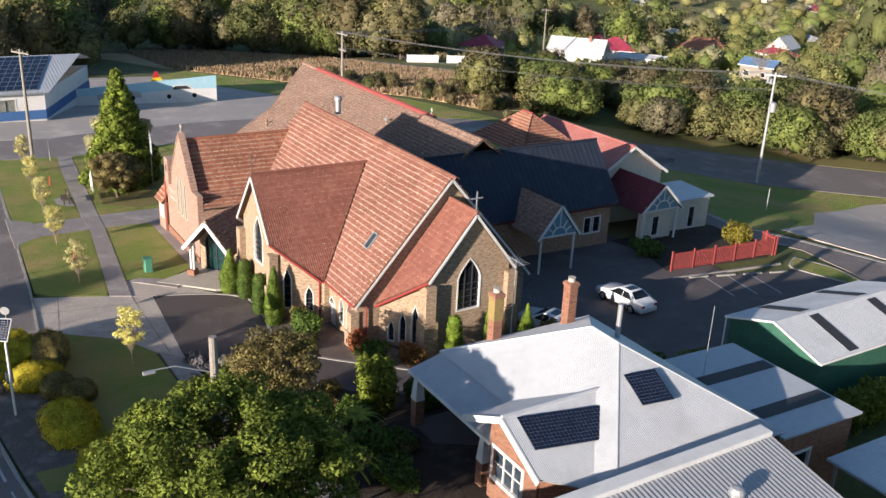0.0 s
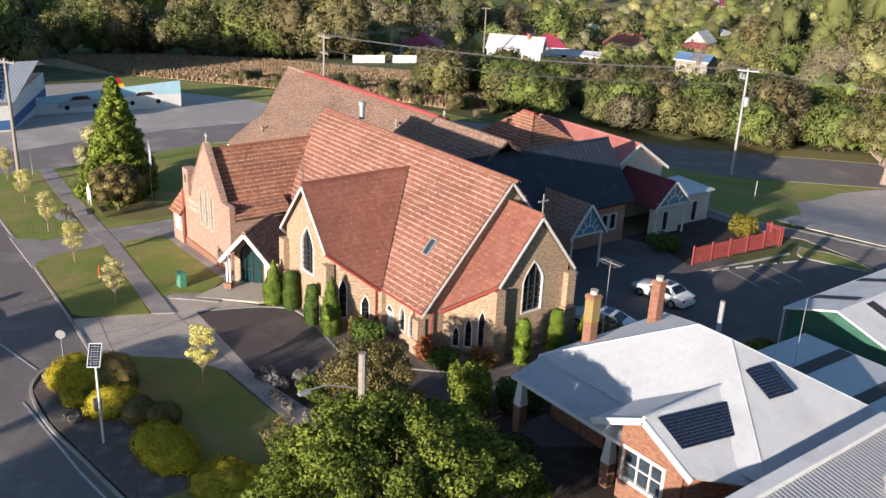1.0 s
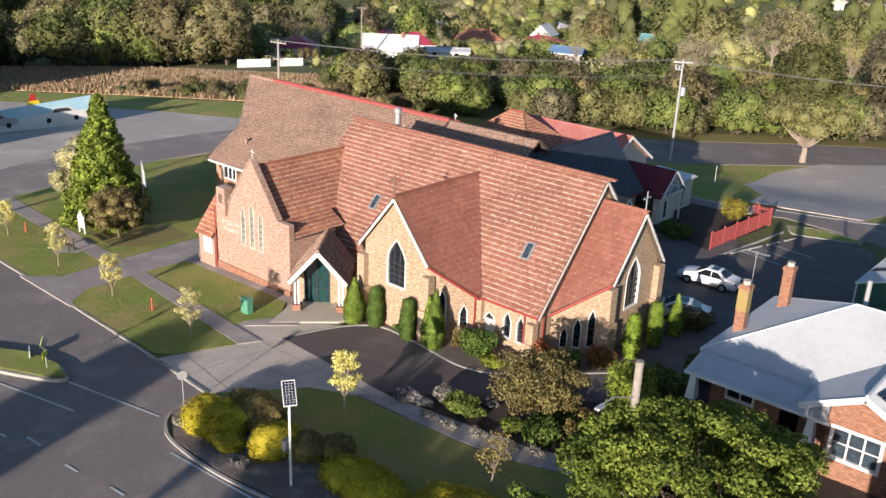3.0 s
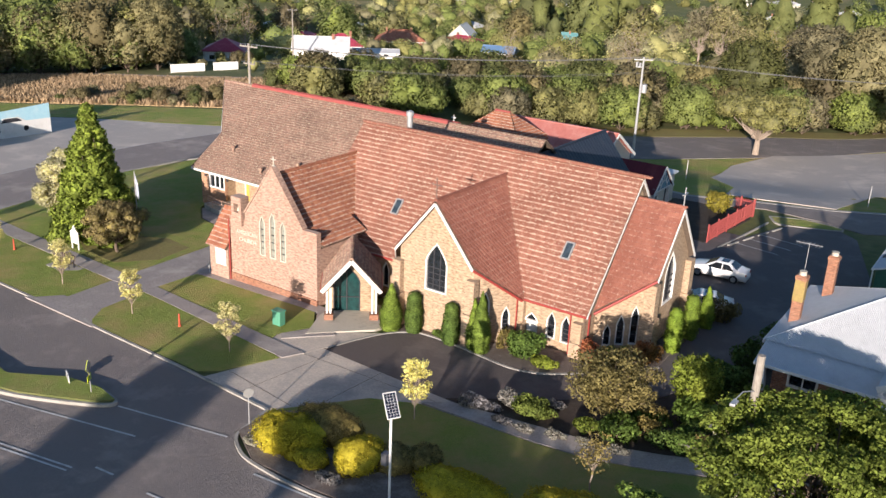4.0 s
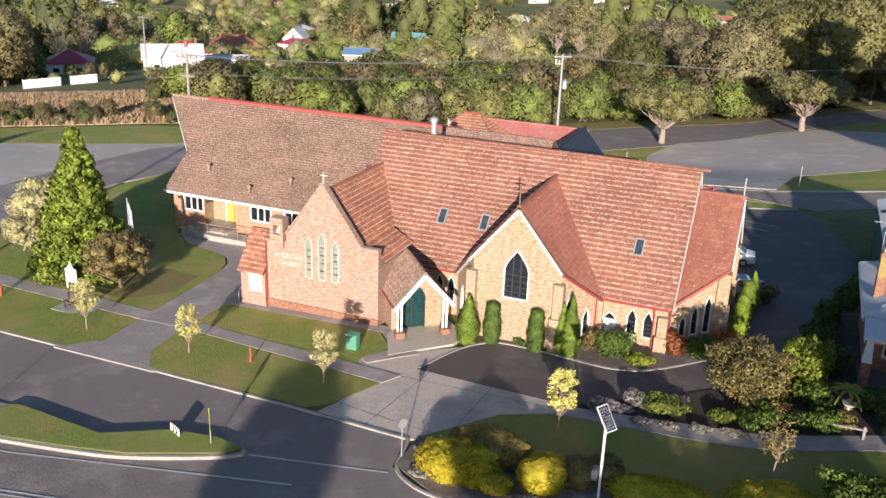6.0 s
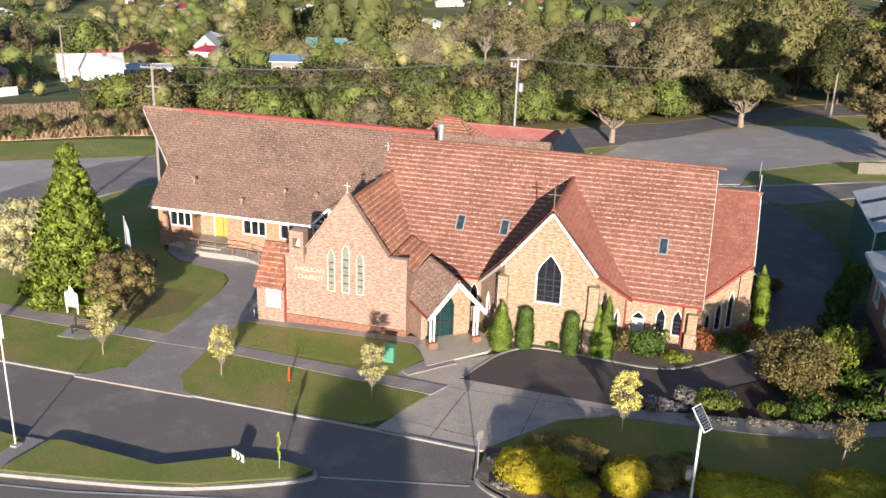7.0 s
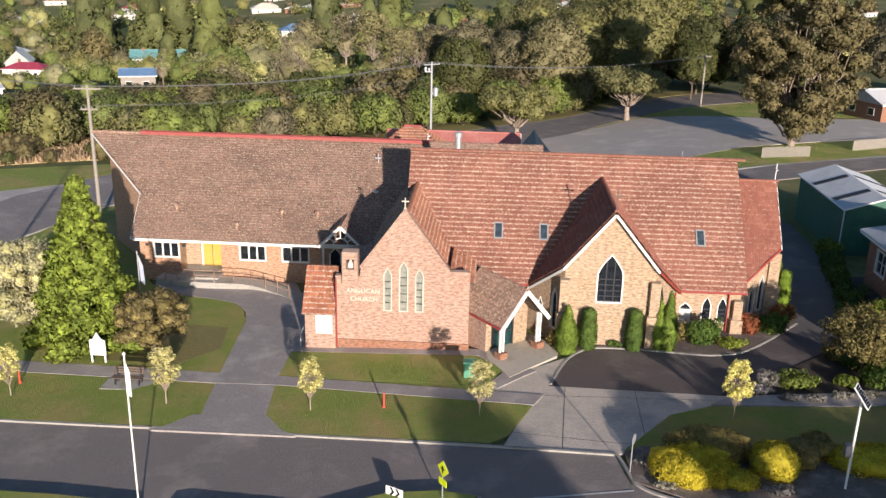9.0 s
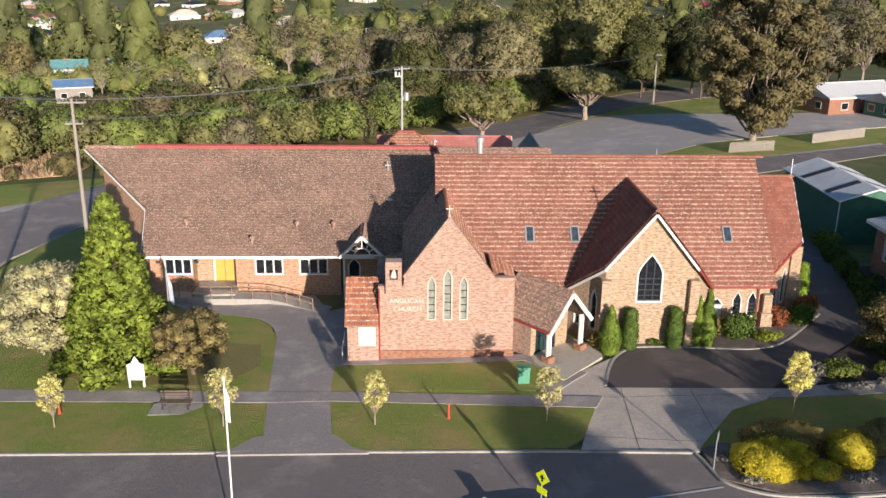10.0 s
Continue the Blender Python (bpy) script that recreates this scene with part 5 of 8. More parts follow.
def lattice_porch(parent, apex, half, slope, depth, roof_mat, tile, lat=True):
    ax, ay, az = apex
    for s in (-1, 1):
        plane = (az + slope * s * ay, 0, -slope * s)
        poly = [(ax, ay), (ax, ay + s * half), (ax - depth, ay + s * half), (ax - depth, ay)]
        if tile:
            tiles(parent, poly, plane, roof_mat)
        else:
            corrugated(parent, poly, plane, roof_mat, 0.2, 0.006, seam=4)
        barge(parent, (ax + 0.04, ay, az - 0.05), (ax + 0.04, ay + s * (half + 0.05), az - 0.05 - slope * half), None, 0.2, 0.07)
        part("porch_post", MB().box(ax - 0.3, ay + s * half * 0.8 - 0.07, -1.0, ax - 0.16, ay + s * half * 0.8 + 0.07, az - slope * half * 0.8), M_WHITE, parent)
    part("gable_board", MB().prism([(ax - 0.12, ay - half * 0.85, az - slope * half * 0.95), (ax - 0.12, ay + half * 0.85, az - slope * half * 0.95), (ax - 0.12, ay, az - 0.15)], (-0.04, 0, 0)), M_BLUE, parent, "blue-grey gable infill")
    sunburst(parent, (ax - 0.05, ay, az - slope * half * 0.95), half * 0.82, slope * half * 0.85, (0, 1, 0), M_WHITE, "white curved gable truss")


lattice_porch(wing, (3.5, 23.0, 5.45), 2.0, 1.28, 6.0, M_TILE_OLD, True)
rear = thing("rear_rooms", (-9, 38, -1.0), "cream rendered rooms with red and maroon metal roofs behind the hall", "building wing")
corrugated(rear, [(-18.8, 38), (-5.0, 38), (-5.0, 33.6), (-18.8, 33.6)], (6.6 - 0.62 * 38, 0, 0.62), M_REDROOF, 0.2, 0.006, seam=4)
corrugated(rear, [(-18.8, 38), (-5.0, 38), (-5.0, 42.4), (-18.8, 42.4)], (6.6 + 0.62 * 38, 0, -0.62), M_REDROOF, 0.2, 0.006, seam=4)
tiles(rear, [(-16.6, 33.5), (-14.9, 33.5), (-11.4, 30.0), (-20.1, 30.0)], (7.8 - 0.8 * 33.5, 0, 0.8), M_TILE_A)
tiles(rear, [(-16.6, 33.5), (-14.9, 33.5), (-11.4, 37.0), (-20.1, 37.0)], (7.8 + 0.8 * 33.5, 0, -0.8), M_TILE_A)
tiles(rear, [(-14.9, 33.5), (-11.4, 30.0), (-11.4, 37.0)], (7.8 - 0.8 * 14.9, -0.8, 0), M_TILE_A)
tiles(rear, [(-16.6, 33.5), (-20.1, 30.0), (-20.1, 37.0)], (7.8 + 0.8 * 16.6, 0.8, 0), M_TILE_A)
ridge_caps(rear, (-16.6, 33.5, 7.9), (-14.9, 33.5, 7.9), M_RIDGE, 0.16, 1.2, "ridge_flashing")
part("ridge_cap", MB().beam((-18.8, 38, 6.65), (-5.0, 38, 6.65), 0.3, 0.1), M_REDROOF, rear)
wall(rear, (-5.4, 33.9), (-5.4, 42.1), -1.8, [(0, 3.9), (4.1, 6.4), (8.2, 3.9)], [], M_CREAM)
wall(rear, (-18.5, 42), (-18.5, 34), -1.8, [(0, 3.9), (4, 6.4), (8, 3.9)], [], M_CREAM)
wall(rear, (-18.5, 33.9), (-5.4, 33.9), -1.8, [(0, 3.9), (13.1, 3.9)], [], M_CREAM)
for s in (-1, 1):
    barge(rear, (-4.96, 38, 6.5), (-4.96, 38 + s * 4.5, 6.5 - 4.5 * 0.62), None, 0.24)
lattice_porch(rear, (0.7, 36.7, 4.6), 2.4, 0.95, 6.0, M_MAROON, False)
wall(rear, (0.0, 34.8), (0.0, 38.6), -1.8, [(0, 2.5), (3.8, 2.5)], [(1.9, 0.8, -0.2, 1.6, 1.6)], M_CREAM)
window(rear, (0.0, 34.8), (0.0, 38.6), (1.9, 0.8, -0.2, 1.6, 1.6), M_GLASS, 0.07, 2, 1)
corrugated(rear, [(-5.4, 38.8), (-0.9, 38.8), (-0.9, 44.8), (-5.4, 44.8)], (2.2, -0.05, 0), M_ZINC, 0.2, 0.006, seam=4)
wall(rear, (-1.2, 39), (-1.2, 44.5), -1.8, [(0, 2.1), (5.5, 2.1)], [(3.4, 0.8, -0.6, 1.4, 1.4)], M_CREAM)
window(rear, (-1.2, 39), (-1.2, 44.5), (3.4, 0.8, -0.6, 1.4, 1.4), M_GLASS, 0.06, 1, 2)
wall(rear, (-1.2, 44.5), (-5.4, 44.5), -1.8, [(0, 2.1), (4.2, 2.2)], [], M_CREAM)

# ---- plants ----
def leaf_cloud(blobs, n, size, rng, out=0.6, shell=0.35, aspect=1.0, droop=0.0, three=False, round_n=0.5, whole=None):
    """n small leaf blades spread over the skins of ellipsoid clumps (x, y, z, rx, ry, rz)."""
    b = np.array(blobs, float)
    area = (b[:, 3] * b[:, 4] * b[:, 5]) ** (2 / 3)
    pick = rng.choice(len(b), n, p=area / area.sum())
    d = rng.normal(size=(n, 3))
    d /= np.linalg.norm(d, axis=1)[:, None]
    r = 1 - shell * rng.random(n) ** 1.5 + rng.normal(0, 0.05, n)
    c = b[pick, :3] + d * r[:, None] * b[pick, 3:]
    nrm = d * out + rng.normal(size=(n, 3)) * 0.6
    nrm[:, 2] += 0.15 - droop
    nrm /= np.linalg.norm(nrm, axis=1)[:, None]
    nrm *= np.where((nrm * d).sum(1) < 0, -1.0, 1.0)[:, None]
    a = np.cross(nrm, rng.normal(size=(n, 3)))
    a /= np.linalg.norm(a, axis=1)[:, None]
    e = np.cross(nrm, a)
    s = (size * rng.uniform(0.6, 1.35, n))[:, None]
    fold = nrm * s * 0.25
    soft_n = d * round_n + nrm * (1 - round_n)
    if whole is not None:
        w_ = c - np.array(whole)
        soft_n = 0.55 * soft_n + 0.6 * w_ / np.linalg.norm(w_, axis=1)[:, None]
    soft_n /= np.linalg.norm(soft_n, axis=1)[:, None]
    v = np.stack([c - a * s * aspect, c - e * s * 0.55 + fold, c + a * s * aspect, c + e * s * 0.55 + fold], 1)
    k = 4
    if three:
        v, k = v[:, [0, 1, 2]], 3
        v[:, 1] += (v[:, 1] - c) * 0.7
    mb = MB()
    mb.v = v.reshape(-1, 3).tolist()
    mb.f = [tuple(range(i, i + k)) for i in range(0, k * n, k)]
    mb.n = np.repeat(soft_n, k, 0).tolist()
    return mb


BALL = bmesh.new()
bmesh.ops.create_icosphere(BALL, subdivisions=1, radius=1.0)
BALL_V = np.array([v.co[:] for v in BALL.verts])
BALL_F = [tuple(v.index for v in f.verts) for f in BALL.faces]
BALL.free()


def core_cloud(blobs, rng, k=0.72):
    """Rough lumps that close the inside of a crown."""
    mb = MB()
    for b in blobs:
        r = k * (1 + 0.2 * rng.normal(size=(len(BALL_V), 1)).clip(-1.5, 1.5))
        mb.add((np.array(b[:3]) + BALL_V * r * np.array(b[3:])).tolist(), BALL_F)
    mb.n = np.tile(BALL_V, (len(blobs), 1)).tolist()
    return mb


def limb_path(mb, a, b, r0, r1, rng, n=4, wob=0.12, sides=7):
    a, b = Vector(a), Vector(b)
    L = (b - a).length
    p, r = a, r0
    for i in range(1, n + 1):
        q = a.lerp(b, i / n) + Vector(rng.normal(size=3).tolist()) * L * wob * (0 if i == n else 0.5)
        rr = r0 + (r1 - r0) * i / n
        mb.tube(p, q, r, rr, sides, False)
        p, r = q, rr


def make_tree(name, label, category, h, spread, trunk_h, r0, blobs, blob_r, n, size, leaf, bark, seed, shape="round", group="", lean=0.0, bare=0, dense=0.75, far_off=False, core=False, low=False):
    """A tree standing at the origin: trunk with limbs, and a crown of leaf clumps."""
    rng = np.random.default_rng(seed)
    root = thing(name, (0, 0, 0), label, category, group)
    tm = MB()
    top = Vector((lean * h, 0, trunk_h))
    limb_path(tm, (0, 0, -0.4), top, r0, r0 * 0.7, rng, 3, 0.05)
    bl = []
    for i in range(blobs):
        f = (i + 0.5) / blobs
        a = i * 2.399963 + rng.uniform(-0.4, 0.4)
        if shape == "cone":
            z = trunk_h + (h - trunk_h) * f
            rad = spread * (1 - f) ** 0.85 * rng.uniform(0.55, 0.8)
            br = blob_r * (0.45 + 0.75 * (1 - f))
        elif shape == "umbrella":
            z = h * (0.62 + 0.3 * rng.random())
            rad = spread * math.sqrt(f) * 0.85
            br = blob_r * rng.uniform(0.7, 1.1)
        elif far_off:
            u = 1 - 1.75 * f
            z = (h + trunk_h) / 2 + (h - trunk_h) / 2 * u * 0.86
            rad = spread * math.sqrt(max(0.05, 1 - u * u * 0.85)) * rng.uniform(0.7, 0.9)
            br = blob_r * rng.uniform(0.75, 1.2)
        else:
            u = rng.uniform(-0.95 if low else -0.75, 1)
            z = (h + trunk_h) / 2 + (h - trunk_h) / 2 * u * (0.92 if low else 0.8)
            rad = spread * math.sqrt(max(0.05, 1 - u * u * 0.8)) * rng.uniform(0.35, 0.85)
            br = blob_r * rng.uniform(0.65, 1.2)
        c = Vector((rad * math.cos(a) + lean * h, rad * math.sin(a), z))
        bl.append((*c, br * rng.uniform(0.9, 1.25), br * rng.uniform(0.9, 1.25), br * rng.uniform(0.6, 0.95)))
        if shape != "cone" or i % 3 == 0:
            st = Vector((0, 0, min(c.z * 0.8, trunk_h))) + Vector((lean * h, 0, 0)) * min(1, c.z / max(0.1, trunk_h)) * 0.9
            if (far_off and i % 5) or (blobs > 150 and i % 4):
                continue
            limb_path(tm, st, c, r0 * 0.26, r0 * 0.05, rng, 2 if far_off else 4, 0.12, 4 if far_off else 7)
            for _ in range(bare):
                e = c + Vector(rng.normal(size=3).tolist()).normalized() * br * 1.3
                limb_path(tm, c, e, r0 * 0.1, r0 * 0.03, rng, 2, 0.12, 3)
    if shape == "cone":
        limb_path(tm, top, (0, 0, h * 0.95), r0 * 0.7, 0.03, rng, 3, 0.02)
    part("trunk", tm, bark, root, fix=False)
    if far_off or core:
        part("inner_crown", core_cloud([(0.5 * x, 0.5 * y, 0.62 * z + 0.16 * (h + trunk_h), 0.4 * spread, 0.4 * spread, 0.24 * (h - trunk_h)) for x, y, z, *_ in bl[2::9]], rng, 0.95) if far_off else core_cloud(bl, rng), leaf, root, fix=False)
    part("crown", leaf_cloud(bl, n, size, rng, 1.1 if far_off else dense, droop=0.35 if shape == "cone" else 0, three=far_off, whole=(lean * h, 0, h * 0.35) if far_off else None), leaf, root, fix=False)
    return root


def put(ob, x, y, s=1.0, turn=0.0, dz=0.0, sz=None):
    o = copy_thing(ob, pose(x, y, G(x, y) + dz, 0, 0, turn) @ Matrix.Diagonal((s, s, sz or s, 1)))
    return o


def settle(ob, x, y, s=1.0, turn=0.0, dz=0.0, sz=None):
    """Moves the first one of a kind to its place."""
    ob.matrix_basis = pose(x, y, G(x, y) + dz, 0, 0, turn) @ Matrix.Diagonal((s, s, sz or s, 1))
    return ob


def shrub(name, label, x, y, blobs, n, size, leaf, seed, category="shrub", group="", out=0.7, shell=0.3):
    """A shrub whose clumps (x, y, z, rx, ry, rz) are given about its foot."""
    rng = np.random.default_rng(seed)
    z0 = G(x, y) + 0.06
    root = thing(name, (x, y, z0), label, category, group)
    st = MB()
    for b in blobs[:6]:
        limb_path(st, (x + b[0] * 0.2, y + b[1] * 0.2, z0 - 0.1), (x + b[0], y + b[1], z0 + b[2]), 0.05, 0.015, rng, 2)
    part("stem", st, M_BARK, root, fix=False)
    if out > 1.5:
        part("inner_foliage", core_cloud([(x + b[0], y + b[1], z0 + b[2], *b[3:]) for b in blobs], rng, 0.9), leaf, root, fix=False)
    part("foliage", leaf_cloud([(x + b[0], y + b[1], z0 + b[2], *b[3:]) for b in blobs], n, size, rng, out, shell, round_n=0.85 if out > 1.2 else 0.5), leaf, root, fix=False)
    return root


# clipped cypress columns along the church wall
def cypress(x, y, h, r, n, label, leaf=None, seed=1, pointed=True):
    bl = []
    for i in range(16):
        f = (i + 0.6) / 16.4
        w = r * (0.82 + 0.5 * f if f < 0.36 else 1.0 - (f - 0.36) / 0.64 * (0.86 if pointed else 0.3))
        bl.append((0.03 * math.sin(5 * i), 0.03 * math.cos(3 * i), h * f * 0.97, w, w, h / 11))
    return shrub("cypress", label, x, y, bl, n, 0.06, leaf or M_L_CYP, seed, "cypress", "cypress columns along the church", 1.6, 0.12)


cypress(-2.6, -1.2, 3.2, 0.78, 8500, "tall clipped bright green cypress column by the porch", seed=1)
cypress(-1.2, -0.6, 2.75, 0.6, 6500, "rounded clipped dark green cypress column", M_L_DARK, 2, False)
cypress(1.7, -0.6, 2.75, 0.58, 6500, "rounded clipped dark green cypress column", M_L_DARK, 3, False)
cypress(3.85, -0.45, 4.0, 0.66, 9000, "tall pointed green cypress column against the wall", seed=4)
cypress(3.3, -0.4, 3.4, 0.5, 6000, "tall pointed green cypress column against the wall", seed=5)
cypress(13.3, 7.4, 3.0, 0.6, 3200, "clipped green cypress column by the chancel", seed=6, pointed=False)
cypress(13.4, 10.1, 3.1, 0.6, 3200, "clipped green cypress column by the chancel", seed=7, pointed=False)
cypress(13.6, 12.6, 3.0, 0.6, 2600, "clipped green cypress column by the chancel", seed=8)


def mound(x, y, rx, ry, h, n, size, leaf, label, seed, name="shrub", category="shrub", lumps=9, out=0.7, shell=0.3):
    rr = random.Random(seed)
    bl = [(0, 0, h * 0.45, rx * 0.8, ry * 0.8, h * 0.5)]
    if out > 1.5:
        lumps = 0
        for i in range(9):
            a = i * 0.7 + rr.uniform(-0.15, 0.15)
            q = rr.uniform(0.42, 0.55)
            bl.append((rx * q * math.cos(a), ry * q * math.sin(a), h * rr.uniform(0.3, 0.42), rx * rr.uniform(0.44, 0.54), ry * rr.uniform(0.44, 0.54), h * rr.uniform(0.38, 0.5)))
    for i in range(lumps):
        a = i * 2.4 + rr.uniform(-0.4, 0.4)
        q = rr.uniform(0.35, 0.8)
        bl.append((rx * q * math.cos(a), ry * q * math.sin(a), h * rr.uniform(0.3, 0.75), rx * rr.uniform(0.25, 0.4), ry * rr.uniform(0.25, 0.4), h * rr.uniform(0.22, 0.36)))
    return shrub(name, label, x, y, bl, n, size, leaf, seed, category, "", out, shell)


# bed along the church
mound(-3.2, -0.4, 0.7, 0.6, 1.1, 900, 0.09, M_L_BROWN, "low bronze shrub by the porch", 21)
mound(0.6, -0.25, 0.5, 0.3, 0.45, 400, 0.07, M_L_DARK, "low dark shrub against the wall", 22)
mound(6.3, 0.7, 1.35, 1.1, 1.75, 2600, 0.10, M_L_DARK, "rounded dark green shrub by the white door", 23)
mound(4.8, 0.9, 0.6, 0.6, 1.4, 900, 0.09, M_L_BROWN, "bronze green shrub by the door", 24)
mound(8.0, 0.1, 1.1, 0.6, 0.7, 1300, 0.08, M_L_LIME, "low bright green ground shrub", 25)
mound(9.8, 2.6, 0.9, 0.8, 1.5, 1500, 0.09, M_L_RED, "red-tinged shrub at the church corner", 26)
mound(11.3, 2.9, 1.3, 1.0, 1.2, 1900, 0.09, M_L_DARK, "dark green shrub at the church corner", 27)
mound(12.6, 4.8, 1.0, 0.9, 1.5, 1300, 0.09, M_L_RED, "red-tinged shrub below the chancel", 28)
mound(13.9, 14.6, 1.4, 1.2, 1.6, 1500, 0.11, M_L_BROWN, "bronze shrub behind the church", 29)
# garden between drive and house
olive_tree = make_tree("shrub_tree", "bushy olive and bronze shrub tree by the drive", "tree", 4.5, 2.7, 1.5, 0.14, 90, 0.55, 10000, 0.085, M_L_OLIVE, M_BARK, 86, bare=1)
settle(olive_tree, 14.5, -4.4, 1.0, 0)
mound(10.4, -5.6, 1.5, 0.8, 1.0, 1800, 0.09, M_L_BROAD, "dark low shrub by the drive", 32)
mound(17.4, 0.1, 1.45, 1.35, 3.4, 5200, 0.10, M_L_LIME, "bright green bushy garden shrub", 33, lumps=14)
mound(18.2, 2.6, 1.5, 1.4, 1.9, 2600, 0.10, M_L_DARK, "dark green bushy garden shrub", 34)
mound(17.2, 4.0, 1.4, 1.6, 1.5, 1900, 0.10, M_L_DARK, "dark green hedge shrub by the house", 35)
mound(18.0, 7.5, 1.1, 1.8, 1.5, 1900, 0.10, M_L_DARK, "dark green hedge shrub by the house", 36)
mound(18.6, 11.5, 1.1, 2.0, 1.6, 1900, 0.10, M_L_DARK, "dark green hedge shrub by the house", 37)
mound(19.9, 16.5, 1.2, 2.2, 1.7, 1900, 0.10, M_L_DARK, "dark green hedge shrub by the shed", 38)
mound(21.0, 20.5, 1.0, 2.0, 1.6, 1600, 0.10, M_L_LIME, "green hedge shrub by the shed", 39)
mound(7.4, -6.6, 1.1, 0.6, 0.6, 1200, 0.09, M_L_GREY, "low silver-grey shrub at the drive edge", 40)
mound(8.9, -5.2, 0.8, 0.7, 0.9, 800, 0.09, M_L_GREY, "silver-grey shrub at the drive edge", 41)
mound(15.2, -5.0, 1.3, 1.2, 1.5, 1500, 0.1, M_L_DARK, "dark leafy garden shrub under the tree", 42)
mound(17.8, -1.4, 1.2, 1.2, 1.4, 1500, 0.1, M_L_DARK, "dark leafy garden shrub by the path", 43)
mound(21.5, -2.2, 1.6, 1.1, 1.2, 1500, 0.1, M_L_DARK, "dark garden shrub before the verandah", 44)
mound(24.5, -2.6, 1.6, 1.1, 1.2, 1500, 0.1, M_L_DARK, "dark garden shrub before the verandah", 45)
# low silver plants edging the drive and path
for i, (x, y) in enumerate(((7.2, -6.9), (8.4, -6.3), (9.3, -5.4), (10.2, -4.6), (11.1, -3.9), (9.6, -7.3), (11.0, -7.3), (12.6, -6.9), (14.3, -6.6), (16.0, -6.4))):
    mound(x, y, 0.75, 0.4, 0.4, 420, 0.07, M_L_GREY, "low silver-white edging plant beside the drive", 200 + i, "edging_plant", "plant", 5)
# dense dark planting that fills the house garden
gard = random.Random(12)
for i in range(22):
    x, y = gard.uniform(10.5, 22.5), gard.uniform(-5.6, -0.6)
    if y > 1.15 * (x - 10.5) - 5.0:
        continue
    mound(x, y, gard.uniform(0.6, 1.1), gard.uniform(0.6, 1.0), gard.uniform(0.5, 1.1), 620, 0.09, gard.choice([M_L_DARK, M_L_DARK, M_L_BROAD, M_L_BROWN]), "low dark leafy shrub in the house garden", 260 + i, lumps=5)
# golden shrubs in the corner bed
mound(2.5, -15.75, 2.15, 1.6, 1.5, 17000, 0.05, M_L_GOLD, "large mounded golden yellow shrub", 51, "golden_shrub", lumps=14, out=1.6, shell=0.16)
mound(3.6, -14.0, 2.3, 1.25, 1.75, 15000, 0.05, M_L_BROWN, "large mounded olive and gold shrub", 52, "golden_shrub", lumps=12, out=1.6, shell=0.16)
mound(6.4, -15.1, 1.25, 1.6, 1.5, 11000, 0.05, M_L_GOLD, "rounded golden yellow shrub", 53, "golden_shrub", out=1.6, shell=0.16)
mound(4.5, -16.5, 1.0, 0.75, 0.85, 3600, 0.06, M_L_GOLD, "small golden yellow shrub", 54, "golden_shrub", out=1.6, shell=0.16)
mound(3.5, -16.6, 0.5, 0.5, 0.6, 1600, 0.06, M_L_GOLD, "small golden yellow shrub", 55, "golden_shrub", out=1.6, shell=0.16)
mound(7.9, -14.3, 1.1, 1.0, 1.4, 7000, 0.05, M_L_BROWN, "rounded clipped olive garden shrub", 56, "olive_shrub", out=1.6, shell=0.16)
mound(9.0, -13.4, 1.0, 1.0, 1.3, 4000, 0.06, M_L_BROWN, "rounded clipped olive garden shrub", 57, "olive_shrub", out=1.6, shell=0.16)
mound(11.8, -14.3, 2.7, 1.6, 1.0, 11000, 0.06, M_L_GOLD, "spreading gold-green shrub in shade", 58, "golden_shrub", out=1.6, shell=0.16)
mound(16.8, -13.2, 2.7, 1.8, 1.05, 11000, 0.06, M_L_GOLD, "spreading gold-green shrub in shade", 59, "golden_shrub", out=1.6, shell=0.16)
mound(20.0, -12.0, 2.0, 1.4, 1.3, 3000, 0.10, M_L_DARK, "spreading green shrub in shade", 60, "shrub")
mound(1.0, -16.9, 0.6, 0.4, 0.35, 500, 0.07, M_L_GREY, "small grey ground-cover plant in the bed", 61)
mound(6.2, -17.1, 1.0, 0.45, 0.45, 700, 0.07, M_L_GREY, "small grey ground-cover plant in the bed", 62)
mound(0.2, -14.8, 0.5, 0.4, 0.35, 500, 0.07, M_L_GREY, "small grey ground-cover plant in the bed", 63)

# street saplings with yellow leaves
sapling = make_tree("street_tree", "young street tree with thin yellow autumn leaves", "tree", 3.5, 0.85, 0.8, 0.045, 46, 0.21, 2100, 0.06, M_L_YEL, M_PALEBARK, 71, "round", "young street trees", bare=1)
settle(sapling, -7.9, -10.3, 1.0, 0)
for x, y, s, t in ((-17.2, -10.3, 0.98, 70), (-25.4, -10.0, 1.05, 150), (-34.6, -9.6, 0.95, 220), (-43.0, -9.2, 1.0, 300), (5.8, -9.9, 1.08, 30)):
    put(sapling, x, y, s, t)
thin = make_tree("street_tree", "young street tree with sparse brown leaves", "tree", 2.8, 0.7, 1.0, 0.045, 14, 0.34, 560, 0.06, M_L_BROWN, M_PALEBARK, 72, "round", "young street trees", bare=2)
settle(thin, 16.4, -10.5, 1.2, 0)

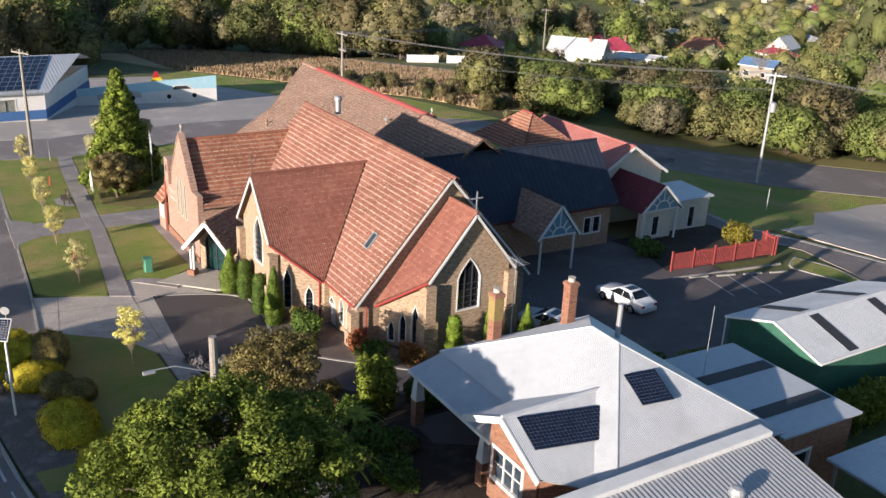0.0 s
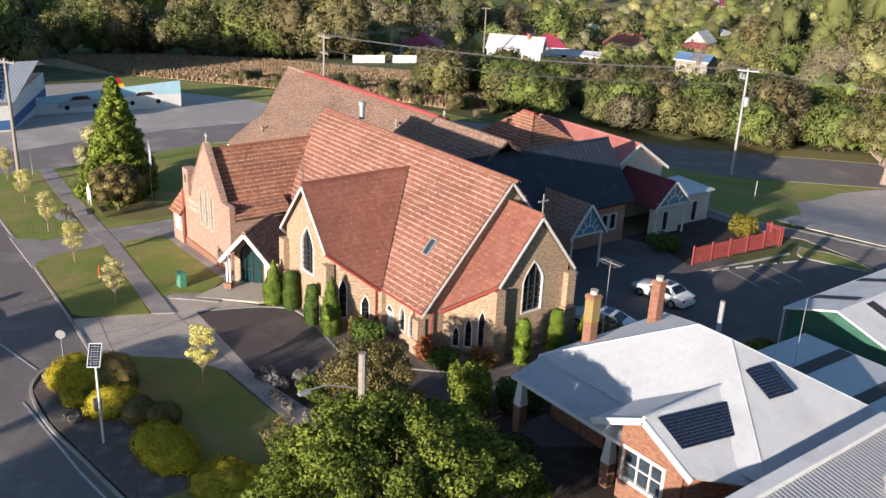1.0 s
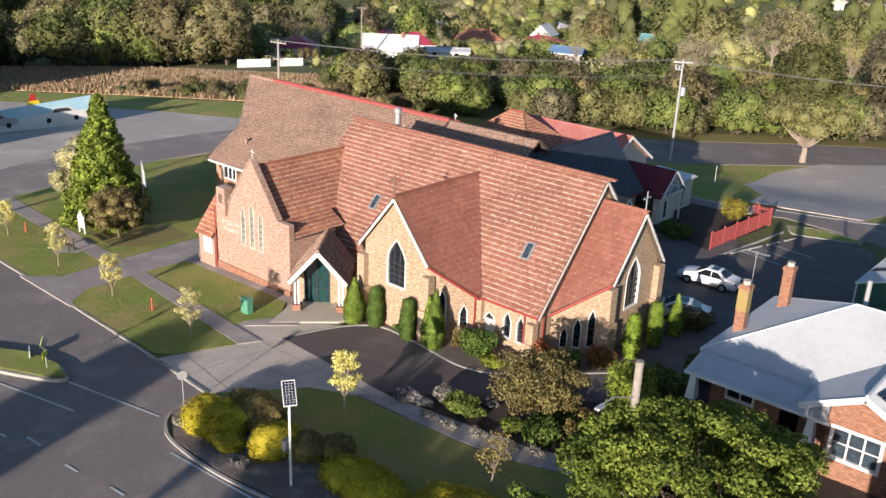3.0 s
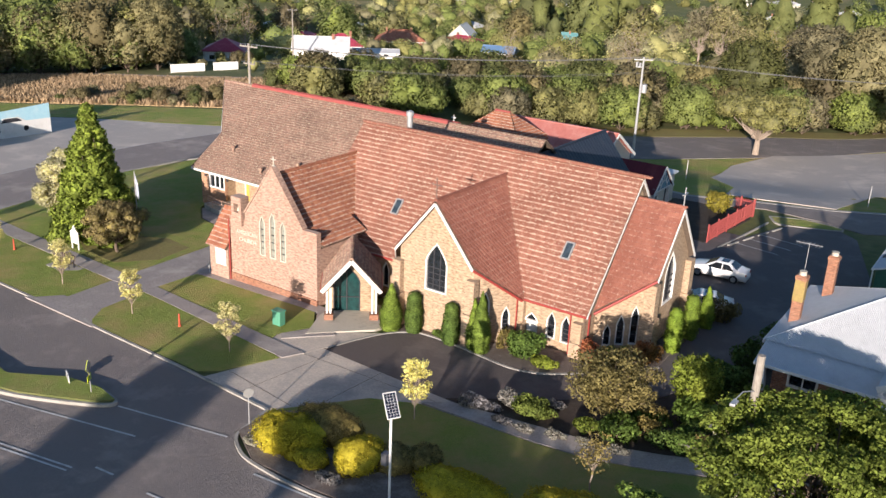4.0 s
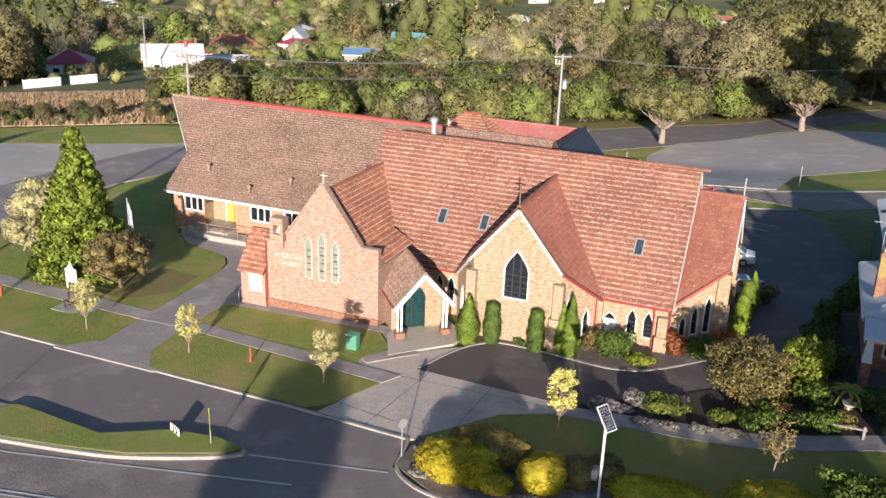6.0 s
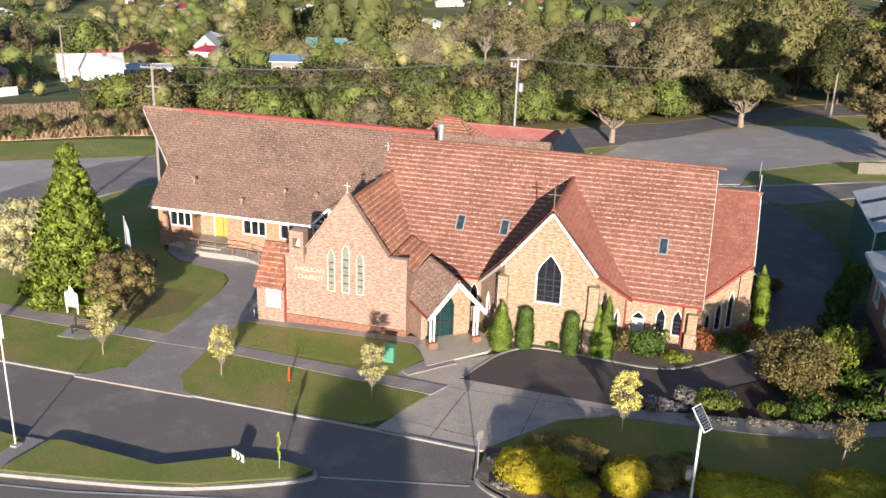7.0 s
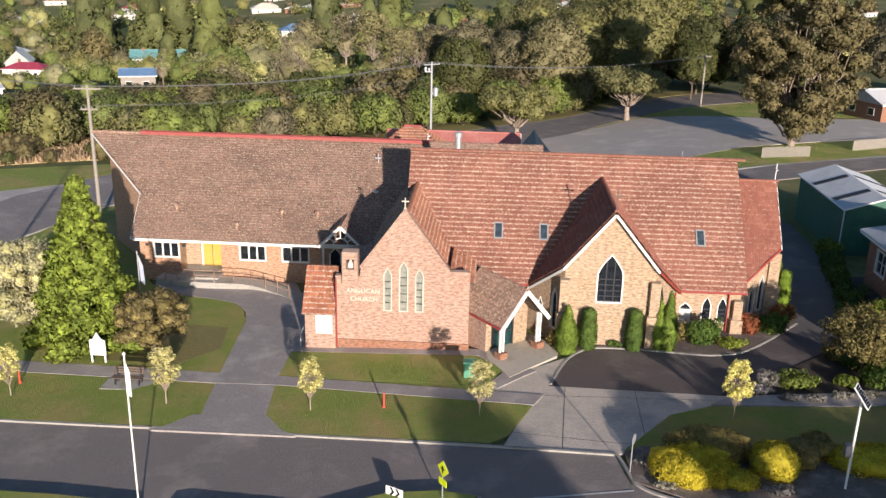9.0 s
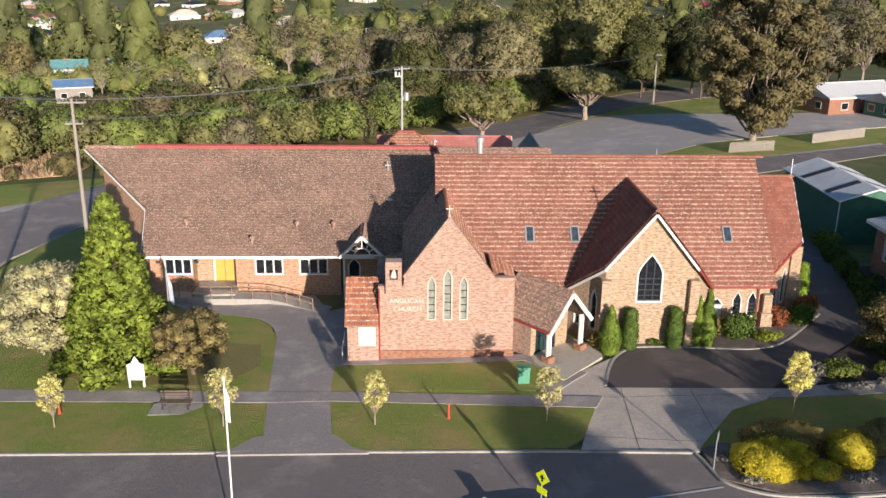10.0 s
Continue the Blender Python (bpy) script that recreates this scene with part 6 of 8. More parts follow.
# big trees by the hall
conifer = make_tree("conifer", "tall dense green conifer on the hall lawn", "tree", 10.9, 4.1, 0.4, 0.3, 170, 0.8, 30000, 0.17, M_L_CONIF, M_BARK, 81, "cone", core=True)
settle(conifer, -33.4, -1.5, 1.0, 0)
weep = make_tree("weeping_tree", "low weeping bronze-green tree on the lawn", "tree", 4.3, 2.75, 0.9, 0.16, 70, 0.6, 15000, 0.09, M_L_WEEP, M_BARK, 82, "round", bare=1, core=True)
settle(weep, -28.6, -3.2, 1.0, 0)
pale = make_tree("tree", "rounded pale grey-green tree beside the conifer", "tree", 6.6, 3.5, 0.6, 0.2, 90, 0.8, 26000, 0.1, M_L_PALE, M_BARK, 83, core=True)
settle(pale, -37.6, -0.6, 1.0, 0)
# big leafy tree close to the camera's way
big = make_tree("broadleaf_tree", "large dense dark green broadleaf tree by the footpath", "tree", 7.2, 5.7, 1.4, 0.32, 360, 0.5, 66000, 0.085, M_L_BROAD, M_BARK, 84, bare=0)
settle(big, 26.1, -10.9, 1.07, 0, 0.0, 0.97)

# ---- brick house beside the church ----
house = thing("house", (26.5, 7, 1.9), "red brick house with white corrugated roof, verandah and solar panels", "house")
HB = 1.6
corrugated(house, [(19.9, 2.3), (25.7, 7.0), (27.6, 7.0), (33.3, 2.3)], (5.4 - 0.617 * 2.3, 0, 0.617), M_ZINC)
corrugated(house, [(19.9, 12.0), (25.7, 7.0), (27.6, 7.0), (33.3, 12.0)], (5.4 + 0.58 * 12.0, 0, -0.58), M_ZINC)
corrugated(house, [(19.9, 2.3), (25.7, 7.0), (19.9, 12.0)], (5.4 - 0.5 * 19.9, 0.5, 0), M_ZINC)
corrugated(house, [(33.3, 2.3), (27.6, 7.0), (33.3, 12.0)], (5.4 + 0.509 * 33.3, -0.509, 0), M_ZINC)
for a, b in (((25.7, 7.0, 8.34), (27.6, 7.0, 8.34)), ((19.9, 2.3, 5.43), (25.7, 7.0, 8.33)), ((33.3, 2.3, 5.43), (27.6, 7.0, 8.33)), ((19.9, 12.0, 5.43), (25.7, 7.0, 8.33)), ((33.3, 12.0, 5.43), (27.6, 7.0, 8.33))):
    part("ridge_cap", MB().tube(a, b, 0.045, 0.045, 6), M_ZINC, house)
corrugated(house, [(20.0, 0.45), (27.2, 0.45), (27.2, 2.4), (20.0, 2.4)], (4.85 - 0.27 * 0.45, 0, 0.27), M_ZINC, name="verandah_roof")
# front gable
GS = 0.5
corrugated(house, [(28.7, -0.1), (31.35, -0.1), (33.6, 4.2), (33.6, 6.0), (28.7, 6.0)], (7.0 + GS * 28.7, -GS, 0), M_ZINC)
corrugated(house, [(28.7, -0.1), (26.0, -0.1), (26.0, 3.4), (28.7, 6.0)], (7.0 - GS * 28.7, GS, 0), M_ZINC)
part("ridge_cap", MB().tube((28.7, -0.1, 7.06), (28.7, 5.9, 7.06), 0.09, 0.09, 6), M_ZINC, house)
for s in (-1, 1):
    barge(house, (28.7, -0.14, 6.9), (28.7 + s * 2.75, -0.14, 6.9 - 2.75 * GS), None, 0.3, 0.08)
gw = (1.35, 2.1, 3.25, 4.75, 4.75)
wall(house, (27.2, 0.5), (30.6, 0.5), 0.6, [(0, 6.1), (1.5, 6.85), (3.4, 5.95)], [gw], M_BRICK_R)
window(house, (27.2, 0.5), (30.6, 0.5), gw, M_SKYGLASS, 0.14, 3, 2, M_WHITE, M_WHITE, bar=0.04, label="white framed bay of sash windows")
wall(house, (27.2, 2.6), (27.2, 0.5), 0.6, [(0, 5.2), (2.1, 5.2)], [], M_BRICK_R)
wall(house, (30.9, 0.5), (32.9, 4.0), 0.6, [(0, 5.4), (4.03, 5.2)], [], M_BRICK_R)
wall(house, (20.5, 2.9), (27.2, 2.9), 0.6, [(0, 5.3), (6.7, 5.3)], [(1.6, 1.4, 2.9, 4.4, 4.4), (4.2, 1.0, 1.9, 4.1, 4.1)], M_BRICK_R)
window(house, (20.5, 2.9), (27.2, 2.9), (1.6, 1.4, 2.9, 4.4, 4.4), M_GLASS, 0.1, 2, 2, M_WHITE, M_WHITE)
wall(house, (20.5, 11.5), (20.5, 2.9), 0.6, [(0, 5.3), (8.6, 5.3)], [(2.4, 1.6, 2.9, 4.5, 4.5), (6.2, 1.0, 2.9, 4.5, 4.5)], M_BRICK_R)
for op in ((2.4, 1.6, 2.9, 4.5, 4.5), (6.2, 1.0, 2.9, 4.5, 4.5)):
    window(house, (20.5, 11.5), (20.5, 2.9), op, M_GLASS, 0.12, 2, 2, M_WHITE, M_WHITE)
wall(house, (32.9, 4.0), (32.9, 11.5), 0.6, [(0, 5.3), (7.5, 5.3)], [], M_BRICK_R)
wall(house, (32.9, 11.5), (20.5, 11.5), 0.6, [(0, 5.3), (12.4, 5.3)], [], M_BRICK_R)
# dark asphalt colour stands in for the shade on the verandah floor
part("verandah_floor", MB().box(20.2, 0.6, 0.6, 27.1, 2.9, 1.95), M_DRIVE, house)
part("fascia", MB().box(20.0, 0.38, 4.72, 27.3, 0.46, 4.88), M_WHITE, house)
part("fascia", MB().box(19.84, 2.3, 5.2, 19.92, 12.0, 5.4), M_WHITE, house)
for x, y in ((20.4, 0.8), (26.4, 0.8)):
    pr = part("verandah_pier", MB().box(x - 0.25, y - 0.25, 0.8, x + 0.25, y + 0.25, 3.3), M_BRICK_R, house, soft=0.02)
    tp = MB().add([(x - 0.26, y - 0.26, 3.3), (x + 0.26, y - 0.26, 3.3), (x + 0.26, y + 0.26, 3.3), (x - 0.26, y + 0.26, 3.3), (x - 0.14, y - 0.14, 4.8), (x + 0.14, y - 0.14, 4.8), (x + 0.14, y + 0.14, 4.8), (x - 0.14, y + 0.14, 4.8)],
                  [(0, 1, 5, 4), (1, 2, 6, 5), (2, 3, 7, 6), (3, 0, 4, 7), (4, 5, 6, 7), (3, 2, 1, 0)])
    part("pier_top", tp, M_WHITE, pr)


def chimney(x, y, z0, z1, w, cream):
    c = part("chimney", MB().box(x - w, y - w, z0, x + w, y + w, z1).box(x - w - 0.05, y - w - 0.05, z1 - 0.25, x + w + 0.05, y + w + 0.05, z1 - 0.05), M_BRICK_R, house, "tall red brick chimney", soft=0.02)
    part("chimney_pot", MB().lathe([(0.2, z1), (0.18, z1 + 0.15), (0.22, z1 + 0.22)], 10, (x, y, 0)), M_STONE, c)
    if cream:
        part("moss_crust", MB().box(x - w - 0.012, y - w - 0.012, z1 - 1.5, x + w + 0.012, y + w + 0.012, z1 - 0.27), M_MOSS, c, "yellow lichen crust on the old bricks")
    return c


chimney(20.7, 5.0, 4.6, 8.5, 0.27, True)
chimney(21.4, 9.2, 4.8, 8.6, 0.27, False)
part("flue_pipe", MB().tube((25.7, 8.7, 7.2), (25.7, 8.7, 9.15), 0.13, 0.13, 10), M_GALV, house)


M_PANELFRAME = surf("panel_frame", (0.34, 0.36, 0.4), (0.3, 0.32, 0.36), None, 5, 1, 0.4, metal=0.5, bumpy=0)


def solar_panel(parent, o, du, dv, nu, nv, label):
    """A rack of solar cells; du, dv: the panel's edges."""
    o, du, dv = Vector(o), Vector(du), Vector(dv)
    n = du.cross(dv).normalized()
    n = n if n.z > 0 else -n
    base = part("solar_panel", MB().prism([o, o + du, o + du + dv, o + dv], n * 0.05), M_PANELFRAME, parent, label)
    cells = MB()
    for i in range(nu):
        for j in range(nv):
            a, b = (i + 0.05) / nu, (i + 0.95) / nu
            c, d = (j + 0.05) / nv, (j + 0.95) / nv
            cells.prism([o + du * a + dv * c + n * 0.051, o + du * b + dv * c + n * 0.051, o + du * b + dv * d + n * 0.051, o + du * a + dv * d + n * 0.051], n * 0.008)
    tagged(part("cell_sheet", cells, M_SOLAR, base), kind="stuff")


def on_gable(x, y, h=0.12):
    return Vector((x, y, 7.0 - GS * (x - 28.7) + h))


solar_panel(house, on_gable(28.95, 0.45), on_gable(29.5, 4.8) - on_gable(28.95, 0.45), on_gable(30.4, 0.4) - on_gable(28.95, 0.45), 24, 10, "dark blue solar panels in a row on the gable roof")
solar_panel(house, (29.16, 5.95, 7.72), (0.14, 1.72, -0.07), (1.5, -0.14, -0.71), 10, 10, "dark solar panel on the hip roof")
for x, y, z in ((29.25, 6.0, 7.7), (29.35, 7.6, 7.65)):
    part("rack_leg", MB().tube((x, y, z - 0.75), (x, y, z), 0.03, 0.03, 6), M_GALV, house)
# flat rear extension
corrugated(house, [(25.4, 12.0), (33.4, 12.0), (33.4, 17.6), (25.4, 17.6)], (4.95 + 0.03 * 17.6, 0, -0.03), M_ZINC, 0.12)
wall(house, (33.1, 12.1), (33.1, 17.4), 0.4, [(0, 5.0), (5.3, 4.9)], [(0.6, 3.6, 1.9, 3.7, 3.7)], M_BRICK_R)
window(house, (33.1, 12.1), (33.1, 17.4), (0.6, 3.6, 1.9, 3.7, 3.7), M_GLASS, 0.12, 3, 1, M_WHITE, M_WHITE)
wall(house, (25.6, 17.4), (25.6, 12.1), 0.4, [(0, 4.85), (5.3, 5.0)], [], M_BRICK_R)
wall(house, (33.1, 17.4), (25.6, 17.4), 0.4, [(0, 4.85), (7.5, 4.85)], [], M_BRICK_R)
for x in (27.6, 31.0):
    part("skylight_sheet", MB().prism([Vector((x + a, y, 5.478 + 0.045 - 0.03 * y)) for a, y in ((0, 12.5), (0.8, 12.5), (0.8, 17.4), (0, 17.4))], Vector((0, 0, 0.03))), M_LEAD, house)
# antenna poles
for x, y, z0, z1 in ((27.6, 13.0, 4.9, 9.0), (20.5, 6.2, 5.4, 10.0)):
    an = thing("antenna", (x, y, z0), "thin white roof antenna mast", "antenna")
    part("mast", MB().tube((x, y, z0), (x, y, z1), 0.022, 0.018, 6), M_GALV, an)
    if z1 > 9.5:
        part("boom", MB().tube((x - 0.7, y, z1 - 0.1), (x + 0.7, y, z1 - 0.1), 0.02, 0.02, 5), M_GALV, an)
        for i in range(7):
            part("element", MB().tube((x - 0.6 + i * 0.2, y - 0.4, z1 - 0.1), (x - 0.6 + i * 0.2, y + 0.4, z1 - 0.1), 0.012, 0.012, 5), M_GALV, an)

# ---- green shed ----
shed = thing("shed", (26, 27, 0.4), "dark green steel shed with pale corrugated roof and dark skylight strips", "shed")
SR, SE = 5.5, 4.45
corrugated(shed, [(22.0, 20.9), (25.3, 20.9), (25.3, 33.5), (22.0, 33.5)], (SE - 0.32 * 22.0, 0.32, 0), M_ZINC, 0.15)
corrugated(shed, [(25.3, 20.9), (28.6, 20.9), (28.6, 33.5), (25.3, 33.5)], (SE + 0.32 * 28.6, -0.32, 0), M_ZINC, 0.15)
wall(shed, (22.2, 21.1), (28.4, 21.1), 0.0, [(0, 4.45), (3.1, 5.45), (6.2, 4.45)], [], M_GREEN, 0.08)
wall(shed, (22.2, 33.3), (22.2, 21.1), 0.0, [(0, 4.45), (12.2, 4.45)], [], M_GREEN, 0.08)
wall(shed, (28.4, 21.1), (28.4, 33.3), 0.0, [(0, 4.45), (12.2, 4.45)], [], M_GREEN, 0.08)
wall(shed, (28.4, 33.3), (22.2, 33.3), 0.0, [(0, 4.45), (3.1, 5.45), (6.2, 4.45)], [], M_GREEN, 0.08)
part("gutter", MB().tube((28.65, 20.9, 4.4), (28.65, 33.5, 4.4), 0.08, 0.08, 6), M_WHITE, shed)
part("gutter", MB().tube((21.95, 20.9, 4.4), (21.95, 33.5, 4.4), 0.08, 0.08, 6), M_WHITE, shed)
for s in (-1, 1):
    barge(shed, (25.3, 20.85, 5.5), (25.3 + s * 3.35, 20.85, 4.42), None, 0.12, 0.06)
    for y in (23.5, 28.8):
        part("skylight_sheet", MB().prism([(25.3 + s * 0.3, y, 5.47), (25.3 + s * 3.2, y, 4.54), (25.3 + s * 3.2, y + 0.8, 4.54), (25.3 + s * 0.3, y + 0.8, 5.47)], (0, 0, 0.02)), M_LEAD, shed)
downpipe(shed, 22.0, 20.95, 0.4, 4.4, M_WHITE)

# low carport behind the neighbouring house
car_port = thing("carport", (36.5, 17.5, 2.0), "low carport with a flat blue-grey metal roof", "carport")
corrugated(car_port, [(34.2, 14.2), (40, 14.2), (40, 20.5), (34.2, 20.5)], (3.9 + 0.02 * 14, 0, -0.02), M_ZINC, 0.15)
for x in (34.5, 39.7):
    for y in (14.6, 20.1):
        part("post", MB().box(x - 0.06, y - 0.06, G(x, y) - 0.2, x + 0.06, y + 0.06, 3.88), M_GALV, car_port)
for i, y in enumerate((22.0, 24.6, 27.3, 30.0)):
    mound(30.0, y, 1.0, 1.7, 3.0, 2400, 0.11, M_L_LIME, "green hedge shrub along the shed wall", 240 + i)

# ---- neighbouring roof east of the house ----
house2 = thing("house", (38, 4, 2.0), "neighbouring house with grey corrugated roof and white parapet capping", "house")
corrugated(house2, [(34.5, 9.3), (34.5, -14), (46, -14), (46, 9.3)], (6.75 + 0.2 * 34.5, -0.2, 0), M_GALV, 0.22, 0.02)
part("parapet_capping", MB().box(33.9, -14, 6.4, 34.6, 9.4, 6.95), M_WHITE, house2, soft=0.06)
wall(house2, (34.0, 9.1), (34.0, -13.8), 0.8, [(0, 6.5), (22.9, 6.5)], [], M_BRICK_R)
wall(house2, (45.8, 9.1), (34.0, 9.1), 0.8, [(0, 4.3), (11.8, 6.4)], [], M_BRICK_R)
wall(house2, (34.0, -13.8), (45.8, -13.8), 0.8, [(0, 6.4), (11.8, 4.3)], [], M_BRICK_R)
part("roof_vent", MB().lathe([(0.18, 6.2), (0.18, 6.65), (0.3, 6.75), (0.32, 6.9), (0.22, 7.05), (0.05, 7.1)], 12, (36.7, 4.9, 0)), M_GALV, house2)

# ---- distance: trees, scrub, houses ----
gum = [make_tree("gum_tree", "tall spreading gum tree with olive leaves", "tree", 17 + i, 6.6 + 0.4 * i, 4.2, 0.32, 210, 0.95, 9500, 0.24, m, M_BARK, 101 + i, "round", "gum trees behind the church", bare=1, far_off=True) for i, m in enumerate((M_F_GREY, M_F_GUM, M_F_OLIVE))]
thin_gum = make_tree("gum_tree", "open-crowned gum tree with bare pale limbs", "tree", 19, 5.0, 6.0, 0.36, 22, 1.5, 2600, 0.27, M_F_GREY, M_PALEBARK, 104, "round", "gum trees behind the church", bare=3)
droop = make_tree("gum_tree", "huge drooping brown-green gum tree with pale limbs", "tree", 25, 9.2, 1.2, 0.6, 190, 1.5, 46000, 0.24, M_F_BRONZE, M_PALEBARK, 105, "round", "gum trees behind the church", bare=2, core=True, low=True)
scrub = [make_tree("scrub_tree", "bushy green scrub tree", "tree", 6.0 + 0.5 * i, 4.0, 0.1, 0.14, 100, 0.72, 2900, 0.2, m, M_BARK, 111 + i, "round", "scrub trees behind the church", far_off=True) for i, m in enumerate((M_F_OLIVE, M_F_GREEN, M_F_GREY, M_F_DARK, M_F_BRONZE))]
SCRUB_H = (6.4, 6.9, 7.4, 7.9, 8.4)
far = [make_tree("far_tree", "distant rounded suburban tree", "tree", 10 + i, 5.2, 0.6, 0.25, 70, 1.1, 1700, 0.34, m, M_BARK, 131 + i, "cone" if i == 3 else "round", "distant suburban trees", far_off=True) for i, m in enumerate((M_F_OLIVE, M_F_GREY, M_F_GREEN, M_F_DARK, M_F_BRONZE))]
street = make_tree("umbrella_tree", "spreading street tree with a flat dense crown", "tree", 8.4, 6.0, 2.2, 0.5, 60, 1.5, 15000, 0.2, M_F_OLIVE, M_PALEBARK, 121, "umbrella", "street trees on the back verge", core=True)
barewood = make_tree("bare_tree", "leafless pale tree with thin rust twigs", "tree", 12, 3.2, 3.0, 0.2, 26, 1.4, 260, 0.2, M_L_BROWN, M_PALEBARK, 122, "round", bare=5)
rr = random.Random(5)
first = set()
# gaps in the trees fitted to the camera's lines of sight to the houses: foot, half width, rise of the tree tops,
# bearings in degrees
SIGHT_GAPS = ((-151, 119, 7, 0.0858, -51, -32), (-139, 142, 11, 0.0858, -57, -38), (-158, 172, 7, 0.0825, -57, -40), (-199, 257, 11, 0.0792, -59, -45), (-199, 302, 8, 0.0726, -63, -50),
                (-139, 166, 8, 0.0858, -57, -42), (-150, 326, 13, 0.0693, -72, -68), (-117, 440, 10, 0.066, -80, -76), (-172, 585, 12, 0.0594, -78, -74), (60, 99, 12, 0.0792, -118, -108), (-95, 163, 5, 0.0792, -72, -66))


def sight_limit(x, y):
    """How tall a tree may be at a place without hiding a house from the camera."""
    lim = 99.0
    for hx, hy, hw, rise, b0, b1 in SIGHT_GAPS:
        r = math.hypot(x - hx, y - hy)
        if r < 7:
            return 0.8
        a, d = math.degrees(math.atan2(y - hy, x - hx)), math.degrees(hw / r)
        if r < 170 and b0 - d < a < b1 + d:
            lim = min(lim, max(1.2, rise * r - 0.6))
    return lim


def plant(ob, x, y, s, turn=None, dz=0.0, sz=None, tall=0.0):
    """Sets a tree, lower in the gaps kept for the camera's view of the houses."""
    lim = sight_limit(x, y)
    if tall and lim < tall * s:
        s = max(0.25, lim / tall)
    turn = rr.uniform(0, 360) if turn is None else turn
    if ob in first:
        return put(ob, x, y, s, turn, dz, sz)
    first.add(ob)
    return settle(ob, x, y, s, turn, dz, sz)


def back_road(x):
    """The far edge of the back road."""
    return float(np.interp(x, [-90, -70, -55, -35, -20, -12, 2, 15, 40, 120], [54, 56, 62, 75, 87, 95, 108, 121, 140, 190]))


def any_scrub(x, y, s, dz=0.0, pick=(0, 1, 2, 3, 4)):
    k = rr.choice(pick)
    plant(scrub[k], x, y, s, dz=dz, tall=SCRUB_H[k])


# belt of scrub past the back road
for i in range(150):
    x = -72 + 84 * rr.random()
    y = back_road(x) + 5 + 38 * rr.random() ** 1.15
    any_scrub(x, y, rr.uniform(0.75, 1.2), pick=(0, 0, 1, 1, 2, 3, 4))
for i in range(26):
    x = rr.uniform(10, 70)
    any_scrub(x, back_road(x) + 8 + 30 * rr.random(), rr.uniform(0.7, 1.2), pick=(2, 3, 4))
# tall trees past the top of the dry bank, west of the white fence
for i in range(46):
    f = rr.random()
    x, y = -128 - 42 * f - 8 * rr.random(), 80 - 52 * f + 34 * rr.random() ** 1.3
    if i % 2:
        any_scrub(x, y, rr.uniform(1.1, 1.8), pick=(1, 2, 3, 3, 4))
    else:
        k = rr.choice((0, 1, 2, 4))
        plant(far[k], x, y, rr.uniform(0.8, 1.25), tall=10 + k)
for x, y, s in ((-134, 84, 0.95), (-141, 74, 0.8), (-150, 66, 0.9), (-168, 60, 0.9), (-176, 92, 0.9)):
    plant(gum[0], x, y, s)
# tall dark wood behind the workshop, west of the bank
for i in range(64):
    x = rr.uniform(-205, -112)
    y = rr.uniform(-26, 22 if x > -165 else 52)
    if y > float(np.interp(x, *BANK_LOW)) - 5 and x > -165:
        continue
    if i % 2:
        any_scrub(x, y, rr.uniform(1.2, 1.9), pick=(0, 1, 2, 3, 4))
    else:
        k = rr.choice((0, 1, 1, 2, 4))
        plant(far[k], x, y, rr.uniform(0.8, 1.3))
for x, y, s_ in ((-150, -8, 0.85), (-172, 16, 0.9), (-140, 12, 0.7)):
    plant(gum[0], x, y, s_)
# rough dark bushes at the foot of the bank
for i in range(44):
    f = rr.random()
    x, y = -104 + 50 * f + rr.uniform(-3, 3), 39.5 + 21 * f + rr.uniform(-1, 6)
    any_scrub(x, y, rr.uniform(0.22, 0.42), -0.3, (2, 3, 4))
for i in range(20):
    f = rr.random()
    any_scrub(-92 + 34 * f, 66 + 16 * f + rr.uniform(0, 18), rr.uniform(0.5, 0.95))
# tall gums
for x, y, s, k in ((3, 120, 1.1, 0), (-4, 126, 0.95, 0), (-14, 111, 0.82, 1), (10, 136, 1.05, 2), (20, 134, 1.1, 2), (26, 140, 1.15, 2), (33, 134, 1.1, 1), (42, 130, 1.1, 1), (52, 132, 1.15, 0), (17, 121, 0.75, 1), (14, 156, 1.1, 2), (-14, 162, 1.0, 0),
                   (58, 150, 1.2, 2), (34, 165, 1.2, 0), (72, 135, 1.2, 1), (84, 155, 1.2, 0), (66, 122, 1.0, 0), (79, 118, 1.1, 1), (30, 124, 0.8, 1), (40, 118, 0.85, 1), (48, 114, 0.9, 1), (92, 128, 1.1, 0), (-24, 190, 0.9, 0), (2, 200, 1.1, 2)):
    plant(gum[k], x, y, s)
for x, y, s in ((-38, 168, 1.0), (-46, 176, 0.95), (-31, 158, 0.8), (70, 116, 0.9)):
    plant(thin_gum, x, y, s)
plant(droop, 33.5, 72.4, 1.0)
for x, y, s in ((-4.3, 85, 1.0), (14.7, 101, 1.05)):
    plant(street, x, y, s)
for x, y, s in ((-166, 131, 1.2), (-163, 137, 1.1), (-52, 147, 0.85), (-60, 170, 0.9), (-57, 152, 0.7), (-28, 176, 1.0), (-84, 150, 0.7)):
    plant(barewood, x, y, s)
# gardens and woods that fill the hollow and the slope between the houses, as joined foliage
fills = [[] for _ in range(5)]
fill_cores = [[] for _ in range(5)]


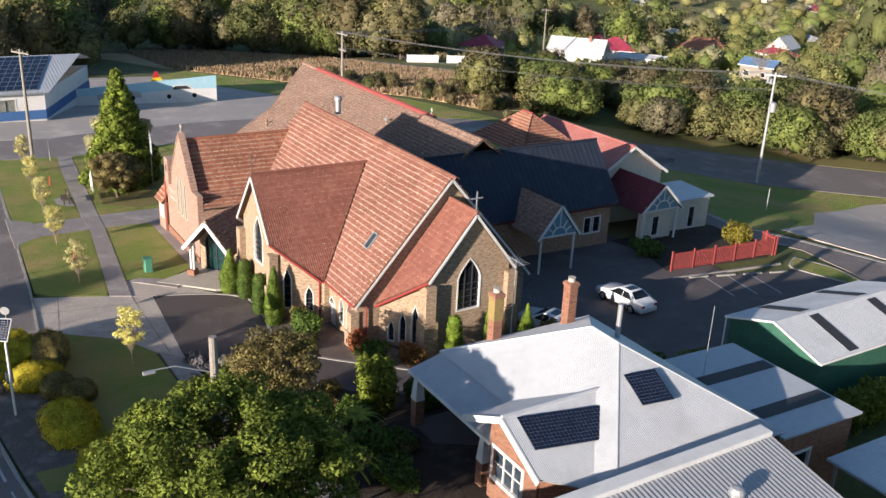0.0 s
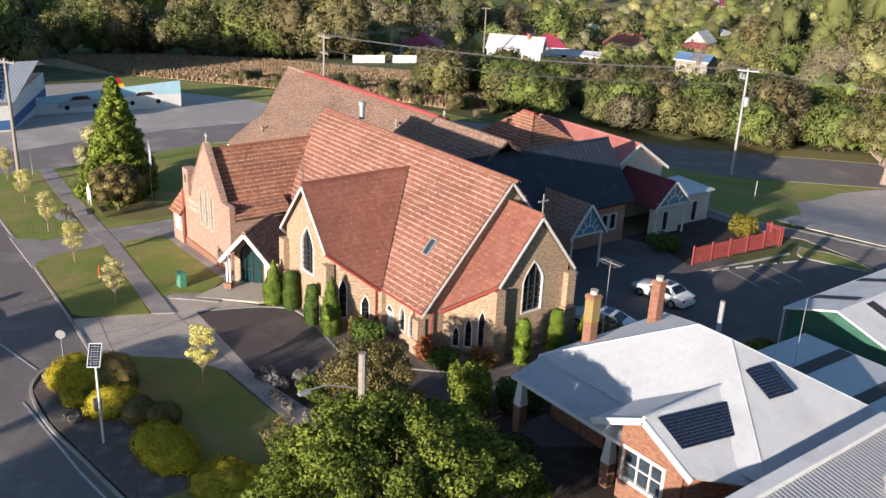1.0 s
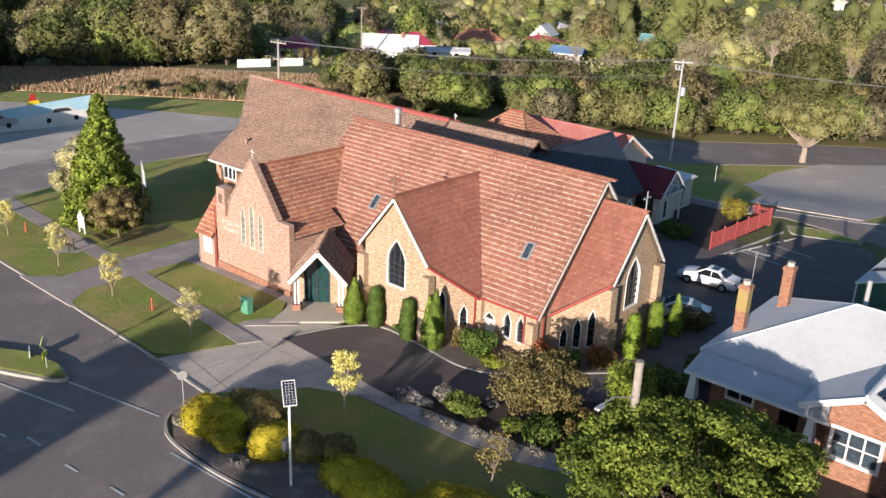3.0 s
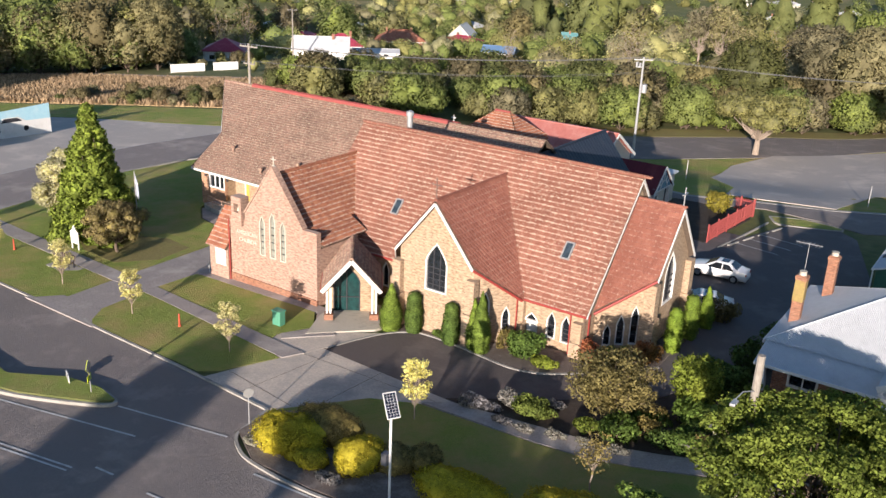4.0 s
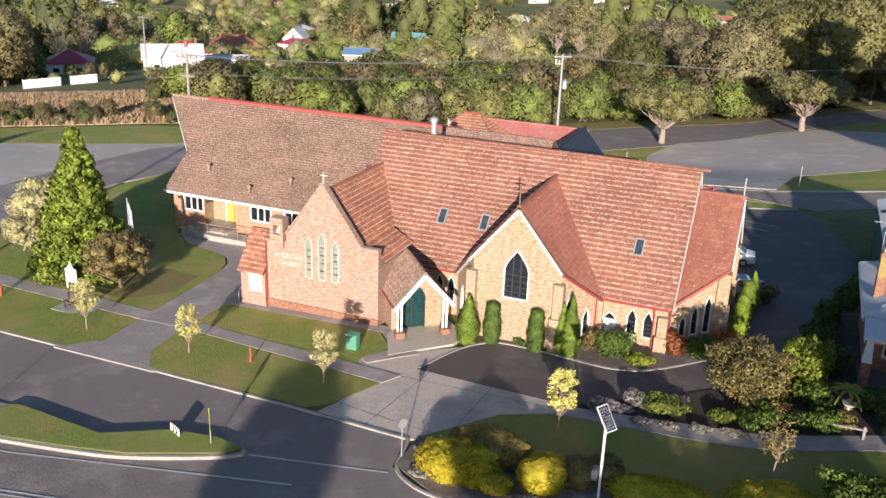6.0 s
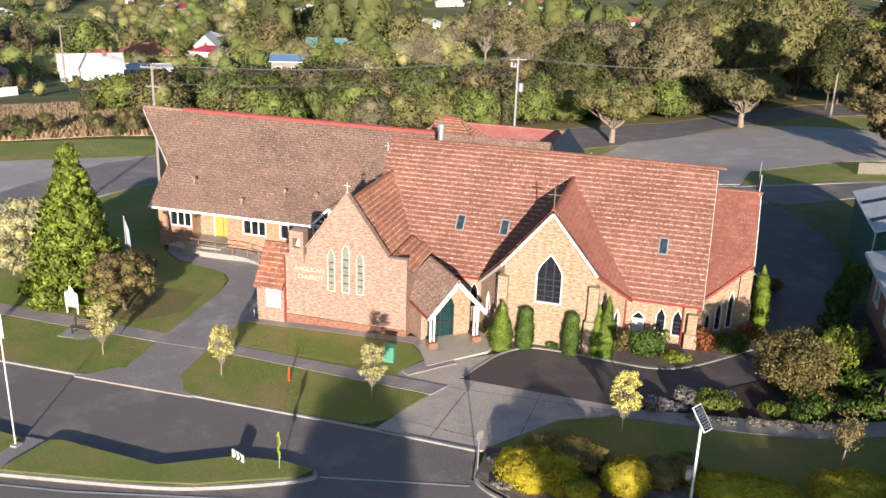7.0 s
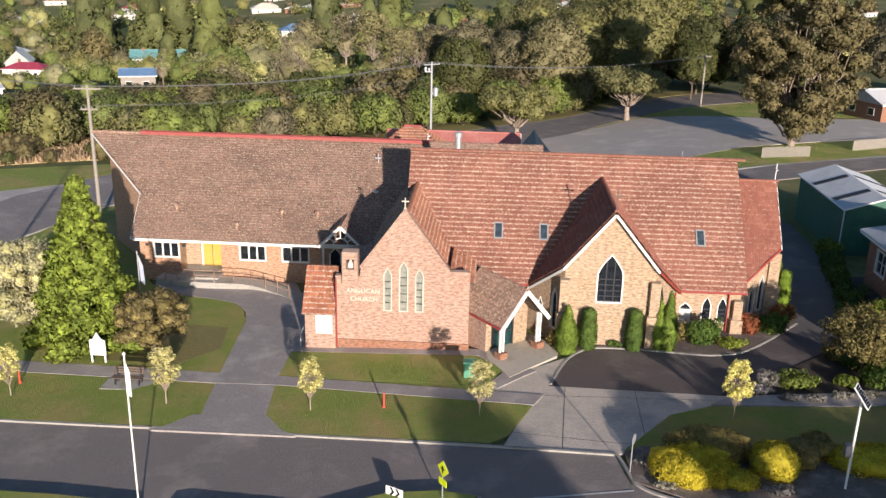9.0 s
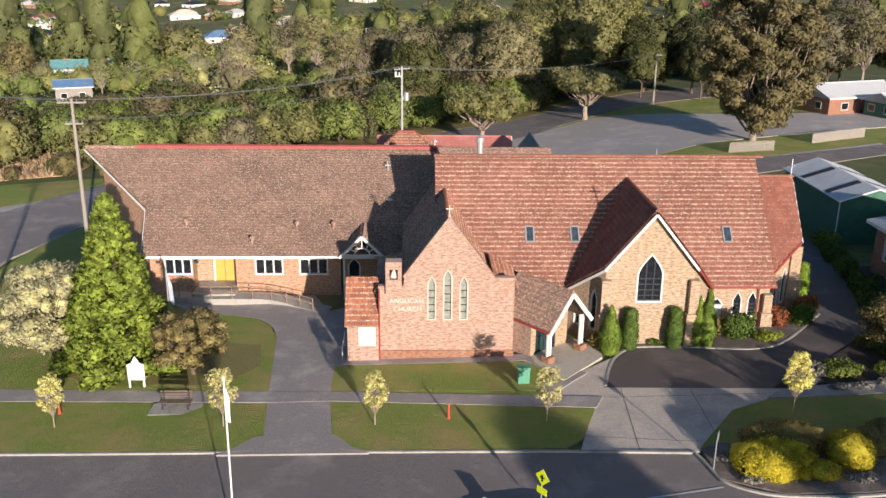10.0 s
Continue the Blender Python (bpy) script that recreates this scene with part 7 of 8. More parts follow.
def fill_tree(x, y, h, w, k):
    z = G(x, y)
    k_ = 24 if y < 240 and x > -260 else 10
    fill_cores[k].append((x, y, z + h * 0.4, w * 0.68, w * 0.68, h * 0.38))
    for j in range(k_):
        u = (j + rr.random()) / k_
        a = j * 2.4 + rr.uniform(-0.4, 0.4)
        q = w * rr.uniform(0.6, 0.75) * math.sqrt(1.02 - u * u)
        r = w * rr.uniform(0.2, 0.3) * (1.0 if k_ > 12 else 1.5)
        fills[k].append((x + q * math.cos(a), y + q * math.sin(a), z + h * (0.08 + 0.72 * u), r, r, r * 0.8))


for i in range(1500):
    x, y = rr.uniform(-330, 90), 70 + 400 * rr.random() ** 0.9
    if y < back_road(x) + 36 or (x < -70 and y < 92 + 0.1 * (x + 70)) or (x > 45 and y < 125) or x < -125 - 0.72 * y:
        continue
    lim = sight_limit(x, y)
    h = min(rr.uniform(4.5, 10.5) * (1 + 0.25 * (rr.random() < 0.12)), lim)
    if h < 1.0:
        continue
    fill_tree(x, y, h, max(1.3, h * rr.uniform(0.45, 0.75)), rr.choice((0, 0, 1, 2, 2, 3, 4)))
for i in range(420):
    x, y = rr.uniform(-620, -190), rr.uniform(60, 620)
    lim = sight_limit(x, y)
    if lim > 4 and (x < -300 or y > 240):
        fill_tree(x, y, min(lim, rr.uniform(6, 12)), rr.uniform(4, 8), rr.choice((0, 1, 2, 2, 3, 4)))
for k, lm_ in enumerate((M_F_OLIVE, M_F_GREY, M_F_GREEN, M_F_LIGHT, M_F_LIGHT)):
    fr_ = np.random.default_rng(320 + k)
    n_ = len(fills[k])
    mb_ = leaf_cloud(fills[k], n_ * 28, 0.31, fr_, 1.2, three=True, round_n=0.5)
    cc_ = core_cloud(fill_cores[k], fr_, 0.95)
    mb_.n += cc_.n
    mb_.add(cc_.v, cc_.f)
    single("garden_wood", mb_, lm_, "mixed olive and green trees filling the gardens behind", "woods", kind="stuff", fix=False)
for x, y, sc_ in ((-175, 330, 1.7), (-160, 342, 1.5), (-186, 344, 1.8), (-150, 352, 1.6), (-96, 226, 1.2), (-214, 180, 1.4), (-120, 300, 1.3)):
    plant(far[3], x, y, sc_)
# tall dry grass standing on the bank
gr_ = np.random.default_rng(77)
gp = np.stack([gr_.uniform(-165, -60, 90000), gr_.uniform(28, 90, 90000)], 1)
lo_ = np.interp(gp[:, 0], BANK_LOW[0], BANK_LOW[1])
hi_ = np.interp(gp[:, 0], BANK_TOP[0], BANK_TOP[1])
gp = gp[(gp[:, 1] > lo_) & (gp[:, 1] < hi_)]
gb = MB()
for x, y in gp.tolist():
    z, a, h = G(x, y), gr_.uniform(0, 3.14), gr_.uniform(0.4, 1.0)
    c, s_ = 0.3 * math.cos(a), 0.3 * math.sin(a)
    gb.v += [(x - c, y - s_, z - 0.05), (x + c, y + s_, z - 0.05), (x + gr_.uniform(-0.4, 0.4), y + gr_.uniform(-0.4, 0.4), z + h)]
gb.f = [(i, i + 1, i + 2) for i in range(0, len(gb.v), 3)]
single("dry_grass", gb, M_STRAW, "tall straw-coloured dry grass on the bank", "grass", kind="stuff", fix=False)
# suburb trees out to the rise: the nearer ones singly, the rest as one wood
woods = {m: [[], 0] for m in range(4)}
for i in range(560):
    d = 240 + 760 * (i / 560) ** 1.25
    a = rr.uniform(-1.35, 0.75)
    x, y = d * math.sin(a), -10 + d * math.cos(a)
    if y < 150 + 0.1 * abs(x) and x > -190:
        continue
    sc = rr.uniform(0.6, 1.1) * (1 + d / 1500)
    lim = sight_limit(x, y)
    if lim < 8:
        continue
    if i < 120:
        k = rr.randrange(5)
        plant(far[k], x, y, sc, tall=10 + k)
    else:
        z = G(x, y)
        for k in range(5):
            woods[i % 4][0].append((x + rr.uniform(-3, 3) * sc, y + rr.uniform(-3, 3) * sc, z + rr.uniform(1.5, 6.5) * sc, 3 * sc, 3 * sc, 2.4 * sc))
for k, lm_ in enumerate((M_F_OLIVE, M_F_GREY, M_F_GREEN, M_F_DARK)):
    wood_rng = np.random.default_rng(300 + k)
    single("distant_wood", leaf_cloud(woods[k][0], 40000, 0.9, wood_rng, 0.8, three=True), lm_, "distant belt of mixed suburban trees", "woods", kind="stuff", fix=False)

M_TEALROOF = surf("teal_metal_roof", (0.16, 0.36, 0.36), (0.13, 0.31, 0.32), (0.24, 0.42, 0.42), 3, 0.6, 0.5, bumpy=0.05)
M_BLUEROOF = surf("blue_metal_roof", (0.14, 0.24, 0.40), (0.11, 0.2, 0.34), (0.2, 0.3, 0.44), 3, 0.6, 0.5, bumpy=0.05)
M_ORANGEROOF = surf("orange_tile_roof", (0.42, 0.17, 0.10), (0.32, 0.12, 0.075), (0.46, 0.24, 0.16), 3, 0.5, 0.85)
M_ROSEROOF = surf("rose_metal_roof", (0.36, 0.05, 0.085), (0.3, 0.04, 0.07), (0.42, 0.09, 0.12), 3, 0.6, 0.5, bumpy=0.05)
M_PALEROOF = surf("pale_metal_roof", (0.62, 0.62, 0.62), (0.55, 0.55, 0.56), (0.5, 0.49, 0.48), 3, 0.4, 0.5, bumpy=0.05)
M_HROOF = [M_ROSEROOF, M_PALEROOF, M_ORANGEROOF, M_NAVY, M_CREAM, M_TILE_OLD]


def far_house(x, y, w, l, turn, roof, wallm, label, h=2.8, gable=False, pitch=0.42, chimneys=1, porch=0):
    """A house with its ridge along its length l; porch: the side (-1 or 1) that has a lean-to verandah."""
    m = pose(x, y, G(x, y) - 0.2, 0, 0, turn)
    ob = thing("house", (x, y, G(x, y)), label, "house", "houses in the suburb behind")
    e = 0.5
    rz, k = h + (w / 2 + e) * pitch, 0.0 if gable else min(w, l) / 2
    wl = MB().box(-w / 2, -l / 2, 0, w / 2, l / 2, h, m)
    if gable:
        for s in (-1, 1):
            wl.prism([m @ Vector(q) for q in ((-w / 2, s * l / 2, h), (w / 2, s * l / 2, h), (0, s * l / 2, h + w / 2 * pitch))], m.to_3x3() @ Vector((0, -s * 0.2, 0)))
    part("wall", wl, wallm, ob)
    v = [(-w / 2 - e, -l / 2 - e, h), (w / 2 + e, -l / 2 - e, h), (w / 2 + e, l / 2 + e, h), (-w / 2 - e, l / 2 + e, h), (0, -l / 2 - e + k + e * (k > 0), rz), (0, l / 2 + e - k - e * (k > 0), rz)]
    v += [(p[0], p[1], p[2] + 0.14) for p in v]
    rf = part("roof", MB().add([m @ Vector(q) for q in v], [(0, 4, 1), (1, 4, 5, 2), (2, 5, 3), (3, 5, 4, 0), (6, 7, 10), (7, 8, 11, 10), (8, 9, 11), (9, 6, 10, 11), (0, 1, 7, 6), (1, 2, 8, 7), (2, 3, 9, 8), (3, 0, 6, 9)]), roof, ob)
    part("ridge", MB().beam(m @ Vector((0, v[4][1], rz + 0.16)), m @ Vector((0, v[5][1], rz + 0.16)), 0.3, 0.1), roof, rf)
    for c in range(chimneys):
        cy = (0.2 - 0.5 * c) * l
        part("chimney", MB().box(0.5, cy, rz - 1.4, 1.2, cy + 0.7, rz + 1.0, m).box(0.42, cy - 0.08, rz + 0.75, 1.28, cy + 0.78, rz + 0.9, m), M_BRICK_R, rf)
    part("fascia", MB().box(-w / 2 - e - 0.03, -l / 2 - e, h - 0.12, -w / 2 - e + 0.03, l / 2 + e, h + 0.1, m).box(w / 2 + e - 0.03, -l / 2 - e, h - 0.12, w / 2 + e + 0.03, l / 2 + e, h + 0.1, m), M_WHITE, rf)
    for s in (-1, 1):
        for q in (-0.28, 0.22):
            for along in (0, 1):
                a, b = (q * l, s * w / 2) if along else (q * w, s * l / 2)
                bx = [(b - 0.05, a - 0.75, 0.95, b + 0.05, a + 0.75, 2.2), (b - 0.07, a - 0.65, 1.05, b + 0.07, a + 0.65, 2.1)] if along else [(a - 0.75, b - 0.05, 0.95, a + 0.75, b + 0.05, 2.2), (a - 0.65, b - 0.07, 1.05, a + 0.65, b + 0.07, 2.1)]
                wn_ = part("window", MB().box(*bx[0], m), M_WHITE, ob)
                part("pane", MB().box(*bx[1], m), M_GLASS, wn_)
    if porch:
        x0, x1 = porch * w / 2, porch * (w / 2 + 2.6)
        vr = part("verandah_roof", MB().prism([m @ Vector(q) for q in ((x0, -l / 2, h - 0.05), (x1, -l / 2, h - 0.6), (x1, l / 2, h - 0.6), (x0, l / 2, h - 0.05))], (0, 0, 0.08)), roof, ob)
        for q in (-0.48, -0.16, 0.16, 0.48):
            part("post", MB().box(x1 - porch * 0.15 - 0.06, q * l - 0.06, 0, x1 - porch * 0.15 + 0.06, q * l + 0.06, h - 0.55, m), M_WHITE, vr)
    return ob


far_house(-150, 118, 10, 10, 40, M_ROSEROOF, M_WHITE, "small white house with a maroon hip roof", 3.0, pitch=0.5, chimneys=0)
far_house(-138, 141, 10, 14.5, -50, M_PALEROOF, M_WHITE, "white weatherboard house with a pale grey metal roof", 3.4, True, 0.55, porch=-1)
far_house(-158, 172, 10, 12, -40, M_ROSEROOF, M_WHITE, "house with a maroon hip roof beside the pale roof", 3.4, pitch=0.6)
far_house(-140, 167, 7, 13, -50, M_PALEROOF, M_WHITE, "low shed with a long pale metal roof", 2.0, True, 0.2, 0)
far_house(-200, 257, 13, 20, -48, M_ORANGEROOF, M_BRICK_R, "brick house with an orange tile roof and two chimneys", 3.2, pitch=0.6, chimneys=2)
far_house(-199, 302, 9, 13, 20, M_WHITE, M_WHITE, "tall white gabled house among trees", 5.4, True, 0.95, 0)
far_house(-166, 92, 10, 12, 20, M_ROSEROOF, M_WHITE, "white house with a dark red roof among tall trees")
far_house(-178, 118, 9, 12, 50, M_BLUEROOF, M_WHITE, "white house with a blue metal roof behind trees", 3.2)
far_house(-150, 326, 13, 24, -72, M_TEALROOF, M_CREAM, "long cream house with a teal metal roof", 3.4, True, 0.45, 2)
far_house(-95, 163, 6, 8, -70, M_BLUEROOF, M_WOODPOLE, "garden shed with a blue metal roof among scrub", 3.4, True, 0.4, 0)
far_house(-117, 440, 12, 17, -70, M_BLUEROOF, M_CREAM, "distant house with a blue-grey roof", 3.2, pitch=0.5)
far_house(-172, 592, 14, 20, -70, M_CREAM, M_CREAM, "distant house with a pale cream hip roof", 3.2, pitch=0.5)
far_house(-252, 544, 13, 18, -60, M_PALEROOF, M_WHITE, "distant house with a pale roof", 3.2, pitch=0.5)
far_house(-215, 215, 11, 15, 30, M_ROSEROOF, M_CREAM, "cream house with a maroon hip roof")
far_house(-90, 260, 12, 16, 70, M_CREAM, M_CREAM, "cream house half hidden among trees")
far_house(60, 101, 9, 15, -72, M_PALEROOF, M_BRICK_R, "orange brick house with a long pale metal roof", 3.0, True, 0.36, 0)
far_house(66, 92.5, 7, 10, -72, M_PALEROOF, M_GREEN, "dark green garage with a pale metal roof", 2.7, True, 0.36, 0)
for i in range(105):
    d = rr.uniform(330, 800)
    a = rr.uniform(-1.3, 0.6)
    k = rr.choice([0, 1, 1, 2, 3, 4, 5])
    far_house(d * math.sin(a), -10 + d * math.cos(a), rr.uniform(9, 12), rr.uniform(12, 18), rr.uniform(0, 180), M_HROOF[k], rr.choice([M_WHITE, M_CREAM, M_BRICK_R]), "distant suburban house half hidden by trees", 3.2)
# white fence before the maroon house
wf = thing("white_fence", (-124, 88, G(-124, 88)), "long white paling fence before the houses", "fence", kind="")
for i in range(8):
    if i == 4:
        continue
    a, b = Vector((-127.2 + i * 0.84, 82.0 + i * 1.62)), Vector((-127.2 + (i + 0.95) * 0.84, 82.0 + (i + 0.95) * 1.62))
    part("panel", MB().prism([(a.x, a.y, G(*a)), (b.x, b.y, G(*b)), (b.x, b.y, G(*b) + 1.7), (a.x, a.y, G(*a) + 1.7)], (0.06, -0.06, 0)), M_WHITE, wf)
    part("post", MB().box(a.x - 0.06, a.y - 0.06, G(*a) - 0.2, a.x + 0.06, a.y + 0.06, G(*a) + 1.8), M_WHITE, wf)

# ---- blue and white building with the painted wall ----
M_BLUEPAINT = surf("blue_paint", (0.07, 0.16, 0.36), (0.055, 0.13, 0.3), None, 4, 1, 0.6)
M_SKYPAINT = surf("pale_blue_paint", (0.42, 0.66, 0.74), (0.36, 0.6, 0.7), (0.55, 0.7, 0.74), 3, 0.4, 0.7)
shop = thing("workshop", (-76, -12, -0.6), "white and blue workshop with solar panels across its roof", "workshop")
for p0, p1 in (((-66, -26), (-66, -3.5)), ((-66, -3.5), (-84, 5)), ((-84, 5), (-84, -26))):
    wall(shop, p0, p1, -3, [(0, 2.6), ((Vector(p1) - Vector(p0)).length, 2.6)], [(17.5, 3.2, -0.4, 1.9, 1.9)] if p0[1] < -20 else [], M_WHITE, 0.25)
    d = (Vector(p1) - Vector(p0)).normalized()
    o = Vector((d.y, -d.x)) * 0.06
    a, b = Vector(p0) + o, Vector(p1) + o
    part("blue_band", MB().beam((a.x, a.y, -0.1), (b.x, b.y, -0.1), 0.12, 1.1), M_BLUEPAINT, shop)
window(shop, (-66, -26), (-66, -3.5), (17.5, 3.2, -0.4, 1.9, 1.9), M_GLASS_P, 0.1, 3, 1)
rp_ = (2.7 - 0.2 * 65.4, -0.2, 0)
corrugated(shop, [(-65.4, -26.5), (-65.4, -3.0), (-78, 3.2), (-78, -26.5)], rp_, M_ZINC, 0.4, 0.01)
corrugated(shop, [(-84.5, -26.5), (-84.5, 5.6), (-78, 3.2), (-78, -26.5)], (5.22 + 0.25 * 78, 0.25, 0), M_ZINC, 0.4, 0.01)
solar_panel(shop, (-66.2, -25.8, 2.95), (0, 21.5, 0), (-11.2, 3.5, 2.24), 24, 8, "dark solar panels covering the slope")
mur = thing("painted_wall", (-71, 10, -1.0), "long pale blue painted wall with a mural of old cars", "painted wall")
MA, MBB = Vector((-76.8, 2.0)), Vector((-75.4, 21.2))
md = (MBB - MA).normalized()
mo = Vector((md.y, -md.x))


def mp(u, z, off=0.0):
    q = MA + md * u + mo * off
    return (q.x, q.y, z)


part("wall", MB().prism([mp(0, -2.2), mp(19.25, -2.4), mp(19.25, 1.75), mp(0, 0.6)], (-mo.x * 0.2, -mo.y * 0.2, 0)), M_SKYPAINT, mur)
part("painted_ground", MB().prism([mp(0, -2.2, 0.01), mp(19.25, -2.4, 0.01), mp(19.25, -0.1, 0.01), mp(13.6, 0.0, 0.01), mp(6.4, -0.5, 0.01), mp(0, -0.4, 0.01)], (mo.x * 0.01, mo.y * 0.01, 0)), M_WHITE, mur)
M_BANNER_Y = surf("yellow_board", (0.75, 0.55, 0.03), (0.68, 0.5, 0.03), None, 4, 1, 0.5, bumpy=0)
M_BANNER_R = surf("red_board", (0.55, 0.03, 0.03), (0.48, 0.03, 0.03), None, 4, 1, 0.5, bumpy=0)
part("yellow_board", MB().prism([mp(9.9, 1.0, -0.3), mp(11.7, 1.1, -0.3), mp(11.5, 1.75, -0.3), mp(10.4, 1.7, -0.3)], (-mo.x * 0.08, -mo.y * 0.08, 0)), M_BANNER_Y, mur)
part("red_board", MB().prism([mp(10.3, 1.7, -0.3), mp(11.3, 1.75, -0.3), mp(11.0, 2.6, -0.3), mp(10.7, 2.6, -0.3)], (-mo.x * 0.08, -mo.y * 0.08, 0)), M_BANNER_R, mur)
for u0, mcol in ((2.6, M_GALV), (11.2, M_WHITE)):
    body = [(0, 0.0), (0.1, 0.75), (1.3, 0.95), (1.9, 1.6), (3.9, 1.6), (4.9, 1.0), (5.9, 0.9), (6.0, 0.1)]
    c = part("painted_car", MB().prism([mp(u0 + a, -1.05 + b, 0.03) for a, b in body], (mo.x * 0.015, mo.y * 0.015, 0)), mcol, mur)
    part("painted_window", MB().prism([mp(u0 + a, -1.05 + b, 0.05) for a, b in ((1.7, 1.0), (2.1, 1.5), (3.75, 1.5), (4.4, 1.05))], (mo.x * 0.01, mo.y * 0.01, 0)), M_LEAD, c)
    for wx in (1.2, 4.8):
        part("painted_wheel", MB().prism([mp(u0 + wx + 0.34 * math.cos(k * 0.6283), -0.98 + 0.34 * math.sin(k * 0.6283), 0.05) for k in range(10)], (mo.x * 0.01, mo.y * 0.01, 0)), M_BLACK, c)

# ---- unseen trees added across the main road to shade the street; power poles and lines ----
shade_tree = make_tree("street_tree", "unseen dense tree added across the road to cast shade", "tree", 11.5, 3.4, 2.0, 0.3, 60, 1.6, 4200, 0.42, M_L_EUC, M_BARK, 141, "round", "street trees across the road", core=True)
tall_shade_tree = make_tree("street_tree", "unseen slender tree added across the road to cast shade", "tree", 11.0, 2.4, 4.5, 0.3, 46, 1.25, 3000, 0.3, M_L_EUC, M_BARK, 142, "round", "street trees across the road", core=True)
flat_shade_tree = make_tree("street_tree", "unseen flat-crowned tree added across the road to cast shade", "tree", 9.0, 1.7, 7.2, 0.2, 30, 0.75, 1500, 0.2, M_L_EUC, M_BARK, 143, "round", "street trees across the road", core=True)


def shade_at(how, ob, x, y, h, s=1.0, turn=0):
    """Stands a tree of height h so that the tip of its shadow lies at (x, y)."""
    d = h * s
    for _ in range(4):
        p = (x - SUN_DIR.x / -SUN_DIR.z * d, y - SUN_DIR.y / -SUN_DIR.z * d)
        d = h * s + G(*p) - G(x, y)
    return how(ob, *p, s, turn)


shade_at(settle, tall_shade_tree, -9.3, -8.0, 11.0, 1.1)
shade_at(settle, flat_shade_tree, 1.1, -7.0, 9.0)
for i in range(17):
    x = 7.3 + 1.85 * i
    shade_at(put if i else settle, shade_tree, x, (-7.6, -6.8, -6.4)[i % 3] - 0.02 * max(0, x - 22) ** 2, 10.5, (0.9, 1.0, 0.95)[i % 3], 47 * i)

M_INSUL = surf("insulator", (0.22, 0.22, 0.22), (0.15, 0.15, 0.15), None, 5, 1, 0.4)


def power_pole(x, y, top, label, arms=1, yaw=0.0, box=False, material=None, base=None):
    z0 = G(x, y) if base is None else base
    ob = thing("power_pole", (x, y, z0), label, "power pole", "power poles")
    part("pole", MB().tube((x, y, z0 - 0.5), (x, y, top), 0.2, 0.13, 10), material or M_WOODPOLE, ob)
    c, s = math.cos(yaw), math.sin(yaw)
    for k in range(arms):
        z = top - 0.35 - 1.9 * k
        w = 1.25 if k == 0 else 0.8
        arm = part("crossarm", MB().beam((x - c * w, y - s * w, z), (x + c * w, y + s * w, z), 0.12, 0.14), material or M_WOODPOLE, ob)
        for q in (-0.9, -0.35, 0.35, 0.9):
            part("insulator", MB().lathe([(0.05, z + 0.06), (0.07, z + 0.14), (0.04, z + 0.26)], 6, (x + c * w * q, y + s * w * q, 0)), M_INSUL, arm)
    if box:
        part("transformer", MB().lathe([(0.34, top - 4.6), (0.36, top - 4.5), (0.36, top - 3.5), (0.1, top - 3.4)], 12, (x + 0.6, y - 0.2, 0)).box(x, y - 0.3, top - 4.3, x + 0.5, y - 0.1, top - 4.15), M_GALV, ob)
        part("switchgear", MB().box(x - 0.9, y - 0.15, top - 1.4, x - 0.1, y + 0.15, top - 1.25).box(x - 0.95, y - 0.2, top - 1.4, x - 0.7, y + 0.2, top - 0.7).box(x - 0.45, y - 0.2, top - 1.4, x - 0.25, y + 0.2, top - 0.8), M_GALV, ob)
    return ob


def wire(a, b, sag, r=0.014):
    a, b = Vector(a), Vector(b)
    s = (b - a).cross(Vector((0, 0, 1))).normalized() * r
    ring = []
    for i in range(13):
        f = i / 12
        q = a.lerp(b, f) - Vector((0, 0, sag * 4 * f * (1 - f)))
        ring += [q - s, q + Vector((0, 0, r)), q + s, q - Vector((0, 0, r))]
    mb = MB().add(ring, [(4 * i + k, 4 * i + (k + 1) % 4, 4 * i + 4 + (k + 1) % 4, 4 * i + 4 + k) for i in range(12) for k in range(4)])
    return single("power_line", mb, M_INSUL, "thin overhead power line between poles", "power line", "power lines", fix=False)


power_pole(-40.6, -8.6, 11.9, "grey wooden street power pole on the lawn", 1, 0.5)
power_pole(-45.4, 27.4, 11.9, "weathered wooden power pole behind the hall", 2, 0.1)
power_pole(-16.6, 70.2, 9.7, "pale power pole with transformer and switchgear", 1, 0.6, True, M_GALV)
power_pole(29.5, 112.5, 7.2, "dark wooden power pole by the back road", 1, 0.6)
power_pole(-134, 126, 2.9, "wooden power pole among the far houses", 1, 0.6)
power_pole(-29, 224, 2.2, "wooden power pole among the far houses", 1, 0.6)
for q in (-1.1, -0.4, 0.4, 1.1):
    wire((-45.4 + q, 27.4, 11.8), (-16.9 + 0.8 * q, 70.7 + 0.6 * q, 9.6), 1.0)
    wire((-16.9 + 0.8 * q, 70.7 + 0.6 * q, 9.6), (29.5 + 0.8 * q, 112.5 + 0.6 * q, 7.1), 1.4)
    wire((-45.4 + q, 27.4, 11.8), (-134 + q, 126, 2.8), 1.6)
for q in (-0.7, 0.7):
    wire((-45.4 + q, 27.4, 10.0), (-16.9 + 0.8 * q, 70.7, 7.6), 1.0)

# ---- car park: white sedan, red fence, wheel stops ----
M_CARPAINT = surf("white_car_paint", (0.83, 0.83, 0.83), (0.8, 0.8, 0.8), None, 2, 1, 0.25, spec=0.6, bumpy=0)
M_REDLAMP = surf("red_lamp", (0.4, 0.02, 0.02), (0.35, 0.02, 0.02), None, 9, 1, 0.2)


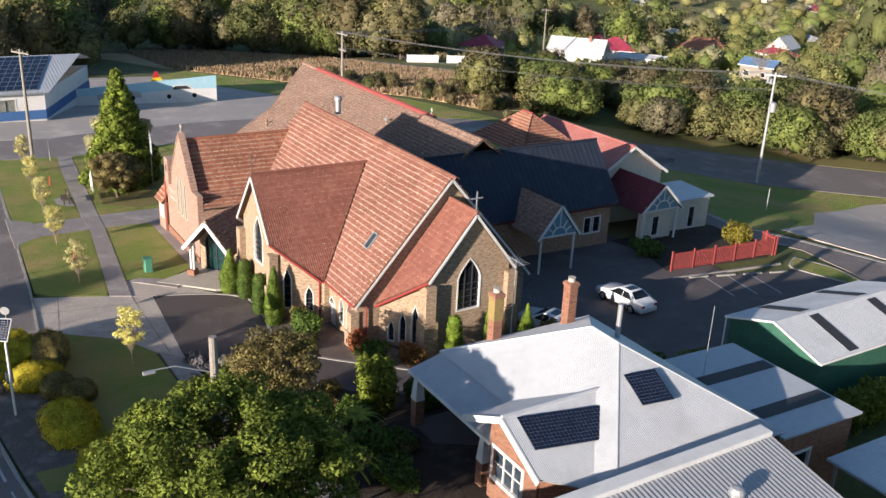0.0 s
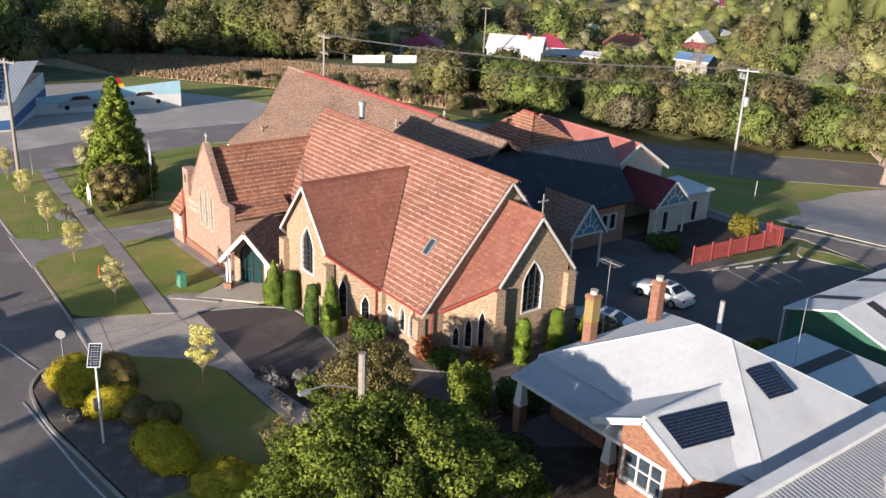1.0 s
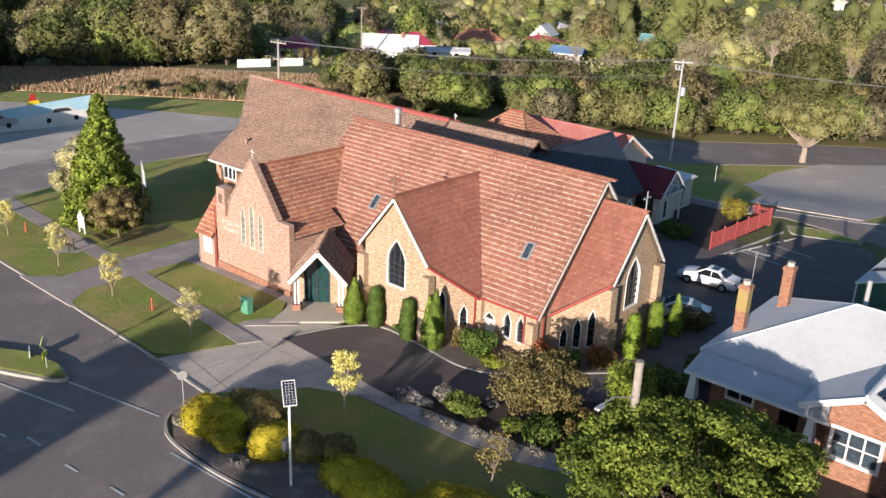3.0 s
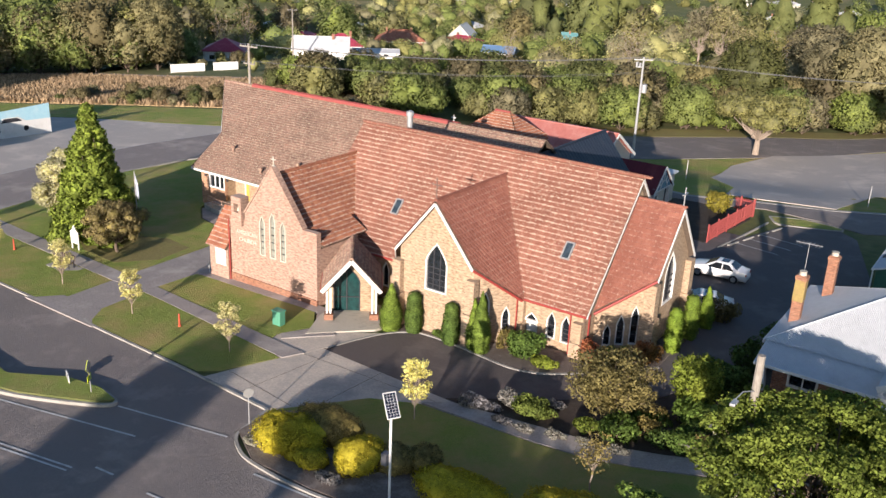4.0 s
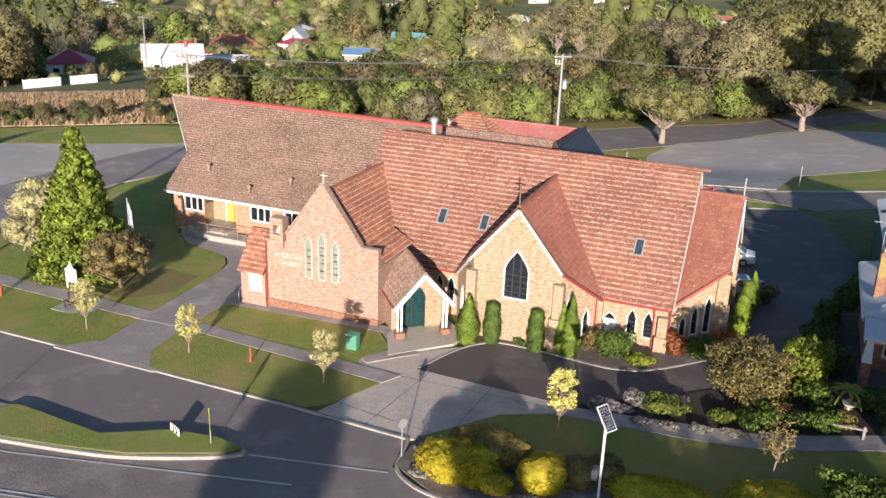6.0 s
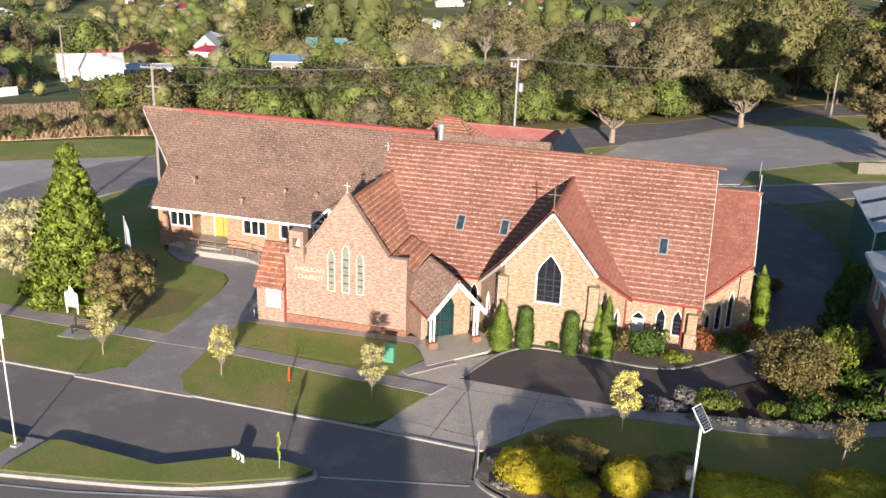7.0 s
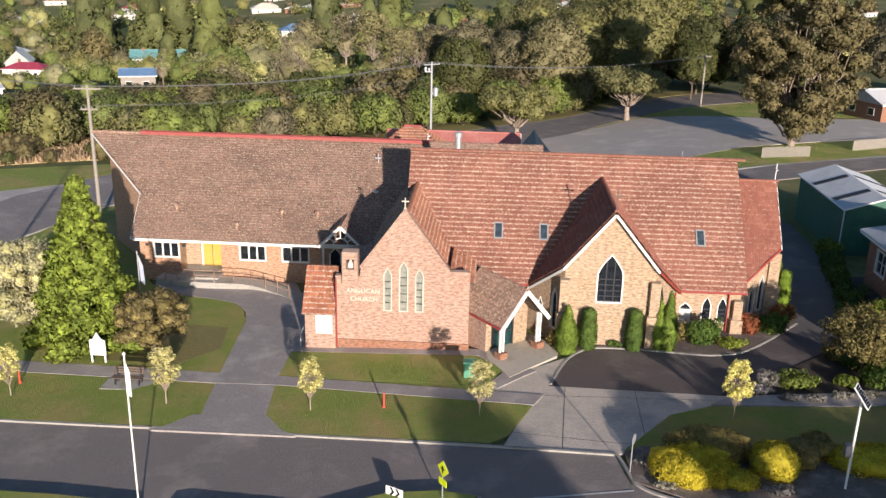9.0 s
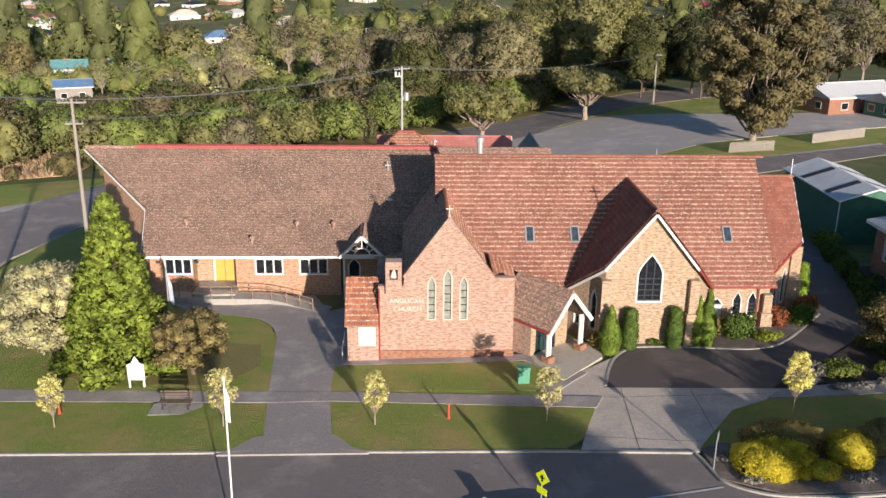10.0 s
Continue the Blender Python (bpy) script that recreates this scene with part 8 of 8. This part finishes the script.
def sedan(x, y, yaw, label):
    """A four-door car, nose along +x before it is turned."""
    z = G(x, y) + 0.06
    m = pose(x, y, z, 0, 0, yaw)
    ob = thing("car", (x, y, z), label, "car")
    prof = [(-2.33, 0.45, 0.74), (-2.25, 0.95, 0.80), (-1.6, 1.05, 0.86), (-0.95, 1.42, 0.66), (0.1, 1.46, 0.66), (0.95, 1.02, 0.84), (1.9, 0.85, 0.84), (2.3, 0.68, 0.72), (2.36, 0.35, 0.66)]
    mb = MB()
    ring = []
    for px, pz, hw in prof:
        belt = min(pz, 0.95)
        ring.append([(px, -0.86 if abs(px) < 2.1 else -0.76, 0.28), (px, -0.9 if abs(px) < 2.1 else -0.78, min(belt, 0.62)), (px, -0.86 if abs(px) < 2.1 else -0.74, belt - 0.03), (px, -hw, pz - 0.04), (px, -hw * 0.75, pz), (px, hw * 0.75, pz), (px, hw, pz - 0.04), (px, 0.86 if abs(px) < 2.1 else 0.74, belt - 0.03), (px, 0.9 if abs(px) < 2.1 else 0.78, min(belt, 0.62)), (px, 0.86 if abs(px) < 2.1 else 0.76, 0.28)])
    n = 10
    vs = [m @ Vector(q) for r in ring for q in r]
    fs = [(i * n + k, i * n + (k + 1) % n, (i + 1) * n + (k + 1) % n, (i + 1) * n + k) for i in range(len(ring) - 1) for k in range(n)]
    fs += [tuple(range(n)), tuple(range((len(ring) - 1) * n, len(ring) * n))]
    mb.add(vs, fs)
    body = part("body", mb, M_CARPAINT, ob, round_shade=True)

    def glassp(pts, name="window"):
        a, b, c = (Vector(p) for p in pts[:3])
        nn = (b - a).cross(c - a).normalized()
        cen = sum((Vector(p) for p in pts), Vector()) / len(pts)
        if nn.dot(cen - Vector((0, 0, 0.7))) < 0:
            nn = -nn
        part(name, MB().prism([m @ (Vector(p) + nn * 0.005) for p in pts], m.to_3x3() @ nn * 0.012), M_GLASS, body)
    glassp([(-1.55, -0.68, 1.07), (-1.55, 0.68, 1.07), (-1.0, 0.52, 1.41), (-1.0, -0.52, 1.41)], "rear_window")
    glassp([(0.92, -0.7, 1.03), (0.92, 0.7, 1.03), (0.14, 0.52, 1.44), (0.14, -0.52, 1.44)], "windscreen")
    glassp([(-0.75, -0.42, 1.44), (-0.2, -0.42, 1.455), (-0.2, 0.42, 1.455), (-0.75, 0.42, 1.44)], "sunroof")
    for s in (-1, 1):
        glassp([(-1.35, s * 0.87, 0.98), (-0.45, s * 0.88, 0.96), (-0.45, s * 0.70, 1.38), (-0.9, s * 0.69, 1.36)])
        glassp([(-0.38, s * 0.88, 0.96), (0.75, s * 0.87, 0.97), (0.12, s * 0.70, 1.38), (-0.38, s * 0.70, 1.39)])
        part("tail_light", MB().box(-2.3, s * 0.62 - 0.14, 0.68, -2.2, s * 0.62 + 0.14, 0.84, m), M_REDLAMP, body)
        part("headlight", MB().box(2.12, s * 0.6 - 0.16, 0.6, 2.3, s * 0.6 + 0.16, 0.72, m), M_GALV, body)
        part("mirror", MB().box(0.62, s * 0.98 - 0.09, 0.95, 0.78, s * 0.98 + 0.09, 1.08, m), M_CARPAINT, body, soft=0.02)
        for wx in (-1.4, 1.42):
            a, b = m @ Vector((wx, s * 0.72, 0.33)), m @ Vector((wx, s * 0.93, 0.33))
            wh = part("wheel", MB().tube(a, b, 0.33, 0.33, 18), M_BLACK, ob)
            part("rim", MB().tube(b - (b - a) * 0.1, b + (b - a) * 0.04, 0.22, 0.2, 14), M_GALV, wh)
    part("number_plate", MB().box(-2.36, -0.25, 0.5, -2.33, 0.25, 0.6, m), M_WHITE, body)
    return ob


sedan(10.8, 23.6, 183, "white four-door sedan parked behind the church")
sedan(12.2, 15.6, 200, "white car parked beside the chancel")
# red paint, with the shade on the fence darkened into its colour
M_REDFENCE = surf("shaded_red_fence_paint", (0.34, 0.07, 0.065), (0.28, 0.058, 0.055), None, 5, 1, 0.7)
rf = thing("red_fence", (7.6, 37, G(7.6, 37)), "red painted slatted fence beside the car park", "fence")
fa, fb, fc = Vector((7.0, 31.9)), Vector((7.5, 43.8)), Vector((5.4, 44.4))
for a, b, n in ((fa, fb, 72), (fb, fc, 20)):
    for i in range(n):
        q = a.lerp(b, i / n)
        z = G(q.x, q.y)
        if i % 14 == 0:
            part("post", MB().box(q.x - 0.06, q.y - 0.06, z - 0.1, q.x + 0.06, q.y + 0.06, z + 1.75), M_REDFENCE, rf)
        else:
            part("slat", MB().box(q.x - 0.012, q.y - 0.05, z + 0.12, q.x + 0.012, q.y + 0.05, z + 1.55), M_REDFENCE, rf)
    for h in (0.35, 1.35):
        part("rail", MB().beam((a.x - 0.05, a.y, G(*a) + h), (b.x - 0.05, b.y, G(*b) + h), 0.05, 0.09), M_REDFENCE, rf)
mound(4.4, 42.4, 1.3, 1.2, 2.2, 2200, 0.10, M_L_GOLDGREEN, "golden green bush behind the red fence", 91)
mound(3.2, 33.0, 1.6, 1.4, 1.4, 1500, 0.12, M_L_DARK, "dark bush by the cream rooms", 92)
for i in range(4):
    p = Vector((9.0 + i * 0.62, 33.0 + i * 2.4))
    m = pose(p.x, p.y, G(p.x, p.y) + 0.05, 0, 0, 76)
    single("wheel_stop", MB().box(-0.85, -0.08, 0, 0.85, 0.08, 0.13, m), M_KERB, "pale concrete wheel stop in a parking bay", "wheel stop", "wheel stops", soft=0.02)

# ---- street things ----
def post_sign(name, x, y, h, label, category, r=0.03, material=None):
    z = G(x, y)
    ob = thing(name, (x, y, z), label, category)
    part("post", MB().tube((x, y, z - 0.2), (x, y, z + h), r, r, 8), material or M_GALV, ob)
    return ob, z


fl, z = post_sign("flagpole", -22.8, -20.6, 7.9, "tall white flagpole on the median", "flagpole", 0.04, M_WHITE)
part("flag", MB().prism([(-22.76, -20.6, z + 7.5), (-22.64, -20.58, z + 7.1), (-22.66, -20.56, z + 5.9), (-22.76, -20.6, z + 6.0)], (0.02, -0.02, 0)), M_WHITE, fl)
part("truck", MB().lathe([(0.06, z + 7.88), (0.08, z + 7.95), (0.02, z + 8.02)], 8, (-22.8, -20.6, 0)), M_WHITE, fl)
part("footing", MB().box(-23.0, -20.8, z - 0.1, -22.6, -20.4, z + 0.2), M_KERB, fl)
M_FLAG = surf("faded_flag", (0.25, 0.3, 0.42), (0.5, 0.5, 0.52), None, 3, 1, 0.8)
fl, z = post_sign("flagpole", -30.8, 0.6, 5.7, "slim grey flagpole with a limp flag", "flagpole", 0.04)
part("flag", MB().prism([(-30.75, 0.6, z + 5.4), (-30.5, 0.62, z + 4.6), (-30.45, 0.62, z + 3.3), (-30.7, 0.6, z + 3.6)], (0.02, 0.03, 0)), M_FLAG, fl)
# solar street lamp
M_INSULBOX = surf("grey_steel_box", (0.16, 0.16, 0.17), (0.12, 0.12, 0.13), None, 5, 1, 0.5, bumpy=0)
sl, z = post_sign("solar_lamp", 9.35, -16.55, 4.6, "white post with a tilted solar panel and control box", "solar lamp", 0.06, M_WHITE)
sm = Matrix.Translation((9.35, -16.55, z + 4.95)) @ Matrix.Rotation(radians(58), 4, 'Z') @ Matrix.Rotation(radians(52), 4, 'X')
sp_ = part("panel", MB().box(-0.3, -0.58, -0.03, 0.3, 0.58, 0.03, sm), M_WHITE, sl)
cells = MB()
for i in range(4):
    for j in range(9):
        cells.box(-0.27 + i * 0.137, -0.54 + j * 0.121, 0.031, -0.27 + i * 0.137 + 0.126, -0.54 + j * 0.121 + 0.11, 0.036, sm)
tagged(part("cell_sheet", cells, M_SOLAR, sp_), kind="stuff")
part("control_box", MB().box(8.98, -16.75, z + 1.9, 9.26, -16.4, z + 2.5), M_INSULBOX, sl, soft=0.02)
part("bracket", MB().tube((9.35, -16.55, z + 4.5), (9.35, -16.555, z + 4.95), 0.05), M_WHITE, sl)
# round sign seen edge on
rs_, z = post_sign("road_sign", -0.5, -15.7, 2.15, "grey post with a small round road sign", "road sign")
part("disc", MB().tube((-0.47, -15.72, z + 1.95), (-0.452, -15.729, z + 1.95), 0.27, 0.27, 18), M_GALV, rs_)
M_FLUO = surf("fluorescent_yellow", (0.62, 0.72, 0.02), (0.56, 0.66, 0.02), None, 4, 1, 0.5, bumpy=0)
ps, z = post_sign("crossing_sign", -9.4, -18.8, 2.2, "fluorescent yellow-green warning sign on a post", "road sign")
pm_ = Matrix.Translation((-9.4, -18.85, z + 1.85)) @ Matrix.Rotation(radians(-52), 4, 'Z')
sq = part("plate", MB().prism([pm_ @ Vector(q) for q in ((0, 0, -0.42), (0.42, 0, 0), (0, 0, 0.42), (-0.42, 0, 0))], pm_.to_3x3() @ Vector((0, 0.02, 0))), M_FLUO, ps)
part("pictogram", MB().box(-0.05, -0.012, -0.2, 0.05, -0.004, 0.16, pm_).box(-0.14, -0.012, -0.02, 0.14, -0.004, 0.05, pm_), M_BLACK, sq)
part("back_plate", MB().prism([pm_ @ Vector(q) for q in ((0, 0.03, -0.42), (0.42, 0.03, 0), (0, 0.03, 0.42), (-0.42, 0.03, 0))], pm_.to_3x3() @ Vector((0, 0.01, 0))), M_GALV, ps)
part("lower_plate", MB().box(-0.3, 0, -0.85, 0.3, 0.02, -0.5, pm_), M_FLUO, ps)
ch, z = post_sign("chevron_board", -11.6, -18.7, 0.75, "low white chevron board with dark arrows", "road sign")
cm = Matrix.Translation((-11.6, -18.74, z + 0.5)) @ Matrix.Rotation(radians(-25), 4, 'Z')
cb_ = part("board", MB().box(-0.45, -0.02, -0.22, 0.45, 0.02, 0.22, cm), M_WHITE, ch)
for k in (-0.25, 0.05):
    part("arrow", MB().prism([cm @ Vector((k + a, -0.03, b)) for a, b in ((0, -0.2), (0.12, -0.2), (0.26, 0), (0.12, 0.2), (0, 0.2), (0.14, 0))], cm.to_3x3() @ Vector((0, 0.008, 0))), M_BLACK, cb_)
M_ORANGE = surf("red_orange_plastic", (0.56, 0.09, 0.05), (0.5, 0.08, 0.045), None, 5, 1, 0.5)
for x, y in ((-13.2, -9.7), (-34.9, -8.0)):
    z = G(x, y) + 0.1
    single("bollard", MB().lathe([(0.1, z), (0.1, z + 0.1), (0.06, z + 0.14), (0.055, z + 0.8), (0.07, z + 0.82), (0.035, z + 0.9)], 10, (x, y, 0)), M_ORANGE, "orange plastic marker post on the lawn", "marker post")
M_PILLAR = surf("green_pillar_paint", (0.10, 0.30, 0.20), (0.085, 0.26, 0.17), None, 5, 1, 0.55)
z = G(-8.6, -5.4) + 0.1
bx = thing("utility_pillar", (-8.6, -5.4, z), "green metal utility pillar on the lawn", "utility box")
part("cabinet", MB().box(-8.95, -5.65, z, -8.25, -5.15, z + 0.95), M_PILLAR, bx, soft=0.03)
part("lid", MB().box(-9.0, -5.7, z + 0.95, -8.2, -5.1, z + 1.05), M_PILLAR, bx, soft=0.03)
# bench on a slab
z = G(-28.5, -7.9) + 0.11
single("slab", MB().box(-29.9, -8.5, z - 0.15, -27.1, -7.2, z + 0.03), M_KERB, "pale concrete slab under the bench", "slab", kind="structure")
bn = thing("bench", (-28.5, -7.7, z + 0.03), "weathered grey-brown timber bench on a slab", "bench")
for k in range(4):
    part("seat_slat", MB().box(-29.4, -8.0 + k * 0.12, z + 0.44, -27.6, -7.9 + k * 0.12, z + 0.48), M_BARK, bn)
for k in range(3):
    part("back_slat", MB().box(-29.4, -7.5 + 0.03 * k, z + 0.58 + k * 0.14, -27.6, -7.46 + 0.03 * k, z + 0.69 + k * 0.14), M_BARK, bn)
for x in (-29.2, -27.8):
    part("leg", MB().box(x - 0.04, -7.98, z + 0.03, x + 0.04, -7.9, z + 0.44).box(x - 0.04, -7.55, z + 0.03, x + 0.04, -7.47, z + 1.0), M_LEAD, bn)
# church notice sign with gable top
sx, sy = -31.5, -4.9
z = G(sx, sy) + 0.1
cs = thing("church_sign", (sx, sy, z), "white gable-topped timber notice sign on two legs", "sign")
part("board", MB().prism([(sx - 0.5, sy, z + 0.5), (sx + 0.5, sy, z + 0.5), (sx + 0.5, sy, z + 1.5), (sx + 0.25, sy, z + 1.6), (sx, sy, z + 2.05), (sx - 0.25, sy, z + 1.6), (sx - 0.5, sy, z + 1.5)], (0, 0.07, 0)), M_WHITE, cs, soft=0.01)
for s in (-1, 1):
    part("leg", MB().box(sx + s * 0.42 - 0.05, sy, z - 0.1, sx + s * 0.42 + 0.05, sy + 0.08, z + 0.52), M_WHITE, cs)
# steel rail by the lean-to
hr = thing("handrail", (-19.6, -1.0, 0.3), "white bent steel handrail beside the lean-to", "handrail")
part("rail", MB().tube((-19.6, -1.6, 0.95), (-19.6, 0.6, 1.15), 0.025).tube((-19.6, -1.6, 0.95), (-19.6, -1.6, -0.1), 0.025).tube((-19.6, 0.6, 1.15), (-19.6, 0.6, -0.1), 0.025), M_WHITE, hr)
# cut-off timber pole with a street lamp inside the big tree
x, y = 22.7, -10.1
z = G(x, y)
op_ = thing("lamp_pole", (x, y, z), "weathered grey timber pole with a street lamp arm", "street lamp")
part("post", MB().tube((x, y, z - 0.3), (x, y, 10.2), 0.2, 0.16, 10), M_WOODPOLE, op_)
part("arm", MB().tube((x, y, 8.6), (x - 0.1, y - 1.5, 9.2), 0.025).tube((x - 0.1, y - 1.5, 9.2), (x - 0.15, y - 2.3, 9.2), 0.025), M_GALV, op_)
part("lantern", MB().box(x - 0.24, y - 2.75, 9.08, x - 0.02, y - 2.25, 9.2), M_GALV, op_, soft=0.04)
# bird bath and low rail in the garden
x, y = 19.6, -3.3
z = G(x, y) + 0.1
single("bird_bath", MB().lathe([(0.22, z), (0.22, z + 0.08), (0.09, z + 0.15), (0.08, z + 0.6), (0.32, z + 0.72), (0.36, z + 0.82), (0.3, z + 0.82), (0.08, z + 0.76)], 14, (x, y, 0)), M_STONE, "pale stone bird bath in the garden", "bird bath")
lr = thing("garden_rail", (19.3, -5.4, G(19.3, -5.4)), "low weathered timber rail in the garden", "rail")
part("rail", MB().beam((18.2, -5.0, G(18.2, -5.0) + 0.62), (20.4, -5.85, G(20.4, -5.85) + 0.62), 0.09, 0.09), M_WOODPOLE, lr)
for x, y in ((18.35, -5.06), (20.3, -5.8)):
    part("post", MB().box(x - 0.06, y - 0.06, G(x, y) - 0.1, x + 0.06, y + 0.06, G(x, y) + 0.78), M_WOODPOLE, lr)
# paling fence at the far lane
pf = thing("paling_fence", (36, 67, G(36, 67)), "pale weathered timber paling fence", "fence")
PF = ((27.2, 63.8, 33.7, 64.8, 34), (40.8, 69.3, 50.4, 73.7, 54))
for x0, y0, x1, y1, n in PF:
    for i in range(n):
        x, y = x0 + (x1 - x0) * i / n, y0 + (y1 - y0) * i / n
        z = G(x, y)
        part("paling", MB().box(x, y, z, x + 0.12, y + 0.03, z + 1.35 + 0.05 * (i % 3)), M_WOODPOLE, pf)
    for h in (0.4, 1.0):
        part("rail", MB().beam((x0, y0 + 0.06, G(x0, y0) + h), (x1, y1 + 0.06, G(x1, y1) + h), 0.05, 0.08), M_WOODPOLE, pf)
# slim posts along the back verge
for x, y in ((-4.2, 56.8), (-44.5, -6.5), (15.6, 57.2)):
    z = G(x, y)
    single("marker_post", MB().tube((x, y, z - 0.2), (x, y, z + 2.3), 0.05, 0.05, 8), M_GALV, "slim grey steel post on the verge", "post")
# tree fern by the verandah
for x, y, s in ((19.6, -2.2, 1.0), (23.5, -5.0, 1.3)):
    z = G(x, y)
    tf = thing("palm", (x, y, z), "small green palm with arching fronds", "palm")
    part("trunk", MB().tube((x, y, z - 0.1), (x, y, z + 1.1 * s), 0.14, 0.1, 8), M_BARK, tf)
    for k in range(13):
        a = k * 2.399
        mb = MB()
        for j in range(7):
            f0, f1 = j / 7, (j + 1) / 7
            def fp(f, w):
                return (x + math.cos(a) * f * 1.5 * s - math.sin(a) * w, y + math.sin(a) * f * 1.5 * s + math.cos(a) * w, z + 1.1 * s + (0.9 * f - 1.25 * f * f) * s)
            w0, w1 = 0.17 * s * (1 - f0 * 0.8), 0.17 * s * (1 - f1 * 0.8)
            mb.add([fp(f0, -w0), fp(f1, -w1), fp(f1, 0), fp(f0, 0)], [(0, 1, 2, 3)])
            mb.add([fp(f0, w0), fp(f1, w1), fp(f1, 0), fp(f0, 0)], [(0, 1, 2, 3)])
        part("frond", mb, M_L_LIME, tf, fix=False)
